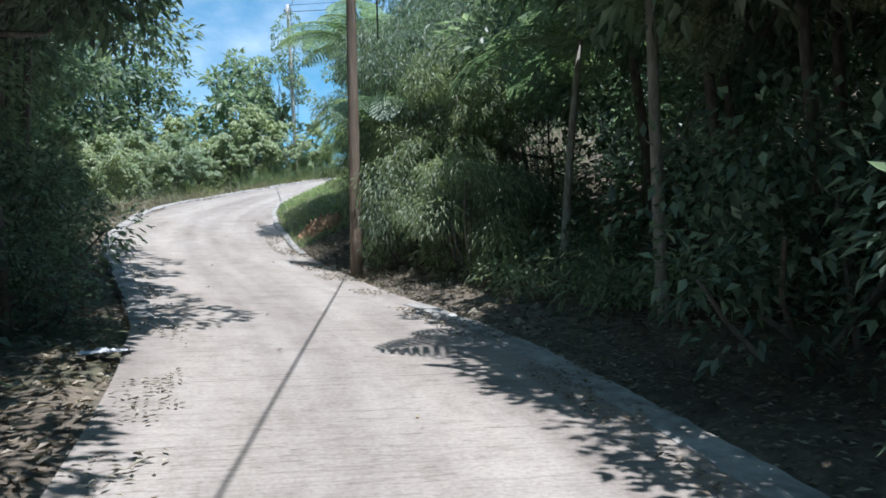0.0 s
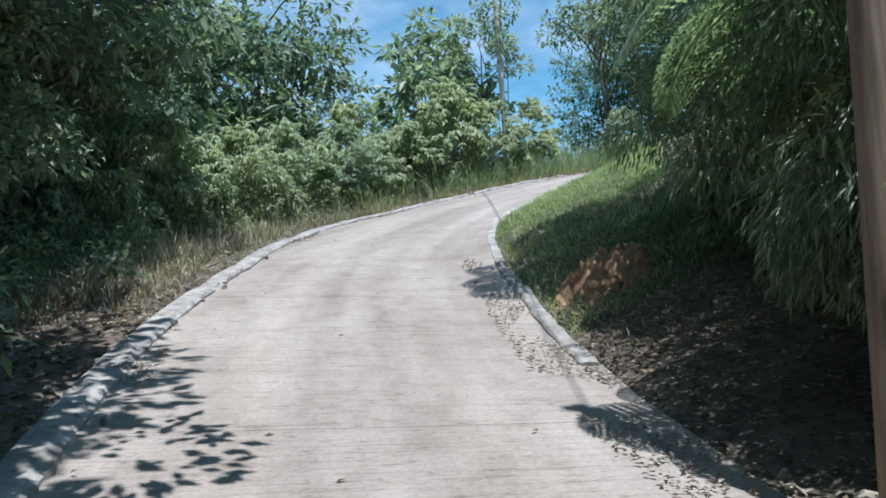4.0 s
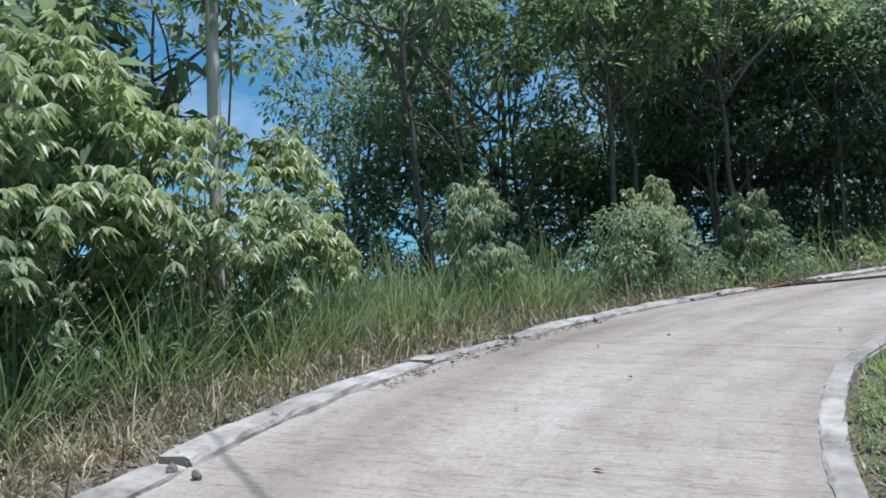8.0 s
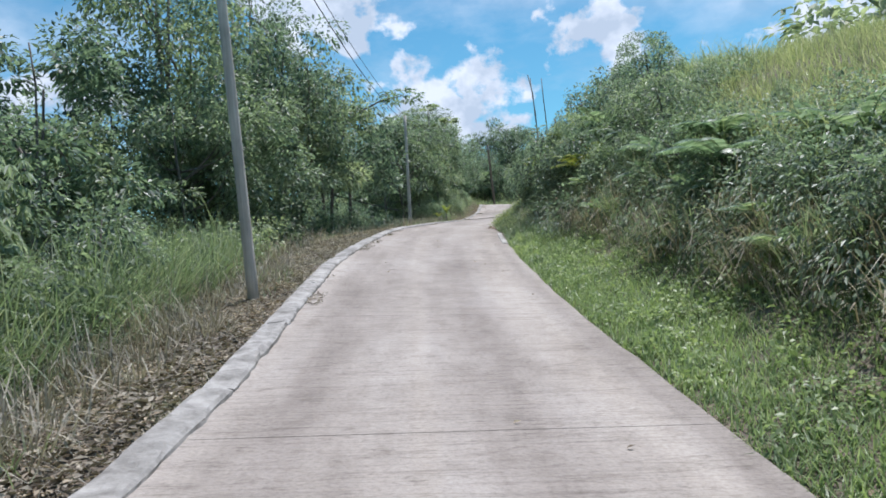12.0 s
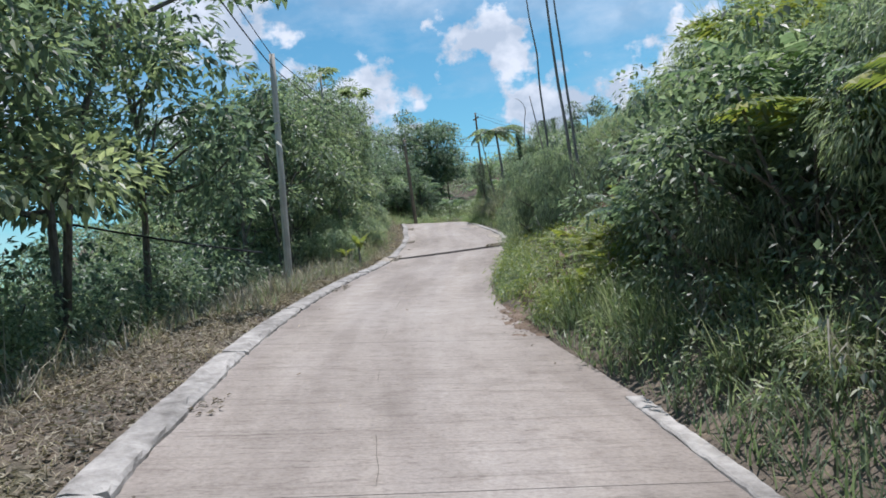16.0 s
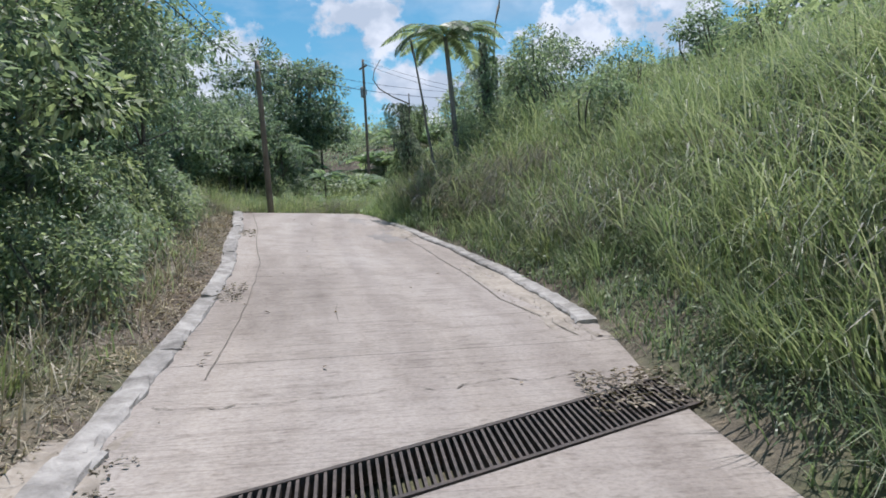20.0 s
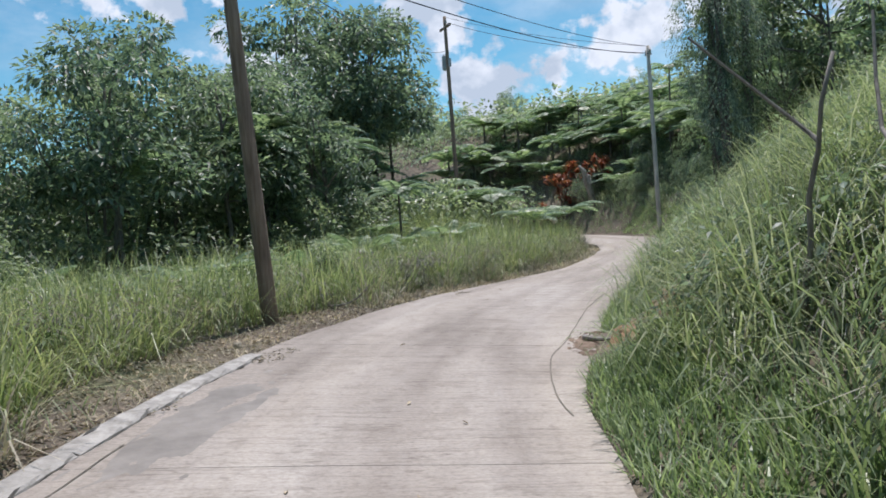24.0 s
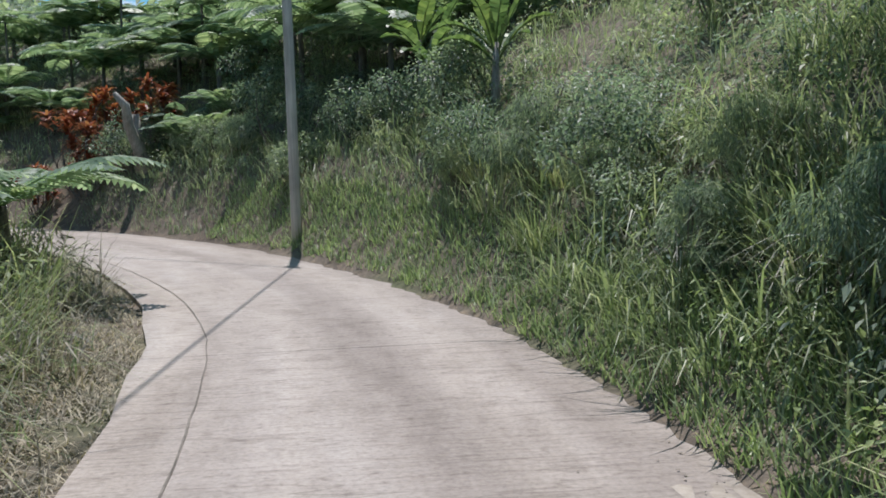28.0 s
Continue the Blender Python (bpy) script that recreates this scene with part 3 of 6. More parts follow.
def kerb(s0, s1, side, width, height, seed, wear=0.6):
    """A low cast kerb along one edge, with a rounded, broken top."""
    n = max(3, int((s1 - s0) / 0.09))
    prof = [(0.0, -0.2), (0.02, 0.5), (0.12, 0.9), (0.3, 1.0), (0.8, 1.0), (0.96, 0.85), (1.0, -0.8)]
    v = []
    for i in range(n):
        s = s0 + (s1 - s0) * i / (n - 1)
        e = station_edges(s)[0 if side < 0 else 1]
        bite = max(0.0, noise.noise(Vector((s * 1.1, seed, 0))) - 0.05) * wear + 0.12 * noise.noise(Vector((s * 5.0, seed, 3)))
        hh = height * (1 - max(0, bite))
        end = 0.75 if i in (0, n - 1) else 1.0
        for a, b in prof:
            rough = (0.03 if side < 0 else 0.012) * noise.noise(Vector((s * 3.1, a * 5, seed + 2))) + (0.022 if side < 0 else 0.015) * noise.noise(Vector((s * 12, a * 9, seed)))
            v.append(at(s, e + side * (a * width - width) + rough, hh * b * end + rough * 0.7))
    k = len(prof)
    f = []
    for i in range(n - 1):
        for j in range(k - 1):
            a = i * k + j
            q = [(a, a + 1, a + k + 1), (a, a + k + 1, a + k)]
            f += q if side < 0 else [t[::-1] for t in q]
    for o, flip in ((0, side > 0), ((n - 1) * k, side < 0)):
        for j in range(1, k - 1):
            f.append((o, o + j + 1, o + j) if flip else (o, o + j, o + j + 1))
    return v, np.array(f)


KERBS = tagged(new("kerb"), "low broken pale concrete kerb along the lane's outer edge", "kerb", kind="structure")
cur = 8.6
while cur < 103.5:
    ln = rng.uniform(2.2, 4.2)
    a, b = cur, cur + ln - 0.03
    for g0, g1 in ((36.3, 37.3), (82.2, 83.6)):     # the kerb is broken where the grates end
        a, b = (g1 if g0 < a < g1 else a), (g0 if g0 < b < g1 else b)
    runs = [(a, 36.3), (37.3, b)] if a < 36.3 and b > 37.3 else [(a, 82.2), (83.6, b)] if a < 82.2 and b > 83.6 else [(a, b)]
    h = 0.055 if 14 < cur < 50 else 0.05 if cur < 82 else 0.03
    for a, b in runs:
        if b - a > 0.25:
            part("kerb_stone", kerb(a, b, -1, 0.26 if cur < 82 else 0.2, h, cur, 1.5 if 14 < cur < 60 else 0.8), M_KERB, KERBS)
    cur += ln
KERB_R = tagged(new("kerb"), "narrow raised concrete edge beside the bank", "kerb", kind="structure")
for a, b, w, h in ((-15, 9.5, 0.3, 0.022), (16, 21, 0.16, 0.05), (21, 33, 0.14, 0.02), (61, 66, 0.14, 0.025), (86.6, 89.6, 0.2, 0.05), (89.63, 93.0, 0.2, 0.06), (93.03, 96.6, 0.2, 0.05)):
    part("kerb_stone", kerb(a, b, 1, w, h, a * 3.1, 0.3), M_KERB, KERB_R)

# gutter seams: a sunken line between the lane and its cast gutter
def seam(pts, w=0.007):
    v, f = [], []
    for i, (s, lat) in enumerate(pts):
        ww = w * (0.7 + 0.6 * abs(noise.noise(Vector((s * 3, 1, 1)))))
        lat += 0.02 * noise.noise(Vector((s * 2.2, lat * 2.2, 3)))
        v += [at(s, lat - ww, 0.006), at(s, lat + ww, 0.006)]
    for i in range(len(pts) - 1):
        a = 2 * i
        f += [(a, a + 1, a + 3), (a, a + 3, a + 2)]
    return v, np.array(f)


M_SEAM = m_simple("seam_dirt", (0.10, 0.09, 0.075), (0.24, 0.215, 0.18), 20, 0.95)
sq = np.arange(85.6, 103, 0.25)
part("gutter_seam", seam([(s, np.interp(s, SS, lefts) + np.interp(s, [85, 91, 103], [0.55, 0.52, 0.35])) for s in sq]), M_SEAM, ROAD)
sq = np.arange(86.2, 97.5, 0.25)
part("gutter_seam", seam([(s, np.interp(s, SS, rights) - np.interp(s, [86, 88, 93, 97.5], [0.25, 0.62, 0.62, 0.3])) for s in sq], 0.009), M_SEAM, ROAD)
sq = np.arange(103.5, 119, 0.25)
part("gutter_seam", seam([(s, np.interp(s, SS, rights) - np.interp(s, [103, 106, 112, 119], [0.1, 0.38, 0.3, 0.15]) + 0.03 * math.sin(s)) for s in sq]), M_SEAM, ROAD)
sq = np.arange(112.0, 133, 0.25)
part("gutter_seam", seam([(s, np.interp(s, SS, lefts) + np.interp(s, [112, 118, 124, 133], [0.3, 0.42, 0.5, 0.3])) for s in sq]), M_SEAM, ROAD)
part("crack", seam([(85.0 + 0.22 * noise.fractal(Vector((q * 1.2, 3, 1)), 0.9, 2.0, 5) + 0.1 * q, q) for q in np.arange(-1.2, 1.9, 0.05)], 0.013), M_SEAM, ROAD)


jr = np.random.default_rng(17)
js = 62.0
while js < 101:
    jl = jr.uniform(0.3, 1.4)
    if not 82.2 < js + jl < 86.0:
        part("joint", seam([(q, 0.04 + 0.05 * noise.fractal(Vector((q * 0.5, 5, 2)), 0.8, 2.0, 4)) for q in np.arange(js, js + jl, 0.08)], 0.003), M_SEAM, ROAD)
    js += jl + jr.uniform(0.8, 2.6)
for sc, l0, l1 in ((25.0, -1.6, 0.6), (29.6, -1.8, 0.9), (34.6, -1.4, 0.6), (48.5, -0.9, 1.2), (53.0, -1.1, 0.6), (57.4, -0.6, 1.7), (70.9, -0.8, 1.0), (88.1, -0.6, 1.2), (90.9, -0.9, 1.5), (92.0, -0.7, 0.8), (107.6, -0.4, 0.9), (109.3, -1.3, 0.7),
                   (111.9, -1.2, 0.9), (113.6, -0.9, 1.0), (117.5, -0.7, 1.2)):
    part("crack", seam([(sc + 0.10 * noise.fractal(Vector((q * 1.3, sc, 1)), 0.9, 2.0, 5), q) for q in np.arange(l0, l1, 0.05)], 0.006), M_SEAM, ROAD)


def grate(sc, lean, l0, l1, hw, step):
    """A steel channel grate across the lane: two side rails and bars along the road, over a dark channel."""
    g = tagged(new("drain_grate"), "rusty steel drain grate set across the concrete lane", "grate", "drain grates")
    pt = lambda lat, d, h=0.0: at(sc + lean * lat + d, lat, h)

    def bar(a, b, w, top, deep):
        d = unit((b - a)[None])[0]
        sd = np.cross(d, [0, 0, 1.0])
        v = [p + sd * x + np.array([0, 0, z]) for p in (a, b) for x in (-w, w) for z in (top - deep, top)]
        return np.array(v), np.array([(0, 1, 3), (0, 3, 2), (4, 6, 7), (4, 7, 5), (0, 4, 5), (0, 5, 1), (2, 3, 7), (2, 7, 6), (1, 5, 7), (1, 7, 3), (0, 2, 6), (0, 6, 4)])
    for d in (-hw, hw):
        for i in range(6):
            part("rail", bar(pt(l0 + (l1 - l0) * i / 6, d), pt(l0 + (l1 - l0) * (i + 1) / 6, d), 0.018, 0.006, 0.12), M_STEEL, g)
    lat = l0 + 0.03
    while lat < l1:
        wob = rng.uniform(-0.004, 0.004)
        part("bar", bar(pt(lat + wob, -hw + 0.015), pt(lat - wob, hw - 0.015), 0.0078, 0.003, 0.05), M_STEEL, g)
        lat += step
    n = 24
    v, f = [], []
    for i in range(n + 1):
        l = l0 + (l1 - l0) * i / n
        v += [pt(l, -hw - 0.03, -0.02), pt(l, -hw - 0.02, -0.42), pt(l, hw + 0.02, -0.42), pt(l, hw + 0.03, -0.02)]
    for i in range(n):
        a = 4 * i
        for j in range(3):
            f += [(a + j, a + j + 1, a + j + 5), (a + j, a + j + 5, a + j + 4)]
    part("channel", (v, np.array(f)), M_SEAM, g, "dark silted channel under the bars")
    return g


grate(*GRATE_1, -2.0, 1.75, 0.21, 0.036)
grate(*GRATE_2, -1.75, 2.35, 0.27, 0.042)


# ---- poles and cables ----
def pole(xy, height, lean, mat, label, r0=0.13, extras="arm"):
    x, y = xy
    z = gz(x, y)
    p = tagged(new("utility_pole"), label, "pole", "utility poles along the lane")
    p.location = (x, y, z)
    pts = [(lean[0] * h, lean[1] * h, h) for h in np.linspace(-0.5, height, 9)]
    part("shaft", tube(pts, np.linspace(r0, r0 * 0.72, 9), 14), mat, p, smooth=True)
    top = np.array(pts[-1])
    if extras:
        br = part("bracket", boxes([(top + np.array([0.0, 0, -0.35]), (0.16, 0.05, 0.035))]), M_METAL, p, "small grey metal bracket")
        for k in (-1, 1):
            part("insulator", tube([top + np.array([0.13 * k, 0, -0.33]), top + np.array([0.13 * k, 0, -0.22]), top + np.array([0.13 * k, 0, -0.16])], [0.03, 0.045, 0.02], 8), M_PALE, br)
    return p, np.array([x, y, z]) + top + np.array([0, 0, -0.3])


pA, tA = pole((-1.44, 13.15), 8.6, (0.035, 0.01), M_POLE2, "brown weathered wooden utility pole among hanging leaves", 0.1)
pB, tB = pole((-5.95, 33.3), 8.2, (0.0, -0.005), M_POLE, "grey wooden utility pole with a vine round its top", 0.09)
pC, tC = pole((17.6, 32.33), 7.0, (-0.015, 0.03), M_POLE, "leaning grey wooden utility pole with a bracket", 0.08)
pD, tD = pole((42.3, 27.28), 5.1, (-0.01, -0.025), M_POLE, "grey wooden utility pole standing in roadside grass", 0.085, "")
pE, tE = pole((72.05, 16.5), 5.6, (-0.05, 0.05), M_POLE2, "brown leaning wooden utility pole in tall grass", 0.12)
pF, tF = pole((87.1, -1.45), 7.4, (0.0, 0.0), M_POLE, "straight grey wooden utility pole against the bank", 0.1)
pG, tG = pole((101.5, 1.2), 12.5, (0, 0), M_POLE2, "tall wooden pole carrying a transformer", 0.13)
part("transformer_can", tube([(0.32, 0, 9.6), (0.32, 0, 9.7), (0.32, 0, 10.35), (0.32, 0, 10.45)], [0.16, 0.2, 0.2, 0.14], 12), M_METAL, pG, "grey transformer can")
part("fuse_holder", boxes([((-0.3, 0.0, 9.9), (0.06, 0.06, 0.22))]), M_METAL, pG)
part("crossarm", boxes([((0, 0, 11.9), (0.75, 0.05, 0.06))]), M_POLE2, pG)


def cable(a, b, sag, r=0.012, label="thin black overhead cable strung between poles"):
    t = np.linspace(0, 1, 22)[:, None]
    p = np.asarray(a) * (1 - t) + np.asarray(b) * t
    p[:, 2] -= (sag * 4 * t * (1 - t))[:, 0]
    tagged(part("cable", tube(p, np.full(22, r), 5), M_CABLE, None, smooth=True), label, "cable", "overhead cables")


off = np.array([0, 0, 0.28])
for a, b, sg in ((tB, tC, 0.5), (tC, tD, 0.6), (tD, tE, 0.6), (tE, tF, 0.4), (tF, tG, 0.3)):
    cable(a, b, sg)
    cable(a + off, b + off, sg * 0.8, 0.009)
cable(tA, tB, 0.4)
cable(tA + np.array([0.28, 0, -4.3]), (1.15, -14.0, tA[2] - 4.0), 0.3, 0.014)
cable(tG + np.array([0, 0, -1.6]), tE, 0.6, 0.01)
cable(spot(66, -9) + np.array([0, 0, 5.2]), spot(77, -3.3) + np.array([0, 0, 0.9]), 0.25, 0.02, "slack dark cable hanging down into roadside grass")


# ---- plants ----
def crown_leaves(clumps, per, size, L, W, droop=0.25, flat=0.6):
    """Leaves set round clump centres (x, y, z, radius), facing up and out, denser on the outside."""
    P, D, N = [], [], []
    for cx, cy, cz, r in clumps:
        n = max(6, int(per * (r / size) ** 2))
        d = rand_dir(n, -0.75, 1.0)
        rad = r * rng.uniform(0.45, 1.0, n) ** 0.6
        p = np.array([cx, cy, cz]) + d * rad[:, None] * np.array([1, 1, flat])
        g = d + rand_dir(n) * 0.7
        g[:, 2] -= droop
        nn = np.array([0, 0, 1.0]) + 0.55 * d + rand_dir(n) * 0.45
        P.append(p), D.append(g), N.append(nn)
    P, D, N = np.vstack(P), np.vstack(D), np.vstack(N)
    k = rng.uniform(0.7, 1.25, len(P))
    return leaves(P, D, N, L * k, W * k, 0.1, 0.15)


def whorl_leaves(clumps, per, size, L, W):
    """Tufts of leaflets that hang from a point, as on pale tropical saplings."""
    P, D, N = [], [], []
    for cx, cy, cz, r in clumps:
        n = max(3, int(per * (r / size) ** 2))
        d = rand_dir(n, -0.6, 1.0)
        tip = np.array([cx, cy, cz]) + d * (r * rng.uniform(0.5, 1.0, n))[:, None] * np.array([1, 1, 0.8])
        a0 = rng.uniform(0, 6.28, n)
        for k in range(7):
            a = a0 + k * 0.9
            P.append(tip)
            D.append(np.stack([np.cos(a), np.sin(a), rng.uniform(-1.1, -0.3, n)], 1))
            N.append(np.stack([0.4 * np.cos(a), 0.4 * np.sin(a), np.ones(n)], 1))
    P, D, N = np.vstack(P), np.vstack(D), np.vstack(N)
    k = rng.uniform(0.75, 1.2, len(P))
    return leaves(P, D, N, L * k, W * k, 0.12, 0.25)


def clump_cloud(n, centre, radii, r, lo=-0.6):
    """Clump centres on an uneven dome, with gaps."""
    d = rand_dir(n, lo, 1.0)
    rad = rng.uniform(0.35, 1.0, n) ** 0.5
    p = np.array(centre) + d * rad[:, None] * np.array(radii)
    return np.hstack([p, rng.uniform(0.6, 1.3, n)[:, None] * r])


def limb(a, b, r, bend=0.15, k=6):
    a, b = np.asarray(a, float), np.asarray(b, float)
    t = np.linspace(0, 1, k)[:, None]
    p = a * (1 - t) + b * t
    w = rng.normal(0, bend, 3) * np.linalg.norm(b - a)
    p = p + np.sin(t * math.pi) * w
    return tube(p, r * (1 - 0.75 * t[:, 0]) + 0.006, 6)


def tree(name, label, height, spread, trunk_r, leaf_mat, L, W, nclump, per, base=0.45, bark=None, group="roadside trees", lean=(0, 0), stems=1, droop=0.25, whorl=False):
    bark = bark or M_BARK
    t = tagged(new(name), label, "tree", group)
    hc = height * (base + 1) / 2
    cl = clump_cloud(int(nclump * 1.15), (lean[0] * hc, lean[1] * hc, hc), (spread, spread, height * (1 - base) / 2), spread * 0.29)
    trunk_r *= 0.62
    tubes = []
    for sI in range(stems):
        ox, oy = (0, 0) if sI == 0 else rng.normal(0, 0.35, 2)
        hz = np.linspace(-0.3, height * rng.uniform(0.72, 0.9), 8)
        wob = np.cumsum(rng.normal(0, 0.055 * height / 6, (8, 2)), 0)
        st = np.stack([ox + lean[0] * hz + wob[:, 0], oy + lean[1] * hz + wob[:, 1], hz], 1)
        tubes.append(tube(st, np.linspace(trunk_r, trunk_r * 0.3, 8) / (1 + 0.5 * sI), 8))
        for c in cl[rng.permutation(nclump)[:max(4, 9 // stems)]]:
            z0 = min(c[2] - 0.2, height * 0.7) * rng.uniform(0.6, 0.95)
            a = np.array([np.interp(z0, st[:, 2], st[:, 0]), np.interp(z0, st[:, 2], st[:, 1]), z0])
            tubes.append(limb(a, c[:3], trunk_r * 0.36))
    part("trunk", join(*tubes), bark, t, smooth=True)
    part("crown", whorl_leaves(cl, per // 7, spread * 0.34, L, W) if whorl else crown_leaves(cl, per, spread * 0.34, L, W, droop), leaf_mat, t)
    return t


def bush(label, height, spread, leaf_mat, L, W, nclump, per, droop=0.3, name="bush", group="roadside bushes"):
    b = tagged(new(name), label, "bush", group)
    cl = clump_cloud(nclump, (0, 0, height * 0.5), (spread, spread, height * 0.5), spread * 0.4, -0.9)
    part("stem", join(*[limb((rng.normal(0, 0.12), rng.normal(0, 0.12), -0.15), c[:3], 0.022, 0.1, 5) for c in cl[:9]]), M_BARK, b)
    part("foliage", crown_leaves(cl, per, spread * 0.4, L, W, droop, 0.8), leaf_mat, b)
    return b


def grass_vf(n, radius, hgt, width, droop=(1.0, 2.8), up=0.9, k=4):
    a, r = rng.uniform(0, 2 * math.pi, n), radius * np.sqrt(rng.uniform(0, 1, n))
    P = np.stack([r * np.cos(a), r * np.sin(a), np.full(n, -0.05)], 1)
    D = np.stack([np.cos(a), np.sin(a), np.zeros(n)], 1) * rng.uniform(0.05, 0.6, n)[:, None] + rand_dir(n) * 0.15
    D[:, 2] = up
    return blades(P, D, hgt * rng.uniform(0.5, 1.15, n), width * rng.uniform(0.7, 1.2, n), k, rng.uniform(*droop, n))


def tall_grass(label, n, radius, hgt, dry=0.2, mat=None, group="tall grass clumps", width=0.016):
    g = tagged(new("grass_clump"), label, "grass", group)
    part("tuft", grass_vf(int(n * (1 - dry)), radius, hgt, width), mat or L_GRASS, g)
    if dry > 0:
        part("dry_tuft", grass_vf(int(n * dry), radius * 1.1, hgt * 0.6, 0.011, (0.9, 2.4), 0.6), L_DRY, g, "withered straw-coloured blades")
    return g


def frond(base, ang, length, rise, pairs=22, wid=0.34, droop=1.0, sub=0):
    """A pinnate frond: a bent midrib and leaflets in pairs; sub: comb each leaflet into that many pairs."""
    d = np.array([math.cos(ang), math.sin(ang), rise])
    d /= np.linalg.norm(d)
    pts, dirs, p = [], [], np.array(base, float)
    for i in range(pairs + 3):
        pts.append(p.copy())
        dirs.append(d.copy())
        d = d + np.array([0, 0, -droop / pairs * (0.4 + 1.2 * i / pairs)])
        d /= np.linalg.norm(d)
        p = p + d * length / (pairs + 2)
    pts, dirs = np.array(pts), np.array(dirs)
    rib = tube(pts[::3], np.linspace(0.016, 0.004, len(pts[::3])) * max(1, length / 1.6), 4)
    side = unit(np.cross(dirs, np.array([0, 0, 1.0])))
    nrm = np.cross(side, dirs)
    i = np.arange(2, pairs + 2)
    u = (i - 2) / (pairs - 1)
    ln = length * wid * np.sin(math.pi * np.clip(0.16 + 0.84 * u, 0, 1)) ** 0.8 + 0.02
    P, D, N, LL = [], [], [], []
    for sg in (-1, 1):
        P.append(pts[i])
        D.append(side[i] * sg + dirs[i] * 0.45 + np.array([0, 0, -0.18]))
        N.append(nrm[i])
        LL.append(ln)
    P, D, N, LL = np.vstack(P), unit(np.vstack(D)), np.vstack(N), np.concatenate(LL)
    if not sub:
        return join(rib, leaves(P, D, N, LL, length / pairs * 1.15, 0.05, 0.12))
    sp, sd, sn, sl = [], [], [], []
    S2 = unit(np.cross(D, N))
    for q in range(1, sub + 1):
        u = q / (sub + 0.5)
        for sg in (-1, 1):
            sp.append(P + D * (LL * u)[:, None] + np.array([0, 0, -1.0]) * (LL * u * u * 0.15)[:, None])
            sd.append(S2 * sg + D * 0.6)
            sn.append(N)
            sl.append(LL * 0.26 * (1 - 0.75 * u) + 0.012)
    return join(rib, leaves(np.vstack(sp), np.vstack(sd), np.vstack(sn), np.concatenate(sl), length / pairs * 0.42, 0.05, 0.1))


def tree_fern(label, height, nfrond, length, mat=None, sub=0, lean=(0, 0), droop=1.1, rise=0.55, name="tree_fern", bark=None):
    t = tagged(new(name), label, "tree fern", "tree ferns")
    hz = np.linspace(-0.3, height, 7)
    st = np.stack([lean[0] * np.abs(hz) ** 1.3, lean[1] * np.abs(hz) ** 1.3, hz], 1)
    part("trunk", tube(st, np.linspace(0.075, 0.05, 7), 8), bark or M_BARK, t, smooth=True)
    top = st[-1]
    for i in range(nfrond):
        part("frond", frond(top, 2 * math.pi * i / nfrond + rng.normal(0, 0.2), length * rng.uniform(0.8, 1.1), rise * rng.uniform(0.5, 1.5), 20, 0.24, droop * rng.uniform(0.8, 1.3), sub), mat or L_FERN, t)
    return t


def cecropia(label, height, nb, leaf=0.42, mat=None):
    """Thin bare stem, few branches, each with a rosette of large lobed leaves."""
    t = tagged(new("cecropia_tree"), label, "tree", "roadside trees")
    hz = np.linspace(-0.3, height, 8)
    st = np.stack([0.04 * height * np.sin(hz / height * 2), 0.02 * hz, hz], 1)
    tubes, tips = [tube(st, np.linspace(0.085, 0.04, 8), 7)], [st[-1]]
    for i in range(nb):
        a, z = rng.uniform(0, 6.28), height * rng.uniform(0.6, 0.92)
        e = np.array([math.cos(a), math.sin(a), 0.55]) * height * rng.uniform(0.12, 0.24)
        b = np.array([np.interp(z, hz, st[:, 0]), np.interp(z, hz, st[:, 1]), z])
        tubes.append(limb(b, b + e, 0.035, 0.1))
        tips.append(b + e)
    part("trunk", join(*tubes), M_PALE, t, smooth=True)
    P, D, N = [], [], []
    for tip in tips:
        for j in range(rng.integers(8, 12)):
            a, el = rng.uniform(0, 6.28), rng.uniform(-0.3, 0.6)
            h = np.array([math.cos(a), math.sin(a), el])
            c = tip + h * rng.uniform(0.3, 0.55)
            for k in range(9):
                b = a + (k - 4) * 0.62
                P.append(c), D.append((math.cos(b), math.sin(b), -0.25 + 0.15 * rng.normal())), N.append((0.2 * h[0], 0.2 * h[1], 1))
    part("crown", leaves(P, D, N, leaf * rng.uniform(0.75, 1.1, len(P)), leaf * 0.34, 0.1, 0.2), mat or L_MID, t)
    return t


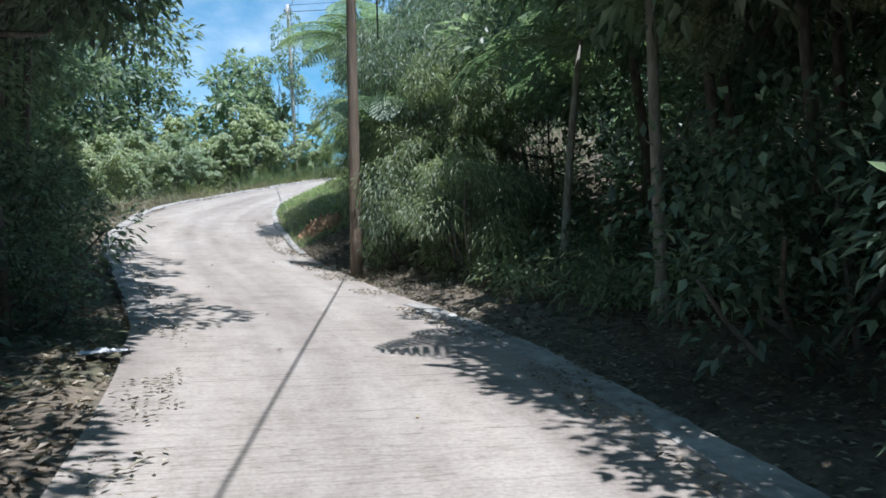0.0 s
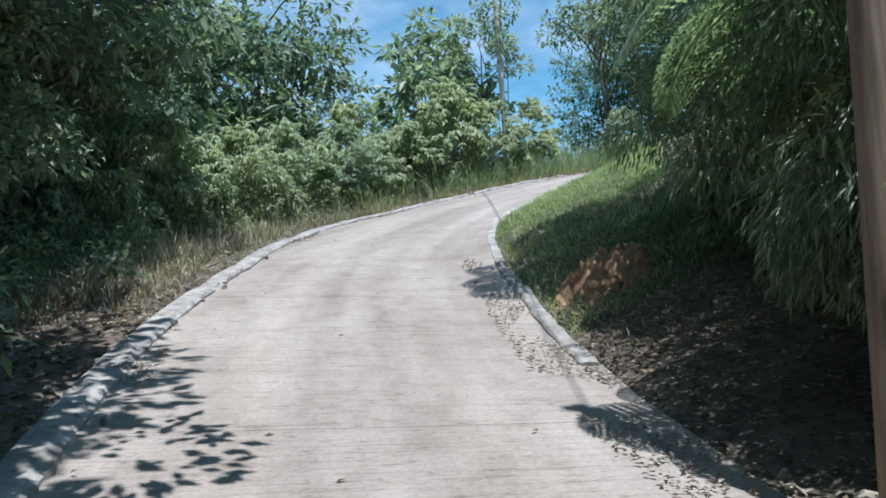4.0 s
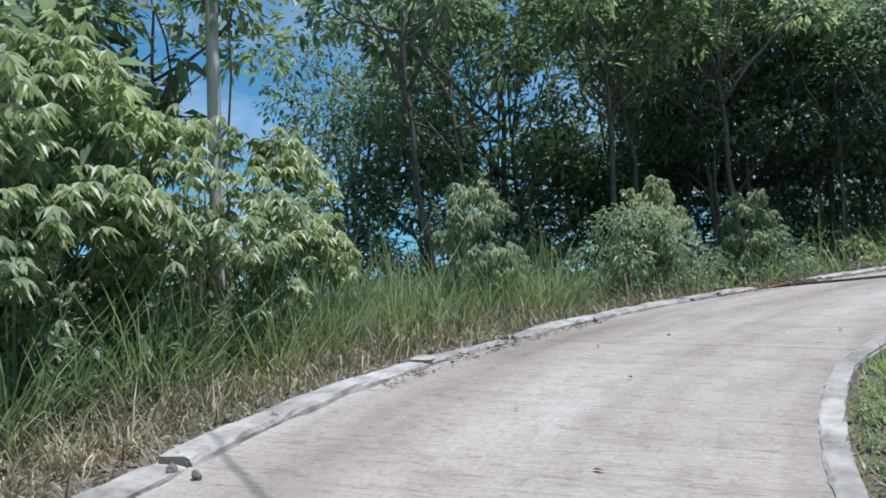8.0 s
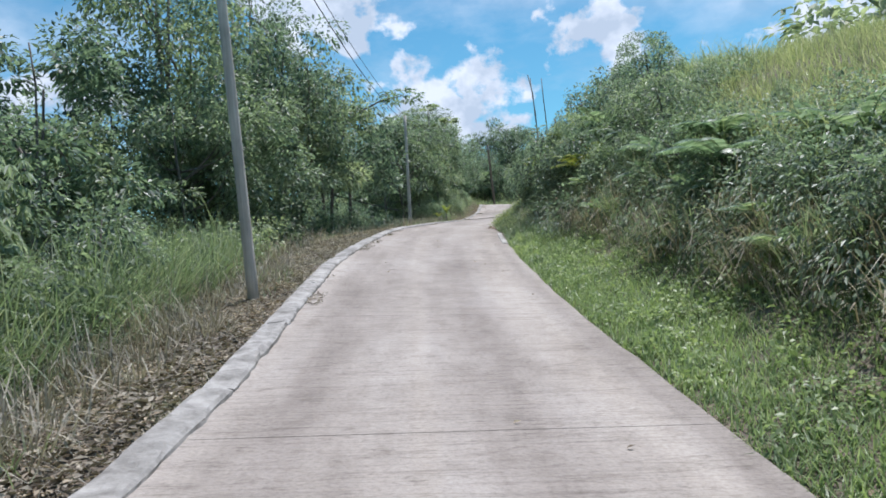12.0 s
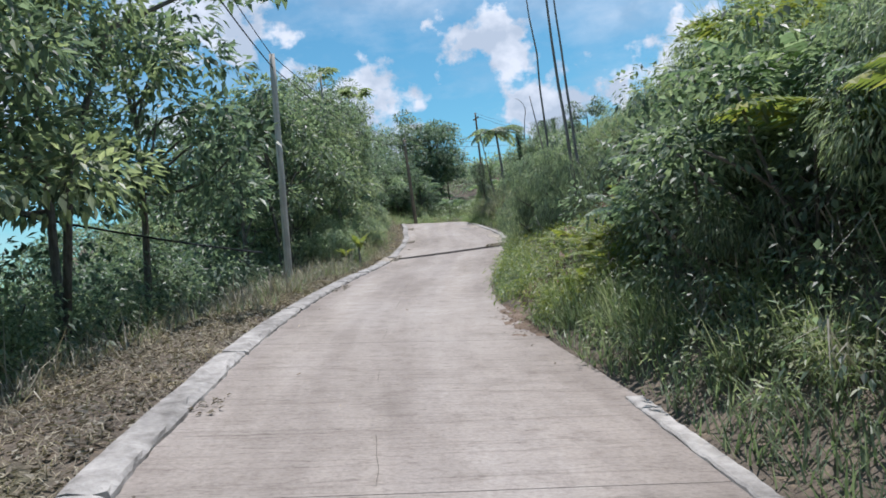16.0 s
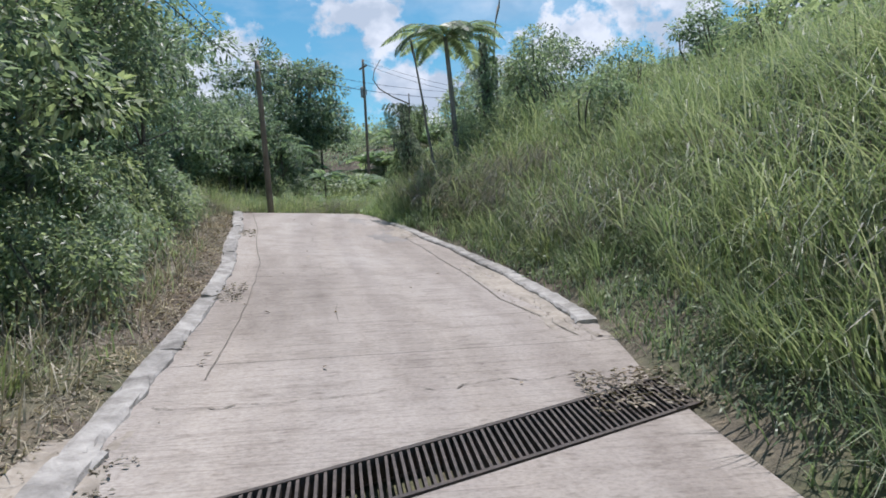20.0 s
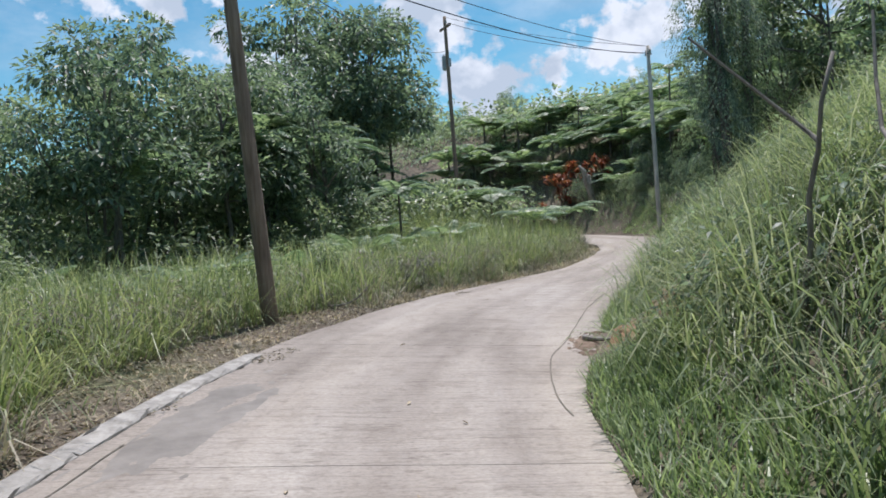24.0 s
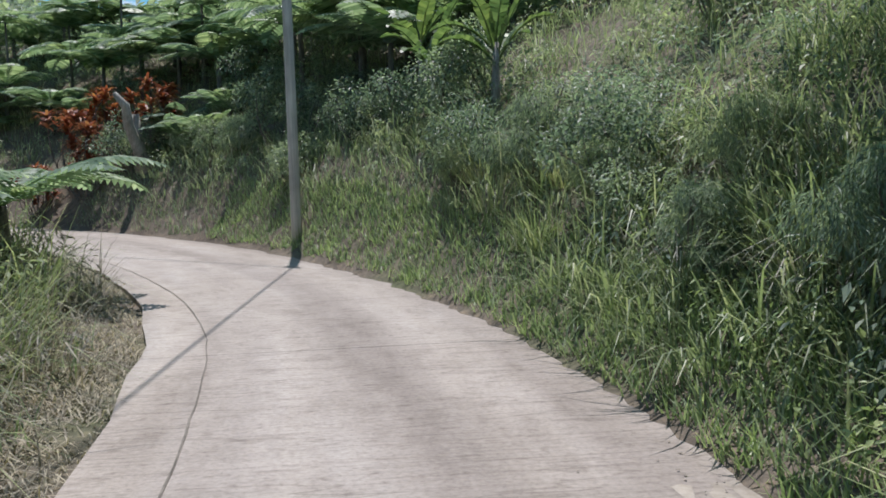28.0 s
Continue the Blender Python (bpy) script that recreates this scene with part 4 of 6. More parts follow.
def torn_leaf(base, d, length, width, droop, strips=16):
    """A broad leaf: a bent midrib, and on each side a row of strips that part at the edge."""
    d = np.array(d, float) / np.linalg.norm(d)
    p, mid, dirs = np.array(base, float), [], []
    for i in range(strips + 1):
        mid.append(p.copy()), dirs.append(d.copy())
        d = d + np.array([0, 0, -droop / strips * (0.3 + 1.4 * i / strips)])
        d /= np.linalg.norm(d)
        p = p + d * length / strips
    mid, dirs = np.array(mid), np.array(dirs)
    sd = unit(np.cross(dirs, np.array([0, 0, 1.0])))
    nm = np.cross(sd, dirs)
    u = np.linspace(0, 1, strips + 1)
    w = width * np.clip(np.sin(np.clip(u - 0.13, 0, 1) / 0.87 * math.pi), 0.03, 1) ** 0.6
    v, f = [], []
    for g in (-1, 1):
        for i in range(1, strips):
            sag = rng.uniform(-0.05, 0.22)
            gap = 0.82 if rng.uniform() < 0.3 else 1.0
            for q, x in ((i, 0.0), (i + 1, 0.0)):
                v.append(mid[q])
            for q, x in ((i + 1, gap), (i, 1.0)):
                e = sd[q] * g * w[q] + nm[q] * w[q] * (0.28 - sag)
                v.append(mid[i] + (mid[q] - mid[i]) * x + e + dirs[q] * w[q] * 0.18)
            a = len(v) - 4
            f += [(a, a + 1, a + 2), (a, a + 2, a + 3)]
    return join(tube(mid[::4], np.linspace(0.018, 0.005, len(mid[::4])) * length, 4), (np.array(v), np.array(f)))


def banana(label, height=2.6, n=8, mat=None, wide=0.15):
    t = tagged(new("banana_plant"), label, "plant", "banana plants")
    part("stem", tube([(0, 0, -0.2), (0.02, 0, height * 0.3), (0, 0.03, height * 0.62)], np.array([0.045, 0.038, 0.022]) * height, 9), M_PALE, t, smooth=True)
    for i in range(n):
        a = i * 2.4 + rng.normal(0, 0.2)
        part("leaf", torn_leaf((0, 0, height * rng.uniform(0.42, 0.6)), (math.cos(a), math.sin(a), 3.4 if i % 3 == 0 else rng.uniform(1.0, 2.0)), height * rng.uniform(0.55, 0.78), height * wide * 0.6, rng.uniform(0.9, 1.8)), mat or L_BANANA, t)
    return t


def ti_plant(label, h=1.5):
    t = tagged(new("red_leaf_shrub"), label, "shrub", "red-leaved shrubs")
    tubes, P, D = [], [], []
    for i in range(15):
        tip = np.array([rng.normal(0, 0.45), rng.normal(0, 0.45), h * rng.uniform(0.4, 1.0)])
        tubes.append(limb((tip[0] * 0.2, tip[1] * 0.2, -0.1), tip, 0.02))
        for j in range(36):
            a = rng.uniform(0, 6.28)
            P.append(tip + np.array([0, 0, rng.uniform(-0.25, 0.1)]))
            D.append((math.cos(a), math.sin(a), rng.uniform(0.2, 1.4)))
    part("stem", join(*tubes), M_BARK, t)
    part("foliage", blades(P, D, rng.uniform(0.3, 0.55, len(P)), 0.09, 4, 1.6), L_RED, t)
    return t


def dead_trunk(label, height, lean, r=0.07, branches=2, base=None):
    t = tagged(new("dead_tree"), label, "tree", "dead bare trunks")
    hz = np.linspace(-0.3, height, 8)
    wob = np.cumsum(rng.normal(0, 0.035, (8, 2)), 0)
    st = np.stack([lean[0] * hz + wob[:, 0], lean[1] * hz + wob[:, 1], hz], 1)
    part("trunk", tube(st, np.linspace(r, r * 0.45, 8), 8), M_DEAD, t, smooth=True)
    for i in range(branches):
        z = height * rng.uniform(0.55, 0.9)
        b = np.array([np.interp(z, hz, st[:, 0]), np.interp(z, hz, st[:, 1]), z])
        part("branch", limb(b, b + np.array([rng.normal(0, 0.6), rng.normal(0, 0.6), rng.uniform(0.5, 1.3)]), r * 0.4), M_DEAD, t)
    return t


def vine_column(label, height, rad, n, mat, L=0.11, W=0.075):
    """A dead trunk hidden under hanging creepers."""
    t = tagged(new("vine_column"), label, "vines", "creeper-covered trunks")
    part("trunk", tube([(0, 0, -0.3), (0.1, 0, height * 0.5), (0.05, 0.1, height)], [0.13, 0.1, 0.05], 8), M_BARK, t)
    z = height * rng.uniform(0, 1, n) ** 0.85
    a = rng.uniform(0, 6.28, n)
    rr = rad * (0.55 + 0.45 * np.sin(z * 2.1 + a * 2)) * (1.1 - 0.25 * z / height) * rng.uniform(0.75, 1.1, n)
    P = np.stack([rr * np.cos(a), rr * np.sin(a), z], 1)
    out = np.stack([np.cos(a), np.sin(a), np.full(n, -1.6)], 1) + rand_dir(n) * 0.5
    part("creeper", leaves(P, out, np.stack([np.cos(a), np.sin(a), np.full(n, 0.5)], 1), L * rng.uniform(0.7, 1.3, n), W, 0.1, 0.1), mat, t)
    return t


PLACED = set()


def place(proto, p, yaw=0.0, k=1.0, kz=None, first=False):
    """Sets the first of a kind down, or a copy of it."""
    m = Matrix.LocRotScale(Vector(p), Euler((0, 0, yaw)), Vector((k, k, kz or k)))
    if proto.name not in PLACED:
        PLACED.add(proto.name)
        proto.matrix_basis = m
        return proto
    return copy_thing_at(proto, m)


def copy_thing_at(proto, m):
    keep = proto.matrix_basis.copy()
    proto.matrix_basis = Matrix.Identity(4)
    c = copy_thing(proto, m)
    proto.matrix_basis = keep
    return c


# stretches beside the road that stay bare: stations, metres outside the concrete, side
OPEN_SKY = [(32.2, 34.6, 4.6, 14.0, -1)]
BARE = [(104.0, 110.0, 0.0, 1.4, -1), (73.6, 77.8, 2.3, 4.2, 1), (105.3, 107.4, -1.0, 1.2, 1), (70.2, 71.8, -0.6, 0.4, 1), (36.6, 42.2, 0.0, 1.4, -1), (56.0, 72.0, 0.0, 1.5, -1)]


def sprinkle(protos, s0, s1, o0, o1, n, side, k=(0.8, 1.25), seed=0, sink=0.05):
    """n plants of the given kinds between stations s0 and s1, o0 to o1 metres outside the concrete."""
    r = np.random.default_rng(seed * 1000 + int(s0 * 7 + 200) + n)
    for i in range(n):
        s = s0 + (s1 - s0) * (i + r.uniform(0, 1)) / n
        lo, hi = station_edges(s)
        o = r.uniform(o0, o1)
        if any(a < s < c and d - 0.3 < o < e + 0.2 and sd == side for a, c, d, e, sd in BARE + OPEN_SKY):
            continue
        p = at(s, hi + o if side > 0 else lo - o)
        q = (p[0], p[1], gz(p[0], p[1]) - sink)
        if np.min(np.hypot(CL[:, 0] - p[0], CL[:, 1] - p[1])) < 1.9 + o0 * 0.5:
            continue
        sc = r.uniform(*k)
        place(protos[r.integers(len(protos))], q, r.uniform(0, 6.28), sc, sc * r.uniform(0.9, 1.15))


def at_many(s, lat):
    i = (np.asarray(s) + 15.0) * 2
    j = np.clip(np.floor(i).astype(int), 0, len(CL) - 2)
    u = (i - j)[:, None]
    p = CL[j] * (1 - u) + CL[j + 1] * u + (RT[j] * (1 - u) + RT[j + 1] * u) * np.asarray(lat)[:, None]
    return p


def strip(n, s0, s1, o0, o1, side, seed, power=1.0, clear=1.05, bare=True):
    """n places on the ground in a strip beside the concrete."""
    r = np.random.default_rng(seed)
    s = r.uniform(s0, s1, n)
    o = o0 + (o1 - o0) * r.uniform(0, 1, n) ** power
    lat = np.interp(s, SS, rights) + o if side > 0 else np.interp(s, SS, lefts) - o
    p = at_many(s, lat)
    keep = np.min(np.hypot(p[:, None, 0] - CL[None, ::2, 0], p[:, None, 1] - CL[None, ::2, 1]), axis=1) > clear
    for a, c, d, e, sd in BARE:
        if sd == side and bare:
            keep &= ~((s > a) & (s < c) & (o > d) & (o < e))
    p = p[keep]
    p[:, 2] = ground(p[:, 0], p[:, 1])
    return p


def patchy(p, scale=0.5, cut=0.0):
    """Keeps the places inside the patches of a noise."""
    k = np.array([noise.noise(Vector((q[0] * scale, q[1] * scale, 0))) for q in p])
    return p[k > cut]


def turf(label, p, hgt, width, mat, droop=(0.4, 1.6), spread=0.5, k=3, name="grass"):
    n = len(p)
    D = rand_dir(n) * spread
    D[:, 2] = 0.9
    vf = blades(p - np.array([0, 0, 0.02]), D, hgt * rng.uniform(0.4, 1.25, n), width * rng.uniform(0.7, 1.3, n), k, rng.uniform(*droop, n))
    return tagged(part(name, vf, mat), label, "grass", kind="stuff")


def litter(label, p, size, mat=None, lift=0.012, name="leaf_litter"):
    n = len(p)
    D = rand_dir(n, -0.15, 0.3)
    N = np.array([0, 0, 1.0]) + rand_dir(n) * 0.5
    vf = leaves(p + np.array([0, 0, lift]), D, N, size * rng.uniform(0.5, 1.4, n), size * 0.45, 0.35, -0.05)
    return tagged(part(name, vf, mat or L_LITTER), label, "leaves", kind="stuff")


def meadow(label, p, nb, radius, hgt, width, mat, droop=(0.7, 2.2), k=2, name="tall_grass", seed=1):
    """Many tufts of arching blades, too many to tell apart."""
    r = np.random.default_rng(seed)
    nb = int(nb * 0.8)
    c = np.repeat(p, nb, 0)
    n = len(c)
    a = r.uniform(0, 2 * math.pi, n)
    q = radius * np.sqrt(r.uniform(0, 1, n))
    size = np.repeat(r.uniform(0.6, 1.25, len(p)), nb)
    c = c + np.stack([q * np.cos(a), q * np.sin(a), np.full(n, -0.05)], 1)
    d = np.stack([np.cos(a), np.sin(a), np.zeros(n)], 1) * r.uniform(0.05, 0.7, n)[:, None] + rand_dir(n) * 0.2
    d[:, 2] = 0.9
    vf = blades(c, d, hgt * size * r.uniform(0.5, 1.15, n), width * r.uniform(0.7, 1.25, n), k, r.uniform(*droop, n))
    return tagged(part(name, vf, mat), label, "grass", kind="stuff")


def thicket(label, p, per, radius, lift, L, W, mat, droop=0.4, seed=1, name="undergrowth"):
    """Creepers and low leaves that cover the ground in uneven cushions."""
    r = np.random.default_rng(seed)
    per, L, W = int(per * 0.75), L * 1.1, W * 1.12
    m = len(p)
    c = p.copy()
    c[:, 2] += r.uniform(0, lift, m)
    rad = radius * r.uniform(0.5, 1.3, m)
    c, rad = np.repeat(c, per, 0), np.repeat(rad, per)
    n = len(c)
    d = rand_dir(n, -0.5, 1.0)
    q = c + d * (rad * r.uniform(0.4, 1.0, n) ** 0.6)[:, None] * np.array([1, 1, 0.75])
    g = d + rand_dir(n) * 0.6
    g[:, 2] -= droop
    k = r.uniform(0.65, 1.3, n)
    vf = leaves(q, g, np.array([0, 0, 1.0]) + 0.5 * d + rand_dir(n) * 0.4, L * k, W * k, 0.1, 0.15)
    return tagged(part(name, vf, mat), label, "undergrowth", kind="stuff")


# kinds of plant, each built once
T_DARK = [tree("broadleaf_tree", "tall dark broad-leaved tree with dense shaded crown", 8.0, 2.6, 0.16, L_DARK, 0.24, 0.11, 38, 140, 0.10, lean=(0.02, 0.0)),
          tree("broadleaf_tree", "dark broad-leaved tree overgrown with creepers", 7.0, 2.2, 0.13, L_DARK, 0.20, 0.10, 30, 165, 0.15, stems=2),
          tree("broadleaf_tree", "slender dark tree with a high leafy crown", 9.2, 2.0, 0.12, L_DARK, 0.22, 0.10, 30, 140, 0.28, stems=3)]
T_FINE = [tree("broadleaf_tree", "dark small-leaved tree leaning over the lane", 8.4, 2.5, 0.15, L_DARK, 0.15, 0.075, 42, 260, 0.06, stems=2),
          tree("broadleaf_tree", "tall dark tree with small leaves and bare stems", 9.2, 2.3, 0.11, L_DARK, 0.15, 0.07, 38, 260, 0.2, stems=3)]
T_MID = [tree("leafy_tree", "mid-green rounded tree of the roadside woods", 6.2, 2.2, 0.12, L_MID, 0.16, 0.072, 32, 210, 0.14),
         tree("leafy_tree", "mid-green bushy tree with an uneven crown", 5.2, 2.0, 0.10, L_MID, 0.16, 0.08, 28, 170, 0.08, stems=2)]
T_LIGHT = [tree("drooping_tree", "young pale green tree with drooping narrow leaves", 4.2, 1.35, 0.06, L_LIGHT, 0.19, 0.062, 34, 170, 0.03, stems=3, whorl=True, group="young pale trees"),
           tree("drooping_tree", "pale green sapling with hanging leaf tufts", 3.2, 1.1, 0.05, L_LIGHT, 0.17, 0.058, 28, 170, 0.03, stems=3, whorl=True, group="young pale trees")]
T_OPEN = [tree("open_tree", "thin tree with an open sunlit crown", 7.2, 2.0, 0.09, L_MID, 0.14, 0.068, 26, 170, 0.42, bark=M_PALE)]
T_FEATHER = [tree("hanging_tree", "tree with long hanging narrow leaves in shade", 5.2, 2.0, 0.11, L_DARK, 0.14, 0.026, 38, 380, 0.02, stems=2, droop=1.1)]
T_SLIM = [tree("slender_tree", "slender pale-stemmed tree with a high leafy crown", 8.2, 1.7, 0.11, L_MID, 0.20, 0.09, 24, 120, 0.5, bark=M_BARK, lean=(0.10, 0.03)),
          tree("slender_tree", "thin pale-stemmed tree with a broken crown", 7.4, 1.5, 0.10, L_DARK, 0.22, 0.10, 20, 110, 0.46, bark=M_BARK, lean=(-0.05, 0.06))]
T_BAM = [tree("hanging_tree", "young tree with long narrow bright hanging leaves", 4.6, 1.5, 0.07, L_MID, 0.12, 0.024, 44, 430, 0.04, stems=3, droop=1.0, group="young pale trees")]
T_BROAD = [tree("broad_leaf_tree", "tree with very large glossy leaves on pale stems", 7.2, 1.8, 0.12, L_MID, 0.40, 0.20, 30, 46, 0.34, bark=M_PALE, stems=2)]
CEC = [cecropia("thin cecropia tree with large lobed leaves", 7.4, 5), cecropia("tall bare-stemmed cecropia with leaf rosettes", 6.2, 3, 0.46)]
B_DARK = [bush("dark green leafy bush on the roadside", 2.0, 1.1, L_DARK, 0.10, 0.055, 18, 150), bush("dark tangled undergrowth bush", 1.4, 1.2, L_DARK, 0.09, 0.05, 18, 150)]
B_MID = [bush("mid-green leafy roadside bush", 1.7, 1.0, L_MID, 0.095, 0.048, 18, 150), bush("low mid-green bush with small leaves", 1.0, 0.9, L_MID, 0.08, 0.042, 16, 150)]
B_LIGHT = [bush("pale green bush with narrow leaves", 1.6, 0.9, L_LIGHT, 0.11, 0.04, 18, 160, 0.8)]
B_BAM = [bush("bright drooping bush with long narrow leaves", 1.9, 1.0, L_MID, 0.10, 0.020, 26, 330, 1.2), bush("low drooping bush with narrow dark leaves", 1.4, 0.9, L_DARK, 0.10, 0.020, 24, 300, 1.3)]
B_DRY = [bush("withered brown creeper bush", 1.4, 0.95, L_DRY, 0.11, 0.05, 14, 130, 0.8)]
G_TALL = [tall_grass("tall arching green grass clump", 220, 0.42, 1.7, 0.12), tall_grass("tall green grass clump with dry blades", 200, 0.4, 1.45, 0.3)]
G_WIDE = [tall_grass("clump of broad arching green grass blades", 170, 0.36, 1.2, 0.08, L_GRASS, width=0.017), tall_grass("clump of broad pale grass blades", 150, 0.32, 1.0, 0.12, L_BANKGRASS, width=0.016)]
G_MID = [tall_grass("knee-high green grass clump", 160, 0.34, 0.85, 0.1), tall_grass("knee-high grass clump, partly dry", 160, 0.32, 0.75, 0.4)]
G_DRY = [tall_grass("straw-coloured dry grass clump", 190, 0.38, 0.9, 0.75), tall_grass("low withered grass clump", 170, 0.34, 0.55, 0.85)]
FERN = [tree_fern("light green fern with arching fronds", 0.25, 10, 1.1, L_FERN, 0, (0, 0), 1.0, 0.9, "fern")]
YFERN = [tree_fern("yellow-green ground fern with arching fronds", 0.25, 11, 1.1, L_YFERN, 0, (0, 0), 1.0, 0.9, "fern")]
TFERN = [tree_fern("tree fern with a spreading crown of fronds", 3.4, 15, 2.1), tree_fern("slender tree fern with drooping fronds", 4.6, 13, 1.9, lean=(0.03, 0.0))]
TFERN_LOW = [tree_fern("tree fern with overlapping feathery fronds on the hillside", 1.5, 13, 2.1, None, 0, (0, 0), 1.1, 0.6), tree_fern("low tree fern with drooping feathery fronds", 1.0, 12, 1.8)]
TFERN_EDGE = [tree_fern("tree fern with long feathery fronds hanging over the road edge", 2.3, 10, 2.2, L_FERN, 9, (0.36, 0.0), 2.1, 0.6)]
TFERN_PALE = tree_fern("tree fern with a pale mottled leaning trunk", 3.5, 13, 2.4, L_FERN, 9, (-0.09, 0.05), 1.2, 0.5, bark=M_PALE)
TFERN_NEAR = [tree_fern("large tree fern with feathery fronds over the lane", 3.9, 15, 2.5, L_FERN, 9, (0.0, 0.0), 1.15, 0.5)]

# -- beginning: shaded woods on both sides --
sprinkle(T_FINE, -15, 16, 1.5, 2.8, 13, -1, (0.95, 1.2), 1)
sprinkle(T_DARK, -14, 20, 4.0, 9.0, 12, -1, (1.1, 1.4), 2)
sprinkle(B_DARK, -10, 15, 0.9, 2.4, 17, -1, (0.6, 1.1), 3)
sprinkle(T_FEATHER + T_DARK[:1], -14, 5.5, 2.4, 4.0, 8, 1, (0.85, 1.1), 4)
sprinkle(T_DARK, -14, 6, 4.0, 8.0, 10, 1, (0.95, 1.3), 5)
sprinkle(T_MID, 8, 14, 8.5, 10.5, 5, 1, (0.9, 1.1), 105)
sprinkle(B_DARK, -8, 6.5, 1.1, 2.6, 15, 1, (0.7, 1.2), 6)
sprinkle(B_DARK + B_MID, -8, 14, 3.5, 9.0, 12, 1, (1.0, 1.6), 106)
for s, lat, k in ((3.4, 4.5, 0.95), (5.4, 5.2, 1.05)):
    place(T_FINE[0], spot(s, lat), s, k)
place(T_FINE[0], spot(12.6, -3.1), 2.2, 1.05)
place(T_FINE[1], spot(8.2, -2.4), 1.2, 1.15)
place(T_FINE[1], spot(10.2, -3.3), 3.2, 1.2)
place(T_FINE[1], spot(6.2, -3.4), 4.2, 1.2)
place(T_DARK[2], spot(14.2, -2.8), 0.6, 1.1)
place(T_DARK[2], spot(11.4, -2.7), 2.6, 1.1)
for s, lat, k in ((9.0, -3.1, 1.2), (13.2, -3.6, 1.2), (17.0, -4.6, 1.2), (20.0, -5.4, 1.2), (22.6, -6.6, 1.15), (15.2, -6.5, 1.3), (5.0, -3.2, 1.15), (1.0, -3.0, 1.1)):
    place(T_FINE[int(s) % 2], spot(s, lat), s, k)
# trees added to deepen the shade on the right, several of them out of view
for s, lat, k in ((7.0, 6.4, 0.9), (8.8, 6.8, 0.85), (-1.0, 5.6, 1.15), (2.0, 6.4, 1.2), (4.6, 7.0, 1.15), (0.4, 8.4, 1.3), (6.0, 8.4, 1.2), (9.8, 6.2, 1.0), (7.8, 5.4, 0.95)):
    place(T_DARK[0], spot(s, lat), s, k)
for s, lat, k in ((12.2, 4.0, 0.75), (13.2, 4.3, 0.85), (13.0, 5.8, 1.05)):
    place(T_BAM[0], spot(s, lat), s, k)
for s, lat, k in ((5.9, 5.0, 0.95), (3.0, 4.6, 1.0), (18.6, 4.2, 1.0)):
    place(TFERN_NEAR[0], spot(s, lat), s, k)
for s, lat, k in ((14.1, 4.2, 0.95), (16.5, 4.8, 0.85)):
    out = at(s, 0.0) - at(s, 1.0)
    place(TFERN_EDGE[0], spot(s, lat), math.atan2(out[1], out[0]) + 0.3 * math.sin(s * 5), k)
for s, lat, k in ((14.0, 4.2, 0.9), (15.6, 4.0, 0.8), (14.6, 6.0, 1.1), (16.6, 5.6, 1.0), (18.4, 6.2, 1.0)):
    place(T_FEATHER[0], spot(s, lat), s * 2, k)
sprinkle(B_BAM, 10.6, 13.8, 0.9, 2.0, 10, 1, (0.8, 1.1), 7)
place(TFERN_PALE, spot(6.6, 3.75), 2.0, 0.95)
place(TFERN_PALE, spot(9.4, 4.3), 4.0, 0.9)
sprinkle(T_DARK, 13, 19, 8.5, 11.0, 4, 1, (0.8, 1.05), 8)
sprinkle(T_MID + T_DARK[1:2], 15, 23, 2.6, 6.0, 7, -1, (0.85, 1.1), 9)

thicket("dark hanging leaves on the shaded inner bank", strip(520, 12, 19.5, 1.5, 3.8, 1, 241, clear=1.75), 60, 0.4, 1.9, 0.13, 0.026, L_DARK, 1.3, seed=61)
for s, lat, k in ((11.0, -3.4, 1.3), (14.8, -4.2, 1.35), (18.6, -4.7, 1.3), (21.4, -5.6, 1.25), (24.0, -7.4, 1.2), (19.5, -7.5, 1.4), (12.5, -6.0, 1.4)):
    place(T_DARK[int(s) % 3], spot(s, lat), s, k)
sprinkle(T_MID, 8, 20, 2.2, 3.2, 6, -1, (0.6, 0.8), 91)

thicket("green weeds under the lit bushes", strip(150, 6.5, 13, 0.9, 2.2, 1, 243), 56, 0.3, 0.3, 0.12, 0.028, L_MID, 0.5, seed=62)

# -- the outside of the right-hand bend --
sprinkle(T_LIGHT, 21, 30, 3.0, 4.6, 11, -1, (0.75, 1.05), 11)
sprinkle(T_LIGHT + T_MID, 19, 29, 4.4, 8.0, 10, -1, (0.75, 1.0), 12)
sprinkle(B_MID + B_LIGHT, 20, 27, 2.4, 3.4, 9, -1, (0.6, 1.0), 13)
sprinkle(T_MID + T_OPEN, 20, 33, 8.0, 13.0, 9, -1, (0.7, 1.0), 14)
sprinkle(T_FINE, 33.5, 42.5, 6.5, 9.0, 6, -1, (0.9, 1.15), 15)
sprinkle(G_WIDE, 29.5, 36.5, 1.3, 3.0, 20, -1, (0.7, 1.0), 151)
for s, o, k, q, w in ((31.4, 3.7, 0.8, 0, 1.0), (34.4, 3.6, 1.0, 0, 3.8), (35.6, 4.6, 1.05, 1, 0.5), (36.8, 3.4, 1.0, 0, 5.2), (37.8, 4.2, 1.1, 1, 2.0), (38.8, 3.3, 1.0, 0, 4.4), (39.9, 4.6, 1.05, 0, 0.2), (41.2, 3.9, 0.9, 1, 3.0)):
    place(T_SLIM[q], spot(s, station_edges(s)[0] - o), w, k)
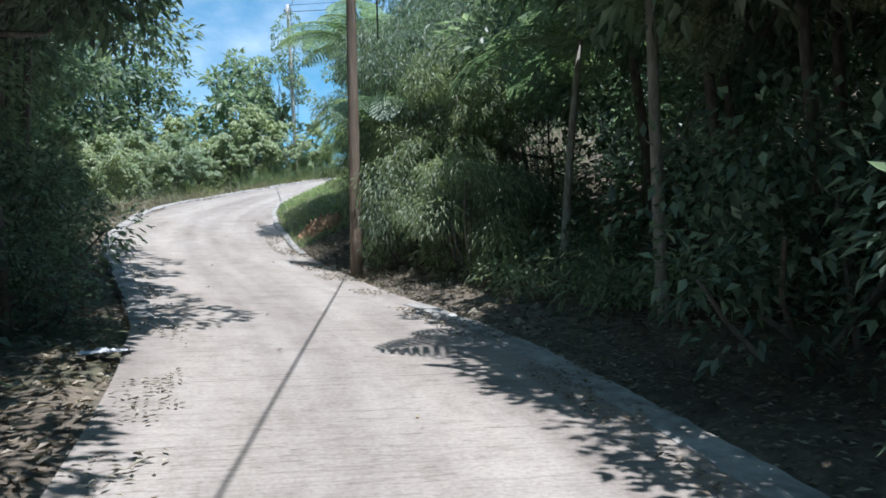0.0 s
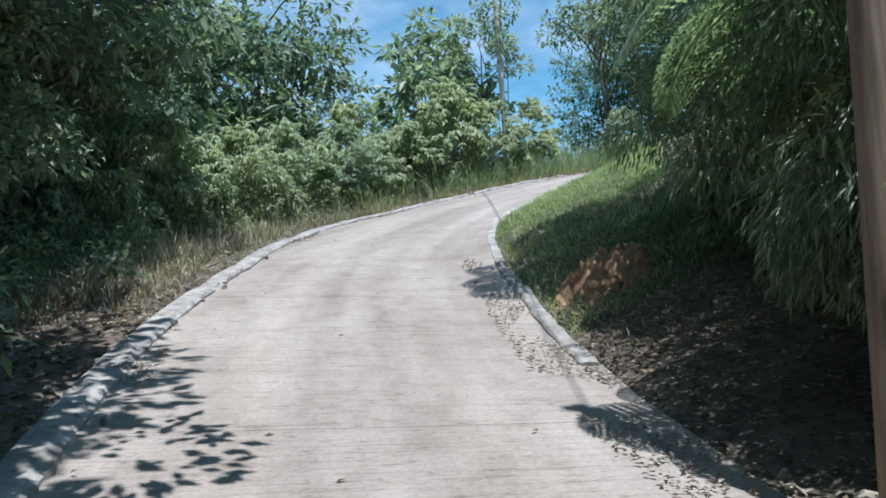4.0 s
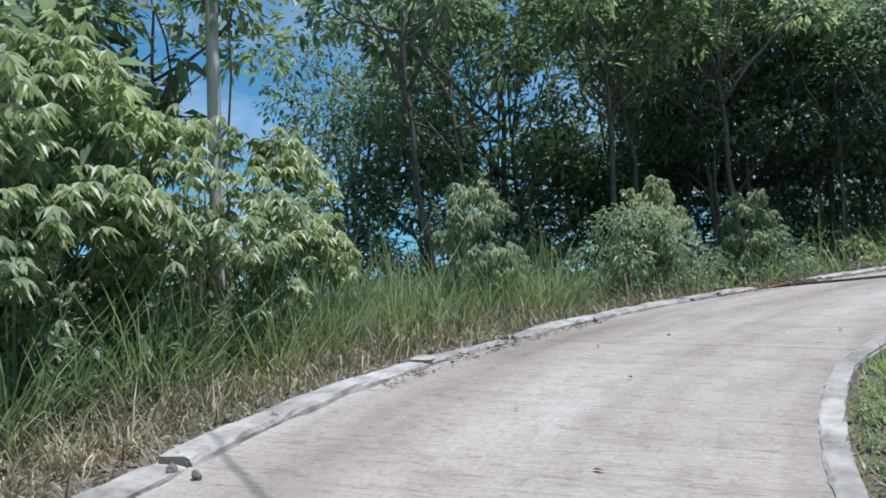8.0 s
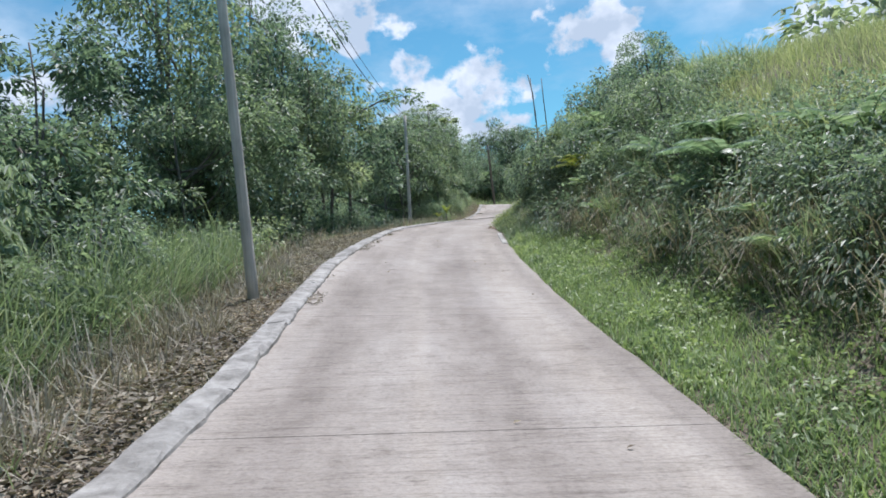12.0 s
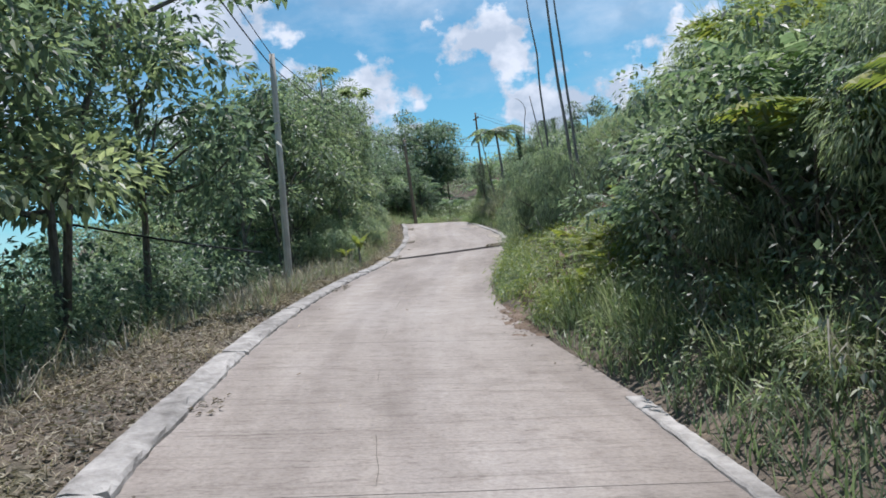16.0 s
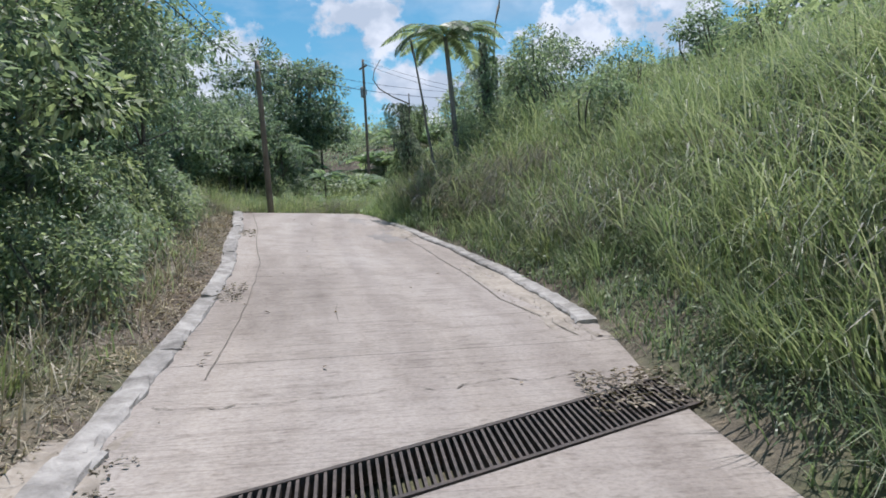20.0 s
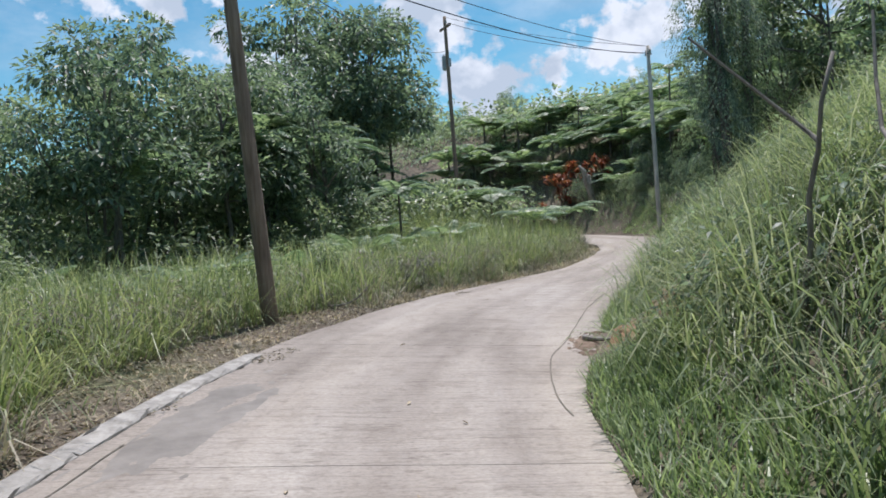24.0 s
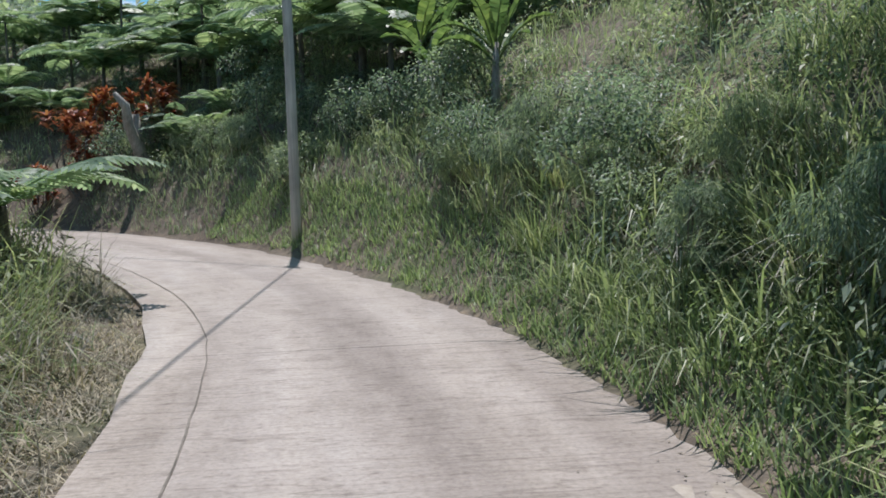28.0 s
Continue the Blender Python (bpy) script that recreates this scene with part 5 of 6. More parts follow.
for s, lat, k in ((34.2, -4.4, 0.72), (36.6, -4.0, 0.66), (38.4, -4.2, 0.6)):
    place(T_LIGHT[1], spot(s, lat), s, k * 0.75, k * 1.05)
for s, o, k in ((39.6, 5.2, 0.9), (41.0, 5.4, 0.95), (42.8, 5.6, 0.85)):
    place(T_FINE[int(s) % 2], spot(s, station_edges(s)[0] - o), s, k)
sprinkle(T_DARK, 32, 42, 6.0, 12.0, 9, -1, (0.9, 1.2), 16)
sprinkle(G_TALL, 29, 36, 1.2, 3.0, 16, -1, (0.6, 0.9), 17)
sprinkle(G_DRY, 20, 37, 0.8, 1.7, 12, -1, (0.5, 0.9), 18)
sprinkle(B_LIGHT + B_MID, 36, 40, 1.4, 2.4, 5, -1, (0.7, 1.1), 19)
meadow("tall green grass below the bend", strip(420, 27, 42, 1.5, 5.0, -1, 101, clear=1.75), 36, 0.3, 1.15, 0.013, L_GRASS, (0.9, 2.6), k=3, seed=2)
meadow("dead brown grass sagging beside the kerb", strip(330, 18, 36, 0.5, 2.1, -1, 131, clear=1.75), 36, 0.34, 0.48, 0.012, L_DRY, (1.4, 3.4), k=3, seed=12)

for s, lat, k in ((43.4, -6.2, 1.05), (45.2, -7.0, 0.95), (42.0, -7.2, 1.0)):
    place(T_FINE[0], spot(s, lat), s, k)
place(T_OPEN[0], spot(42.6, -5.2), 2.0, 0.95)
for x, y, k in ((-13.4, 32.2, 1.2), (-15.8, 33.0, 1.25), (-15.5, 29.0, 1.1), (-14.2, 30.9, 1.2), (-12.8, 33.8, 1.1)):
    place(T_DARK[0], (x, y, gz(x, y)), x, k)
for x, y, k in ((-8.0, 34.1, 0.95), (-9.4, 37.5, 1.1)):
    place(T_BROAD[0], (x, y, gz(x, y)), x, k)
meadow("tall reed grass beyond the shoulder", strip(300, 29, 35, 1.6, 4.4, -1, 133, clear=1.75), 44, 0.34, 1.5, 0.014, L_GRASS, (0.6, 2.0), k=3, seed=13)

for s, o, k in ((26.6, 2.6, 0.68), (27.6, 2.2, 0.64), (28.5, 2.6, 0.74), (29.5, 2.5, 0.88), (30.2, 2.9, 0.95), (31.2, 2.4, 0.72), (32.2, 3.0, 0.76), (25.4, 2.4, 0.64), (29.0, 4.4, 0.96), (31.0, 4.6, 0.92)):
    place(T_LIGHT[int(s * 10) % 2], spot(s, station_edges(s)[0] - o), s * 3, k)
thicket("pale weeds under the saplings", strip(160, 24, 33, 1.9, 4.0, -1, 236, clear=2), 60, 0.4, 0.8, 0.11, 0.045, L_LIGHT, 0.6, seed=86)

# -- the straight: woods below the lane, bank above it --
sprinkle(G_TALL, 41, 53, 1.8, 3.2, 22, -1, (0.7, 1.0), 21)
meadow("tall green grass between lane and woods", strip(800, 42, 58, 1.7, 5.5, -1, 102, clear=1.75), 38, 0.34, 1.35, 0.014, L_GRASS, (0.9, 2.8), k=3, seed=3)
thicket("weeds among the tall grass", patchy(strip(500, 40, 60, 1.6, 5.0, -1, 233, clear=1.9), 0.5, 0.0), 60, 0.4, 0.8, 0.10, 0.045, L_MID, 0.5, seed=83)
meadow("dry grass along the outer shoulder", strip(800, 36, 124, 0.5, 2.2, -1, 103, clear=1.75), 36, 0.28, 0.62, 0.013, L_DRY, (0.9, 2.6), seed=4)
sprinkle(T_MID, 44, 62, 6.0, 9.5, 13, -1, (0.7, 1.0), 23)
sprinkle(T_MID + T_DARK[1:2] + T_LIGHT[:1], 50, 64, 3.4, 6.0, 11, -1, (0.6, 0.8), 24)
sprinkle(B_MID + B_DARK, 46, 66, 2.4, 4.2, 15, -1, (0.8, 1.3), 25)
sprinkle(T_DARK + T_MID, 40, 70, 9.5, 16.0, 12, -1, (0.65, 0.9), 26)
BR = tagged(new("leafy_branch"), "thin arching branch with a tuft of lobed leaves above a pole", "branch")
place(BR, (37.3, 31.0, gz(37.3, 31.0)))
hb = 14.9 - gz(37.3, 31.0)
part("stem", tube([(0, 0, -0.2), (0.05, -0.3, hb * 0.5), (0.1, -1.0, hb * 0.85), (0.2, -2.4, hb * 0.97), (0.3, -3.3, hb)], [0.07, 0.06, 0.045, 0.03, 0.015], 7), M_BARK, BR, smooth=True)
lp = np.array([(0.3, -3.2, hb)]) + rand_dir(150) * np.array([0.8, 0.8, 0.25])
part("crown", leaves(lp, rand_dir(150, -0.6, 0.1), np.array([0, 0, 1.0]) + rand_dir(150) * 0.4, 0.26, 0.12), L_MID, BR)
sprinkle(B_MID + B_DARK, 39, 64, 1.9, 2.8, 16, 1, (0.4, 0.66), 131)
sprinkle(FERN, 42, 62, 1.6, 2.6, 14, 1, (0.5, 0.8), 134)
sprinkle(B_MID, 38, 60, 3.4, 6.0, 10, 1, (0.3, 0.5), 31)
sprinkle(G_WIDE, 38, 62, 1.4, 2.3, 26, 1, (0.45, 0.75), 133)
sprinkle(G_TALL, 40, 62, 1.5, 2.6, 18, 1, (0.4, 0.65), 132)
place(TFERN_LOW[1], spot(52.2, 4.3), 1.0, 0.55)
place(TFERN_LOW[1], spot(53.6, 4.8), 2.0, 0.5)
sprinkle(FERN, 46, 66, 2.0, 3.6, 18, 1, (0.6, 0.95), 32)
meadow("long grass over the top of the bank", strip(2400, 34, 66, 2.8, 13.0, 1, 104, clear=1.75), 34, 0.36, 0.6, 0.012, L_BANKGRASS, seed=5)
meadow("dry grass over the bank", strip(200, 34, 66, 2.6, 12.0, 1, 105, clear=1.75), 30, 0.32, 0.6, 0.014, L_DRY, seed=6)
place(T_MID[1], spot(65.0, 6.6), 2.0, 0.42)
place(T_OPEN[0], spot(60.0, 13.0), 4.0, 0.42)

# -- past the slipped bank to the second grate --
sprinkle(T_MID + T_FINE[:1], 60, 71, 3.2, 5.0, 9, -1, (0.85, 1.1), 41)
for s, lat, k in ((69.5, -5.4, 1.0), (72.4, -5.1, 0.9), (74.8, -5.0, 0.85)):
    place(T_DARK[int(s) % 2], spot(s, lat), s, k)
sprinkle(B_MID, 58, 84, 2.7, 4.0, 13, -1, (0.7, 1.1), 42)
sprinkle(T_MID + T_FINE[:1], 86, 95, 2.4, 4.4, 8, -1, (0.7, 1.0), 43)
for s, lat, k in ((81.6, -5.0, 0.82), (83.4, -4.6, 0.9), (85.4, -4.8, 0.85)):
    place(T_DARK[int(s) % 2], spot(s, lat), s, k)
sprinkle(B_MID + B_LIGHT, 82, 99, 1.2, 2.2, 14, -1, (0.6, 1.0), 143)
sprinkle(T_DARK + T_MID, 84, 100, 5.5, 11.0, 9, -1, (0.6, 0.85), 44)
sprinkle(B_MID + B_DARK, 70, 82, 4.0, 9.0, 6, -1, (0.8, 1.2), 144)
sprinkle(G_DRY + G_MID, 74, 92, 0.5, 1.3, 16, -1, (0.5, 0.8), 45)
place(CEC[0], spot(91.5, -3.6), 1.0, 0.95)
place(CEC[1], spot(99.0, -6.0), 2.0, 1.0)
sprinkle(YFERN, 69, 79.5, 0.6, 2.3, 40, 1, (0.35, 0.62), 51)
thicket("yellow-green ferny scrub below the slip", strip(380, 69, 80, 0.2, 2.0, 1, 251, clear=1.5, bare=False), 84, 0.32, 0.2, 0.065, 0.024, L_YFERN, 0.6, seed=51)
sprinkle(FERN + YFERN, 60, 70, 1.8, 3.8, 14, 1, (0.9, 1.4), 52)
sprinkle(B_DARK, 60, 69, 1.3, 2.4, 9, 1, (0.6, 0.95), 252)
sprinkle(B_DRY, 79.6, 82.2, 1.3, 2.2, 3, 1, (0.6, 0.9), 253)
sprinkle(G_MID + G_WIDE, 57, 68, 0.5, 1.4, 16, 1, (0.35, 0.55), 53)
sprinkle(B_MID + B_LIGHT + B_DARK, 58, 70, 2.2, 4.5, 13, 1, (0.7, 1.1), 54)
sprinkle(B_MID + B_DARK, 87, 96, 4.6, 7.5, 4, 1, (0.7, 1.0), 154)
meadow("long arching grass on the steep bank", np.vstack([strip(230, 62, 70, 2.8, 7.0, 1, 106, clear=1.75), strip(1450, 79, 97, 1.0, 6.0, 1, 116, clear=1.75), strip(260, 70, 80, 4.8, 8.0, 1, 117)]), 40, 0.36, 1.0, 0.014, L_BANKGRASS, (1.6, 3.4), k=4, seed=7)
meadow("dry blades among the bank grass", strip(420, 79, 100, 0.8, 7.0, 1, 107, clear=1.75), 30, 0.32, 0.8, 0.014, L_DRY, (0.9, 2.4), seed=8)

sprinkle(G_MID, 65, 78, 0.25, 1.2, 14, 1, (0.5, 0.8), 153)
thicket("green weeds at the foot of the slip", strip(260, 64, 80, 0.2, 1.6, 1, 234), 70, 0.28, 0.3, 0.055, 0.02, L_GRASS, 0.5, seed=84)

sprinkle(B_DARK + B_MID, 71, 80, 5.4, 6.6, 5, 1, (0.7, 1.1), 155)
sprinkle(G_WIDE, 64, 70, 0.4, 1.2, 9, 1, (0.35, 0.55), 157)
sprinkle(FERN, 62, 71, 1.5, 3.4, 16, 1, (0.8, 1.15), 257)
sprinkle(B_BAM, 62, 67, 1.2, 2.4, 6, 1, (0.6, 0.85), 258)
sprinkle(G_WIDE, 79, 92, 0.5, 1.3, 34, 1, (0.5, 0.85), 158)
thicket("dark creepers hanging in a wall on the cut bank", strip(150, 79.2, 82.0, 1.2, 2.2, 1, 259, clear=1.75), 90, 0.4, 1.2, 0.07, 0.032, L_DARK, 1.2, seed=159)
sprinkle(G_WIDE, 79.2, 84.4, 0.25, 0.9, 9, 1, (0.55, 0.8), 160)

sprinkle(G_MID, 79, 98, 0.3, 0.9, 12, 1, (0.45, 0.7), 156)
thicket("green weeds at the foot of the grassy bank", strip(260, 79, 98, 0.15, 1.2, 1, 237), 60, 0.26, 0.2, 0.045, 0.018, L_GRASS, 0.5, seed=87)

# -- climbing to the left bend --
sprinkle(G_WIDE + G_MID, 90, 108, 0.8, 2.0, 22, 1, (0.45, 0.75), 61)
meadow("long green grass on the upper bank", strip(2200, 90, 124, 0.4, 8.0, 1, 108, clear=1.75), 36, 0.36, 0.8, 0.014, L_GRASS, (1.4, 3.2), k=3, seed=9)
sprinkle(B_MID, 92, 103, 2.4, 5.0, 8, 1, (0.7, 1.1), 62)
sprinkle(B_DRY, 92, 97.5, 0.6, 1.0, 3, 1, (0.3, 0.42), 63)
thicket("withered brown creepers hanging on the cut bank", strip(70, 92.2, 95.2, 0.7, 1.5, 1, 264, clear=1.75), 90, 0.4, 0.8, 0.13, 0.011, L_DRY, 1.4, seed=164)
sprinkle(G_WIDE, 69.4, 73.6, 0.35, 1.0, 8, 1, (0.5, 0.75), 165)
meadow("dead straw hanging over the cut edge", strip(120, 88, 99, 0.8, 1.6, 1, 125, clear=1.75), 34, 0.34, 1.0, 0.012, L_DRY, (2.6, 4.4), k=4, seed=45)
sprinkle(G_MID + G_WIDE, 86, 98, 0.05, 0.5, 16, 1, (0.3, 0.5), 163)
sprinkle(B_MID, 88, 102, 1.5, 3.2, 12, -1, (0.7, 1.1), 64)
sprinkle(T_MID + T_OPEN, 90, 106, 4.0, 8.0, 12, -1, (0.75, 1.1), 65)
for x, y, k in ((64.6, 21.4, 1.05), (66.5, 22.6, 1.15), (62.0, 23.6, 1.2)):
    place(T_MID[int(x) % 2], (x, y, gz(x, y)), x, k)
for s, lat, k in ((97.0, -6.5, 1.25), (100.5, -7.5, 1.3), (103.5, -8.5, 1.3), (94.0, -6.0, 1.15)):
    place(T_MID[0], spot(s, lat), s, k)
sprinkle(G_MID, 96, 118, 0.5, 1.5, 10, -1, (0.5, 0.8), 66)
meadow("green grass field beside the bend", strip(2300, 100, 128, 1.0, 7.5, -1, 109, clear=1.75), 44, 0.36, 1.2, 0.015, L_GRASS, (1.0, 3.0), k=3, seed=10)
meadow("dry stalks along the edge of the field", patchy(strip(700, 98, 128, 0.5, 3.0, -1, 129, clear=1.75), 0.5, -0.1), 26, 0.3, 0.75, 0.013, L_DRY, (0.9, 2.4), seed=110)
thicket("broad-leaved weeds in the grass field", patchy(strip(900, 102, 128, 1.0, 7.5, -1, 231, clear=1.9), 0.5, 0.02), 60, 0.4, 0.75, 0.075, 0.03, L_GRASS, 0.5, seed=81)
thicket("withered weeds in the grass field", patchy(strip(700, 98, 128, 0.6, 3.4, -1, 232, clear=1.9), 0.55, 0.0), 60, 0.35, 0.65, 0.10, 0.018, L_DRY, 0.7, seed=82)
sprinkle(FERN, 106, 122, 3.6, 7.0, 16, -1, (1.0, 1.6), 68)
sprinkle(B_DRY, 104, 122, 1.0, 2.4, 10, -1, (0.35, 0.6), 168)
sprinkle(B_DARK + B_MID, 104, 124, 6.0, 10.0, 7, -1, (0.8, 1.2), 78)
sprinkle(T_DARK[:2] + T_MID, 104, 120, 9.0, 16.0, 12, -1, (0.8, 1.05), 69)
for x, y, k in ((92.2, 8.7, 1.1), (94.2, 8.8, 1.15), (83.4, 13.2, 0.72), (82.4, 15.8, 0.8), (86.2, 14.0, 0.85), (80.0, 18.6, 0.8)):
    place(T_DARK[int(x) % 2], (x, y, gz(x, y)), x, k)
place(T_DARK[0], (93.0, 9.5, gz(93.0, 9.5)), 1.0, 1.25)
place(T_DARK[1], (90.5, 12.5, gz(90.5, 12.5)), 2.0, 1.2)
sprinkle(TFERN, 108, 122, 6.5, 9.0, 5, -1, (0.7, 1.0), 70)

meadow("bright arching grass above the clay", strip(620, 103, 115, 0.8, 5.5, 1, 136, clear=1.9), 40, 0.36, 0.95, 0.014, L_BANKGRASS, (1.6, 3.4), k=3, seed=14)

# -- the hillside round the bend --
sprinkle(TFERN_LOW, 131, 150, 3.0, 13.0, 60, 1, (0.9, 1.25), 71)
sprinkle(TFERN, 133, 148, 4.0, 10.0, 8, 1, (0.6, 0.8), 271)
sprinkle(B_DARK + B_MID, 124, 150, 1.6, 5.0, 14, 1, (0.5, 0.8), 72)
sprinkle(TFERN_LOW, 120, 134, 9.0, 22.0, 28, 1, (1.0, 1.4), 171)
sprinkle(FERN, 129, 150, 2.0, 14.0, 26, 1, (1.0, 1.8), 79)
sprinkle(G_WIDE, 112, 128, 0.7, 2.2, 26, 1, (0.55, 0.9), 73)
meadow("grass on the hillside above the bend", strip(1700, 117, 150, 0.8, 14.0, 1, 110, clear=1.75), 34, 0.36, 0.7, 0.014, L_BANKGRASS, (1.4, 3.0), k=3, seed=11)
sprinkle(T_MID, 124, 160, 12, 24, 8, 1, (0.45, 0.65), 75)
sprinkle(B_DARK + B_MID + B_BAM, 123, 139, 0.8, 2.2, 18, 1, (0.45, 0.8), 172)
sprinkle(TFERN_LOW, 126, 150, 2.5, 9.0, 18, -1, (0.8, 1.2), 76)
sprinkle(T_DARK[:2] + T_MID, 128, 160, 6.0, 14.0, 12, -1, (0.7, 1.0), 77)

# leafy cover between the larger plants
thicket("shaded undergrowth at the wood's edge", strip(420, -12, 20, 1.0, 6.0, -1, 201, clear=1.75), 60, 0.5, 0.5, 0.12, 0.065, L_DARK, seed=20)
thicket("shaded undergrowth at the wood's edge", strip(420, -12, 15, 1.6, 7.0, 1, 202, clear=1.75), 60, 0.5, 0.5, 0.12, 0.065, L_DARK, seed=21)
thicket("pale creepers under the saplings", strip(400, 18, 28, 2.3, 7.0, -1, 203, clear=1.75), 60, 0.5, 0.7, 0.11, 0.055, L_LIGHT, seed=22)
thicket("dark undergrowth among the trunks", strip(700, 26, 46, 4.0, 15.0, -1, 214, clear=1.75), 60, 0.7, 1.3, 0.14, 0.075, L_DARK, seed=33)
thicket("green creepers and weeds below the lane", strip(700, 33, 66, 2.4, 9.0, -1, 204, clear=1.75), 60, 0.55, 0.8, 0.12, 0.06, L_MID, seed=23)
thicket("dark creepers below the lane", strip(700, 58, 104, 2.6, 9.0, -1, 205, clear=1.75), 60, 0.55, 0.9, 0.13, 0.065, L_DARK, seed=24)
thicket("green creepers over the cut bank", strip(420, 36, 62, 1.9, 4.2, 1, 206, clear=1.75), 96, 0.5, 0.4, 0.075, 0.036, L_MID, seed=25)
thicket("dark creepers hanging on the cut bank", strip(460, 37, 62, 1.5, 2.9, 1, 207, clear=1.75), 96, 0.45, 0.3, 0.075, 0.03, L_DARK, 1.2, seed=26)
thicket("green creepers on the steep bank", patchy(np.vstack([strip(380, 58, 70, 0.9, 6.0, 1, 208, clear=1.75), strip(700, 94, 126, 0.9, 7.0, 1, 218, clear=1.75), strip(300, 76, 94, 3.0, 7.0, 1, 228)]), 0.35, -0.1), 70, 0.42, 0.5, 0.085, 0.04, L_MID, seed=27)
thicket("dark creepers on the steep bank", patchy(np.vstack([strip(160, 58, 68, 0.6, 4.0, 1, 209, clear=1.75), strip(640, 80, 126, 0.6, 4.0, 1, 219, clear=1.75)]), 0.45, 0.0), 90, 0.4, 0.4, 0.06, 0.027, L_DARK, 0.9, seed=28)
thicket("dark undergrowth beyond the grass field", strip(800, 100, 128, 6.0, 16.0, -1, 210, clear=1.75), 60, 0.7, 1.2, 0.15, 0.08, L_DARK, seed=29)
thicket("undergrowth on the hillside", strip(1300, 122, 165, 6.0, 26.0, 1, 211, clear=1.9), 60, 1.0, 1.0, 0.2, 0.1, L_MID, seed=30)
thicket("small-leaved creepers low on the hillside", patchy(strip(700, 118, 150, 1.0, 6.5, 1, 311, clear=1.9), 0.5, 0.0), 70, 0.4, 0.4, 0.075, 0.036, L_MID, 0.8, seed=130)
thicket("undergrowth on the hillside", strip(900, 124, 165, 2.0, 20.0, -1, 212, clear=1.9), 60, 1.0, 1.2, 0.2, 0.1, L_MID, seed=31)

thicket("leafy wood below the bend", strip(700, 14, 40, 5.0, 16.0, -1, 221, clear=3), 70, 0.9, 3.2, 0.2, 0.09, L_MID, seed=71)
thicket("pale leafy thicket outside the bend", strip(340, 18, 29.5, 2.9, 6.0, -1, 222, clear=2), 70, 0.6, 1.9, 0.16, 0.06, L_LIGHT, 0.8, seed=72)
thicket("leafy wood below the straight", np.vstack([strip(560, 42, 72, 6.0, 16.0, -1, 223, clear=3), strip(340, 82, 104, 6.0, 16.0, -1, 323, clear=3)]), 70, 0.9, 3.4, 0.2, 0.09, L_MID, seed=73)
thicket("dark thicket at the start of the lane", strip(420, -12, 15, 3.0, 10.0, -1, 224, clear=2.5), 70, 0.8, 2.6, 0.16, 0.08, L_DARK, seed=74)
thicket("dark thicket above the shaded lane", strip(420, -12, 15, 3.6, 11.0, 1, 225, clear=2.5), 70, 0.8, 2.2, 0.16, 0.08, L_DARK, seed=75)
thicket("leafy wood around the grass field", strip(700, 102, 128, 8.5, 18.0, -1, 226, clear=3), 70, 0.9, 3.6, 0.2, 0.09, L_DARK, seed=76)

thicket("dark wood behind the bend", strip(420, 26, 46, 7.0, 17.0, -1, 227, clear=3), 70, 1.0, 4.5, 0.2, 0.1, L_DARK, seed=77)
thicket("leafy scrub along the hilltop", strip(360, 122, 165, 11.0, 26.0, 1, 229, clear=4), 70, 1.0, 1.4, 0.24, 0.11, L_MID, seed=78)

thicket("leafy thicket under the trees of the bend", strip(420, 20, 33, 4.2, 8.5, -1, 235, clear=3), 64, 0.7, 2.6, 0.16, 0.07, L_MID, seed=85)
thicket("dark leafy scrub below the straight", strip(420, 40, 56, 4.6, 9.0, -1, 238, clear=3), 66, 0.7, 2.2, 0.15, 0.07, L_DARK, seed=88)
thicket("dark leafy scrub beside the bare shoulder", strip(330, 68, 86, 3.6, 9.0, -1, 239, clear=3), 66, 0.7, 1.9, 0.15, 0.07, L_DARK, seed=89)
# scrub and woods that close the view all round
fr = np.random.default_rng(91)
fp = np.stack([fr.uniform(-40, 122, 5200), fr.uniform(-26, 56, 5200), np.zeros(5200)], 1)
fd = np.min(np.hypot(fp[:, None, 0] - CL[None, ::2, 0], fp[:, None, 1] - CL[None, ::2, 1]), axis=1)
fp = fp[fd > 13.5]
fp[:, 2] = ground(fp[:, 0], fp[:, 1])
thicket("scrub and woods covering the hills around", fp, 36, 1.7, 1.6, 0.5, 0.26, L_MID, seed=92, name="woodland")

# palms, dead trunks, single plants
PALM = np.array([60.0, 15.1, gz(60.0, 15.1)])
place(tree_fern("tall palm-like tree fern on a thin trunk", 15.9 - PALM[2], 18, 1.6, L_MID, 0, (0.01, 0.035), 1.5, 0.5, bark=M_DEAD), PALM, 0, 1.0)
for x, y, h, ln, r in ((60.5, 15.35, 3.4, (0.03, 0.12), 0.05), (62.35, 15.3, 2.4, (-0.05, 0.1), 0.04), (63.4, 14.9, 2.0, (-0.1, 0.05), 0.035), (64.6, 14.4, 1.6, (-0.2, 0.1), 0.03), (60.95, 13.6, 3.4, (0.1, -0.15), 0.05),
                       (41.9, 21.05, 5.6, (-0.03, 0.06), 0.042), (39.45, 21.65, 5.6, (-0.02, 0.09), 0.055), (40.5, 20.9, 5.4, (0.03, 0.02), 0.05), (41.2, 21.3, 3.0, (-0.03, 0.05), 0.03)):
    place(dead_trunk("bare grey dead trunk standing on the bank", h, ln, r * 0.8, 0 if x < 50 else 1), (x, y, gz(x, y)))
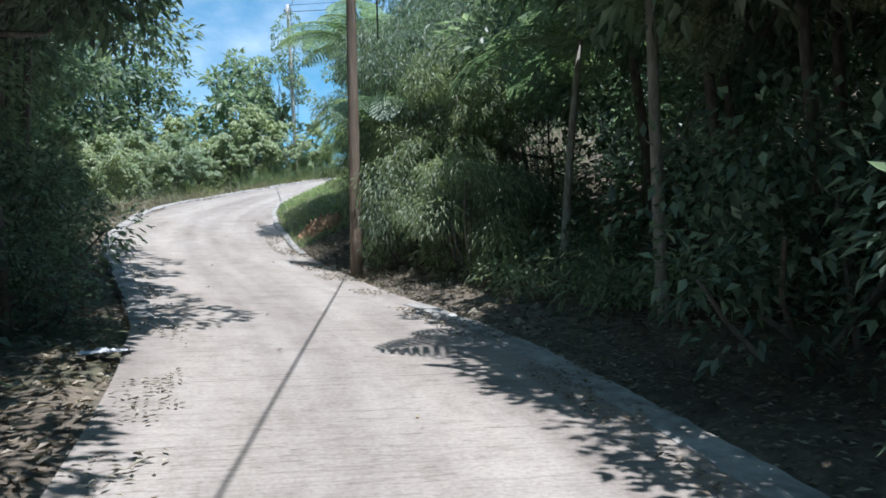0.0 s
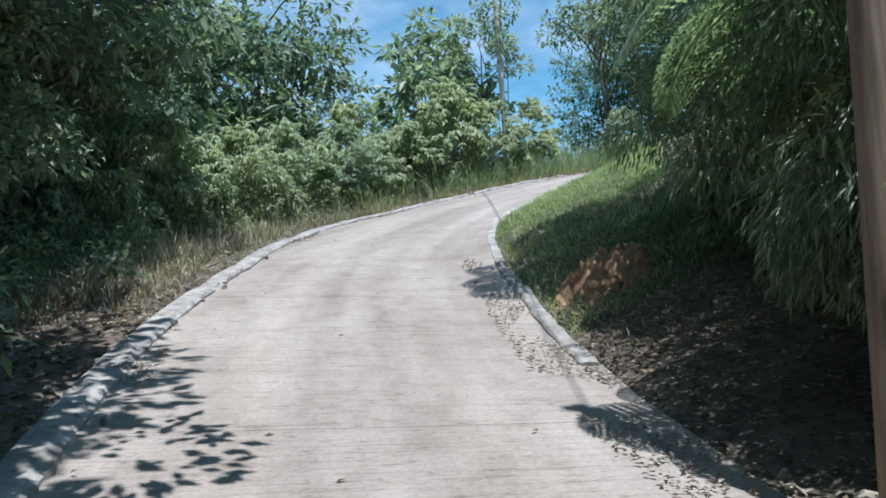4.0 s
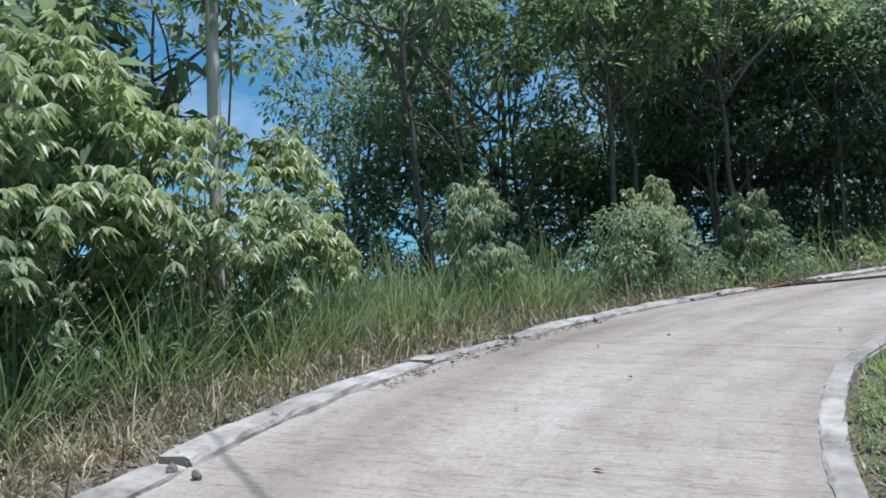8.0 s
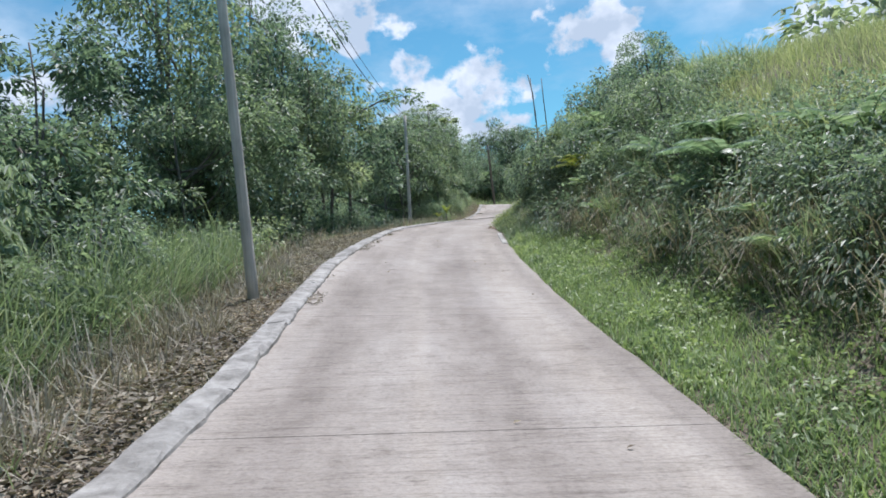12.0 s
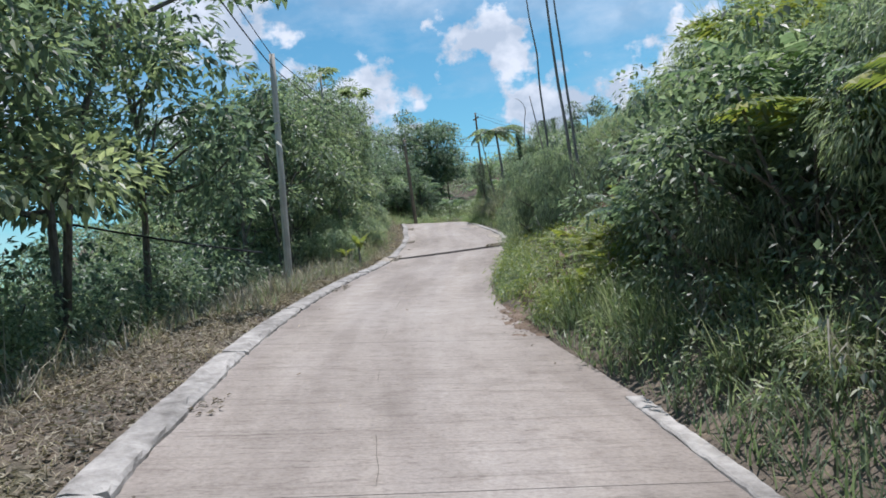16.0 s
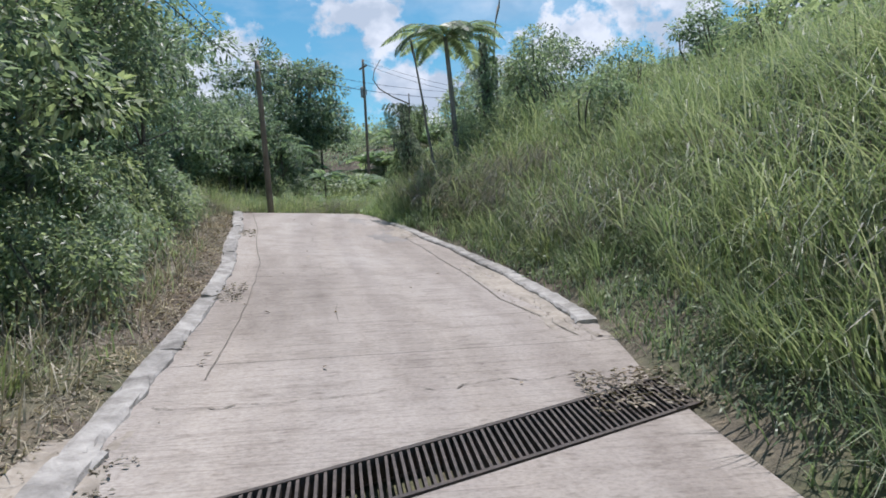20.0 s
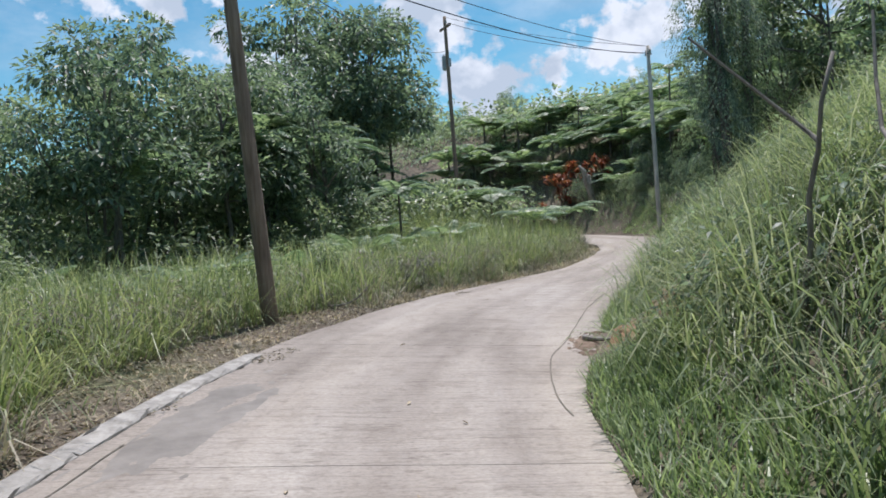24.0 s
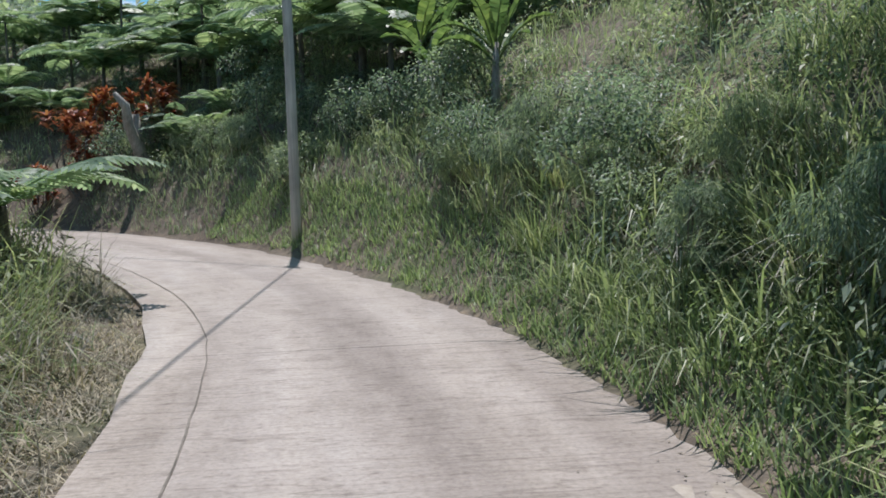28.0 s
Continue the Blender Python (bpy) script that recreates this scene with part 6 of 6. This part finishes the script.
for x, y, b, k, kz in ((41.7, 21.5, B_BAM[0], 0.8, 1.0), (42.3, 20.8, B_MID[0], 0.85, 1.1), (39.3, 21.95, B_BAM[1], 0.8, 1.1), (40.9, 21.6, B_BAM[0], 0.75, 0.95)):
    place(b, (x, y, gz(x, y)), x * 3, k, kz)
place(vine_column("dead trunk wrapped in dark creepers on the bank", 2.2, 0.7, 7000, L_DARK, 0.07, 0.04), (62.4, 15.3, gz(62.4, 15.3)), 0, 1.0)
place(vine_column("dead stem wrapped in green creepers", 2.6, 0.25, 900, L_MID), (60.9, 13.7, gz(60.9, 13.7)), 0, 1.0)
place(B_DARK[0], (60.1, 12.4, gz(60.1, 12.4)), 0, 1.0)
for x, y, k in ((76.6, 2.7, 0.8), (75.0, 2.4, 0.9), (77.6, 1.2, 0.8)):
    place(T_DARK[1], (x, y, gz(x, y)), x, k)
CURTAIN = vine_column("dark creeper-covered trunk beside the lane", 6.2, 1.05, 15000, L_DARK, 0.06, 0.032)
for s, lat, k in ((117.2, 2.6, 1.0), (116.6, 2.9, 1.0), (117.8, 3.2, 1.0)):
    place(CURTAIN, spot(s, lat), s * 2, k)
RED1 = ti_plant("clump of red-leaved ti shrubs", 2.2)
RED2 = ti_plant("red-leaved shrub with orange tips", 1.9)
place(RED1, (97.2, -3.0, gz(97.2, -3.0)), 0.3, 1.0)
place(RED2, (95.9, -4.5, gz(95.9, -4.5)), 0.9, 0.85)
place(RED2, (98.6, -2.4, gz(98.6, -2.4)), 1.3, 0.7)
place(RED1, (97.9, -4.0, gz(97.9, -4.0)), 2.2, 0.85)
for x, y, k in ((83.4, -2.3, 0.66), (85.0, -2.8, 0.62), (86.4, -4.2, 0.7)):
    place(banana("banana plant with torn green leaves", 2.7), (x, y, gz(x, y)), x, k)
place(banana("young plant with upright yellow-green leaves on the shoulder", 0.85, 7, L_YFERN, 0.2), spot(82.0, -2.05), 0.5, 1.0)
place(banana("low plant with broad yellow-green leaves on the shoulder", 0.55, 6, L_YFERN, 0.2), spot(82.2, -2.5), 1.5, 1.0)
place(TFERN_LOW[1], spot(126.6, -2.6), 0.4, 0.95)
place(TFERN_LOW[1], spot(124.8, -3.4), 1.4, 0.9)
for x, y, k in ((82.5, 11.0, 0.6), (97.0, 6.4, 1.25), (88.5, 12.0, 1.0), (91.5, 10.4, 1.1)):
    place(TFERN[0], (x, y, gz(x, y)), x, k)
sprinkle(B_MID, 103, 124, 2.5, 6.5, 8, -1, (0.45, 0.75), 191)
sprinkle(G_WIDE, 103, 126, 1.2, 5.0, 30, -1, (0.6, 0.9), 192)
sprinkle(B_MID[1:], 112, 118.5, 0.35, 0.9, 7, 1, (0.3, 0.5), 193)
sprinkle(B_BAM, 118, 127, 0.9, 1.8, 6, 1, (0.35, 0.5), 194)

# -- ground cover --
turf("short bright green verge grass beside the lane", strip(95000, 35, 62, 0.02, 1.8, 1, 5), 0.14, 0.010, L_LAWN, (0.6, 2.0), 0.45, k=2)
turf("dry straw among the grass inside the bend", strip(16000, 16, 30, 0.02, 2.2, 1, 16), 0.14, 0.009, L_DRY, (1.0, 2.8), 0.9, k=2)
turf("short green grass on the inside of the bend", strip(36000, 17, 34, 0.02, 2.8, 1, 6), 0.16, 0.012, L_LAWN, (0.6, 2.4), 0.8, k=2)
turf("green weeds at the foot of the bank", strip(60000, 60, 140, 0.05, 2.2, 1, 8), 0.26, 0.013, L_GRASS, k=2)
turf("dry straw grass on the outer shoulder", strip(52000, 18, 64, 0.05, 2.6, -1, 9, bare=False), 0.22, 0.0065, L_DRY, (1.4, 3.6), 1.1, k=2)
turf("dry straw grass on the outer shoulder", strip(46000, 64, 124, 0.05, 2.2, -1, 10, bare=False), 0.22, 0.0065, L_DRY, (1.4, 3.6), 1.1, k=2)
turf("green grass among the dry shoulder", patchy(strip(24000, 18, 124, 0.3, 3.5, -1, 11), 0.6, 0.05), 0.26, 0.012, L_GRASS, k=2)
litter("dead leaves on shaded soil beside the lane", strip(20000, -10, 24, 0.0, 4.5, -1, 12), 0.09)
litter("dead leaves on shaded soil beside the lane", strip(30000, -10, 20, 0.0, 4.0, 1, 13), 0.07)
litter("dead leaves along the shoulder", strip(20000, 24, 110, 0.0, 2.2, -1, 14), 0.07)


# ---- earth, rubble, debris ----
def lumps(c, size, n, r, seed, mat, name, label, cat, normal=(0, 0, 1)):
    """A heap of crumbled earth: a bumpy mound with loose clods on it."""
    g = tagged(new(name), label, cat)
    k = 40
    u = np.linspace(-1, 1, k)
    X, Y = np.meshgrid(u, u, indexing="ij")
    d = np.clip(1 - np.hypot(X, Y), 0, 1)
    base = np.array([[gz(c[0] + x * size[0], c[1] + y * size[1]) for y in u] for x in u])
    bumps = np.array([[noise.fractal(Vector((x * 3 + seed, y * 3, 1)), 0.7, 2.0, 4) for y in u] for x in u])
    fines = np.array([[noise.noise(Vector((x * 14 + seed, y * 14, 5))) for y in u] for x in u])
    Z = base - 0.03 + size[2] * d ** 0.7 * (1 + 0.5 * bumps) + 0.16 * bumps * (d > 0) + 0.07 * fines * (d > 0)
    v = np.stack([c[0] + X * size[0], c[1] + Y * size[1], Z], -1).reshape(-1, 3)
    i, j = np.meshgrid(np.arange(k - 1), np.arange(k - 1), indexing="ij")
    a = (i * k + j).ravel()
    part("mound", (v, np.stack([a, a + k, a + k + 1, a + 1], 1)), mat, g, smooth=True)
    clod = boulder(1.0, seed)
    for q in range(n):
        x, y = rng.uniform(-0.8, 0.8, 2)
        ii, jj = int((x + 1) / 2 * (k - 1)), int((y + 1) / 2 * (k - 1))
        o = part("clod", CLODS.setdefault((seed, mat.name), tri_mesh("clod", clod[0], clod[1], M_CLOD if mat is M_RED else mat)), mat, g)
        o.matrix_basis = Matrix.LocRotScale(Vector((c[0] + x * size[0], c[1] + y * size[1], Z[ii, jj] - 0.004)), Euler(rng.uniform(0, 6, 3)), Vector((1, 1, 1)) * float(r * rng.uniform(0.4, 1.3)))
    return g


CLODS = {}


def boulder(r, seed, n=8):
    """A rough stone."""
    v, f = [], []
    for i in range(n + 1):
        for j in range(n):
            a, b = math.pi * i / n, 2 * math.pi * j / n
            d = Vector((math.sin(a) * math.cos(b), math.sin(a) * math.sin(b), math.cos(a)))
            v.append(np.array(d) * r * (1 + 0.45 * noise.noise(d * 1.4 + Vector((seed, 0, 0)))) * np.array([1, 0.8, 0.6]))
    for i in range(n):
        for j in range(n):
            a, b = i * n + j, i * n + (j + 1) % n
            f += [(a, a + n, b + n), (a, b + n, b)]
    return np.array(v), np.array(f)


lumps(spot(106.5, 2.75), (0.95, 0.95, 0.24), 150, 0.05, 3, M_RED, "earth_heap", "heap of crumbled orange clay slid onto the road edge", "soil")
for q, (s, lat) in enumerate(((105.6, 2.4), (106.3, 2.0), (107.3, 3.1))):
    lumps(spot(s, lat), (0.6, 0.55, 0.12), 50, 0.04, 11 + q, M_RED, "earth_heap", "loose orange clay spilt along the road edge", "soil")
p = spot(71.0, 2.45)
lumps(p, (0.8, 0.7, 0.22), 40, 0.045, 5, M_MUD, "earth_heap", "low heap of brown earth washed against the lane", "soil")
p = spot(73.0, 2.7)
lumps(p, (0.7, 0.6, 0.25), 30, 0.05, 6, M_MUD, "earth_heap", "brown earth slumped at the foot of the bank", "soil")
p = spot(18.2, 2.9)
lumps(p, (0.6, 0.6, 0.18), 30, 0.06, 7, M_RED, "earth_heap", "small heap of pale orange soil by the kerb", "soil")


def scar(s0, s1, h0, h1, depth, label):
    """A raw earth face where the bank has slipped."""
    n, m = 34, 22
    v = []
    for i in range(n):
        u = i / (n - 1)
        for j in range(m):
            w = j / (m - 1)
            e = 4 * u * (1 - u)
            s = s0 + (s1 - s0) * u
            o = 1.9 + 2.9 * w
            q = at(s, station_edges(s)[1] + o)
            z = gz(q[0], q[1]) + 0.10 + 0.55 * noise.fractal(Vector((s * 1.1, w * 3.4, 2)), 0.7, 2.0, 5) * e
            rag = 0.55 * noise.noise(Vector((u * 6, w * 6, 9)))
            drop = 0.5 if (w < 0.10 + 0.15 * rag or w > 0.9 + 0.2 * rag or e < 0.3 + 0.3 * rag) else 0.0
            v.append((q[0], q[1], z - drop))
    a = (np.arange(n - 1)[:, None] * m + np.arange(m - 1)[None]).ravel()
    return tagged(part("earth_scar", (v, np.stack([a, a + 1, a + m + 1, a + m], 1)), M_SCAR, None), label, "soil")


sprinkle(G_TALL + G_WIDE, 71, 80, 4.3, 5.2, 26, 1, (0.6, 0.9), 160)
sprinkle(G_WIDE + B_BAM[1:], 71.5, 73.8, 2.2, 4.2, 8, 1, (0.5, 0.8), 161)
sprinkle(B_BAM + B_MID, 77.6, 80, 1.8, 4.2, 5, 1, (0.6, 0.9), 162)
scar(72.6, 78.8, 0, 0, 0, "bare red clay face where the bank has slipped")


def grit(s, lat, ls, lw, mat, label, n, size, seed):
    """Crumbs of washed soil that thin out over the concrete."""
    r = np.random.default_rng(seed)
    q = at_many(s + r.normal(0, ls, n), lat + r.normal(0, lw, n))
    N = np.array([0, 0, 1.0]) + 0.5 * rand_dir(n)
    vf = leaves(q + np.array([0, 0, 0.006]), rand_dir(n, -0.1, 0.25), N, size * r.uniform(0.4, 1.5, n), size * 0.8, 0.3, 0.0)
    return tagged(part("grit", vf, mat), label, "soil", kind="stuff")


def film(s, lat, ls, lw, mat, label, seed, thick=0.022):
    """Washed mud lying on the concrete: thins out and ends where it sinks to the slab."""
    n, m = 40, 24
    v = []
    for i in range(n):
        for j in range(m):
            a, c = i / (n - 1) * 2 - 1, j / (m - 1) * 2 - 1
            fall = 1 - (a * a + c * c) ** 0.5
            k = fall + 0.75 * noise.fractal(Vector((a * 2.6 + seed, c * 2.2, 0)), 0.8, 2.0, 5)
            v.append(at(s + a * ls, lat + c * lw, max(-0.02, min(thick, thick * 1.6 * k - 0.004))))
    a = (np.arange(n - 1)[:, None] * m + np.arange(m - 1)[None]).ravel()
    return tagged(part("mud_film", (v, np.stack([a, a + 1, a + m + 1, a + m], 1)), mat, None, smooth=True), label, "soil", "washed soil on the lane")


for s, lat, ls, lw, mt, n in ((36.4, 1.25, 1.0, 0.4, M_SAND, 250), (70.2, 1.85, 1.4, 0.42, M_MUD, 900), (83.0, -1.4, 1.6, 0.3, M_SAND, 300), (95.6, 1.9, 1.2, 0.5, M_SAND, 250), (106.8, 1.3, 0.8, 0.25, M_MUD, 300), (88.5, 2.05, 2.4, 0.25, M_SAND, 300), (118.6, 1.75, 1.8, 0.4, M_SAND, 300)):
    film(s, lat, ls, lw, mt, "thin film of washed sand on the concrete" if mt is M_SAND else "thin film of brown mud on the concrete", s)
    grit(s, lat, ls * 0.5, lw * 0.5, mt, "crumbs of washed soil on the concrete", n, 0.022, int(s))

for s, lat, ls, lw in ((94.6, 1.45, 1.3, 0.4), (97.2, 0.9, 1.0, 0.25), (103.6, -1.7, 1.6, 0.4)):
    film(s, lat, ls, lw, M_DAMP, "dark damp stain along the edge of the lane", s, 0.007)

def channel_weeds(sc, lean, l0, l1, hw, n, seed):
    """Small green weeds that grow up between the bars."""
    r = np.random.default_rng(seed)
    lat = r.uniform(l0, l1, n)
    q = at_many(sc + lean * lat + r.uniform(-hw, hw, n), lat) + np.array([0, 0, -0.09]) + np.array([0, 0, 1.0]) * r.uniform(0, 0.085, n)[:, None]
    vf = leaves(q, rand_dir(n, 0.0, 0.8), np.array([0, 0, 1.0]) + rand_dir(n) * 0.6, 0.05, 0.022)
    return tagged(part("channel_weeds", vf, L_LAWN), "small green weeds growing between drain bars", "weeds", kind="stuff")


channel_weeds(*GRATE_1, -0.9, 1.2, 0.16, 900, 5)

# leaves and straw caught in the gutter, on the grates and on the lane
def on_road(n, s0, s1, l0, l1, seed, edge=0):
    r = np.random.default_rng(seed)
    s = r.uniform(s0, s1, n)
    lat = r.uniform(l0, l1, n)
    if edge:
        lat = lat + (np.interp(s, SS, lefts) if edge < 0 else np.interp(s, SS, rights))
    return at_many(s, lat)


litter("dead leaves caught along the kerb", patchy(on_road(9000, 9, 112, 0.18, 0.46, 61, -1), 0.6, 0.14), 0.055, lift=0.012)
litter("dead leaves caught along the kerb", patchy(on_road(1100, -6, 14, 0.0, 0.5, 62, -1), 0.9, 0.0), 0.06, lift=0.02)
litter("dead leaves along the foot of the bank", patchy(on_road(6500, -6, 22, -0.6, 0.1, 63, 1), 0.9, -0.05), 0.05, lift=0.022)
litter("dead leaves heaped over the end of the grate", on_road(520, 84.3, 85.1, -0.6, 0.5, 64, 1), 0.055, lift=0.03)
litter("dead leaves heaped at the end of the grate", on_road(300, 36.3, 37.2, -0.4, 0.4, 65, -1), 0.09, lift=0.03)
litter("brown leaves heaped over the shoulder by the grate", np.vstack([strip(5200, 37.6, 43.5, -0.35, 1.6, -1, 168, clear=0.5, bare=False), strip(1500, 43, 50, -0.1, 0.6, -1, 169, clear=0.5, bare=False)]), 0.085, lift=0.03)
litter("single leaves scattered over the lane", on_road(110, 0, 120, -1.3, 1.8, 66), 0.06, lift=0.008)
litter("straw and leaves on the bare shoulder", strip(20000, 54, 84, 0.1, 2.6, -1, 67, bare=False), 0.075)
litter("straw and leaves on the bare shoulder", strip(12000, 38, 54, 0.1, 1.8, -1, 68, bare=False), 0.07)
litter("straw and leaves on the shoulder", strip(4200, 88, 116, 0.05, 1.4, -1, 69, bare=False), 0.07)
meadow("hanging straw at the foot of the bank", strip(560, 58, 124, 0.9, 2.4, 1, 121, clear=1.75), 26, 0.3, 0.7, 0.011, L_DRY, (1.6, 3.2), seed=40)
meadow("dead straw under the cut bank", strip(420, 37, 62, 1.4, 2.5, 1, 122, clear=1.75), 26, 0.3, 0.8, 0.011, L_DRY, (1.4, 3.0), seed=41)
meadow("withered grass by the bend", strip(300, 19, 36, 0.8, 2.4, -1, 123), 30, 0.28, 0.7, 0.011, L_DRY, (0.9, 2.6), seed=42)
turf("grey straw on the inner shoulder of the bend", strip(26000, 110, 132, 0.03, 1.9, -1, 70), 0.16, 0.009, L_DRY, (0.8, 2.6), 1.0, k=2)
turf("green weeds along the lane's edge", strip(26000, 96, 134, 0.02, 0.9, 1, 71), 0.22, 0.014, L_LAWN, k=2)
thicket("broad-leaved weeds on the verge", strip(420, 37, 61, 0.15, 1.7, 1, 72), 40, 0.20, 0.1, 0.05, 0.032, L_LAWN, seed=43)
thicket("broad-leaved weeds by the lane", strip(200, 108, 122, 0.4, 1.6, 1, 73), 46, 0.28, 0.2, 0.05, 0.028, L_LAWN, seed=44)

# stones, sticks, rubbish
STONE = [tri_mesh("stone", *boulder(1.0, q), M_ROCK) for q in (1.0, 5.0, 9.0)]


def stone(pos, r, label="pale limestone lump beside the lane"):
    o = new("stone", STONE[rng.integers(3)])
    o.matrix_basis = Matrix.LocRotScale(Vector(pos), Euler(rng.uniform(0, 6, 3)), Vector((r, r, r)))
    return tagged(o, label, "stone", "loose stones")


for i in range(70):
    s = rng.uniform(7, 14) if i < 34 else rng.uniform(14, 24) if i < 50 else rng.uniform(24, 120)
    q = spot(s, station_edges(s)[1] + rng.uniform(0.1, 1.3) if i < 34 else station_edges(s)[0] - rng.uniform(0.1, 1.2))
    stone(q, rng.uniform(0.03, 0.10))
for i in range(46):
    stone(spot(rng.uniform(38.6, 42.2), -2.1 - rng.uniform(0.1, 1.5)), rng.uniform(0.03, 0.08), "brown clod of dry earth on the shoulder")


CHIP = [tri_mesh("stone", *boulder(1.0, q), M_KERB) for q in (3.0, 7.0)]
for i in range(90):
    s = rng.uniform(12, 44)
    o = new("stone", CHIP[i % 2])
    r = rng.uniform(0.015, 0.055)
    o.matrix_basis = Matrix.LocRotScale(Vector(at(s, station_edges(s)[0] + rng.normal(0.12, 0.16), 0.02)), Euler(rng.uniform(0, 6, 3)), Vector((r, r, r)))
    tagged(o, "pale broken chip of kerb concrete", "stone", "loose stones")


def stick(a, b, r, label="dry fallen stick on the ground"):
    return tagged(part("stick", limb(a, b, r, 0.06, 7), M_DEAD), label, "stick", "fallen sticks")


for s, l0, ln, r in ((39.0, -3.0, 1.6, 0.022), (39.6, -3.4, 2.0, 0.018), (40.4, -2.8, 1.2, 0.015), (38.2, -3.2, 1.4, 0.02),  (84.0, -2.4, 0.9, 0.014), (110.0, -3.2, 0.8, 0.012), (20.5, -2.8, 1.3, 0.015), (11.5, 3.2, 1.0, 0.014)):
    a = spot(s, l0) + np.array([0, 0, 0.05])
    w = rng.uniform(0, 6.28)
    stick(a, a + np.array([math.cos(w) * ln, math.sin(w) * ln, rng.uniform(0.05, 0.5)]), r)
for i in range(34):
    s = 37.4 + 6.2 * rng.uniform()
    a = spot(s, station_edges(s)[0] - rng.uniform(-0.2, 1.7)) + np.array([0, 0, 0.04])
    w, ln = rng.uniform(0, 6.28), rng.uniform(0.25, 0.8)
    stick(a, a + np.array([math.cos(w) * ln, math.sin(w) * ln, rng.uniform(0.0, 0.3)]), rng.uniform(0.004, 0.011), "thin dry twig among dead leaves")
stick(at(106.9, 1.22, 0.05), at(106.62, 1.52, 0.08), 0.03, "short weathered log at the road edge")
cane = tagged(part("cane", tube([(67.6, 11.9, 12.7), (67.95, 12.3, 12.82), (68.66, 12.15, 12.83), (69.55, 12.12, 12.75)], [0.012, 0.011, 0.009, 0.004], 6), M_DEAD, None, smooth=True), "long bent dry cane reaching over the road edge", "stick")

# pale leaning stump among the red shrubs
st = tagged(new("tree_stump"), "pale dead leaning stump beside red-leaved shrubs", "stump")
st.location = (95.2, -3.7, gz(95.2, -3.7))
part("stem", tube([(0, 0, -0.3), (0.05, 0.25, 0.5), (-0.1, 0.55, 1.0), (-0.25, 0.7, 1.5), (-0.2, 0.95, 1.8)], [0.19, 0.15, 0.13, 0.11, 0.06], 9), M_PALE, st, smooth=True)
part("branch", tube([(0.25, 0.0, -0.2), (0.3, 0.1, 0.8), (0.25, 0.15, 1.35)], [0.2, 0.16, 0.1], 9), M_PALE, st, smooth=True)


def rag(pos, r, label, seed):
    n = 14
    v, f = [], []
    for i in range(n):
        for j in range(n):
            x, y = (i / (n - 1) - 0.5) * 2, (j / (n - 1) - 0.5) * 2
            z = 0.35 * abs(noise.noise(Vector((x * 2.2, y * 2.2, seed)))) + 0.12 * noise.noise(Vector((x * 6, y * 6, seed)))
            k = 1 - 0.35 * abs(noise.noise(Vector((x, y, seed + 4))))
            v.append(np.array(pos) + np.array([x * k, y * k * 0.7, z * (1 - 0.4 * (x * x + y * y))]) * r)
    a = (np.arange(n - 1)[:, None] * n + np.arange(n - 1)[None]).ravel()
    return tagged(part("plastic_bag", (v, np.stack([a, a + 1, a + n + 1, a + n], 1)), M_PAPER, None, smooth=True), label, "litter", "thrown-away plastic")


rag(spot(33.4, -3.5) + np.array([0, 0, 0.06]), 0.22, "crumpled white plastic bag in dry grass", 1)
rag(spot(80.0, -2.7) + np.array([0, 0, 0.04]), 0.13, "small white plastic scrap on the shoulder", 2)
rag(spot(6.9, -1.35) + np.array([0, 0, 0.04]), 0.2, "torn grey plastic sheet at the lane's edge", 3)
rag(spot(114.5, -3.3) + np.array([0, 0, 0.04]), 0.1, "small white plastic scrap on straw", 4)
rag(spot(121.5, -2.9) + np.array([0, 0, 0.04]), 0.1, "crumpled white plastic scrap on straw", 5)

# creeper round the top of the pole by the bend
vt = np.array([-5.95, 33.3, gz(-5.95, 33.3)])
vp = vt + np.array([0, 0, 6.6]) + rand_dir(520) * np.array([0.75, 0.75, 1.3])
vine = tagged(new("climbing_vine"), "green creeper climbing round a pole top", "vines")
part("stem", tube([vt + np.array([0.16, 0, z]) + np.array([0.05 * math.sin(z * 2), 0.05 * math.cos(z * 2), 0]) for z in np.linspace(0, 7, 12)], np.full(12, 0.014), 5), M_BARK, vine)
part("foliage", leaves(vp, rand_dir(520, -1.0, 0.1), np.array([0, 0, 1.0]) + rand_dir(520) * 0.6, 0.16, 0.07), L_MID, vine)
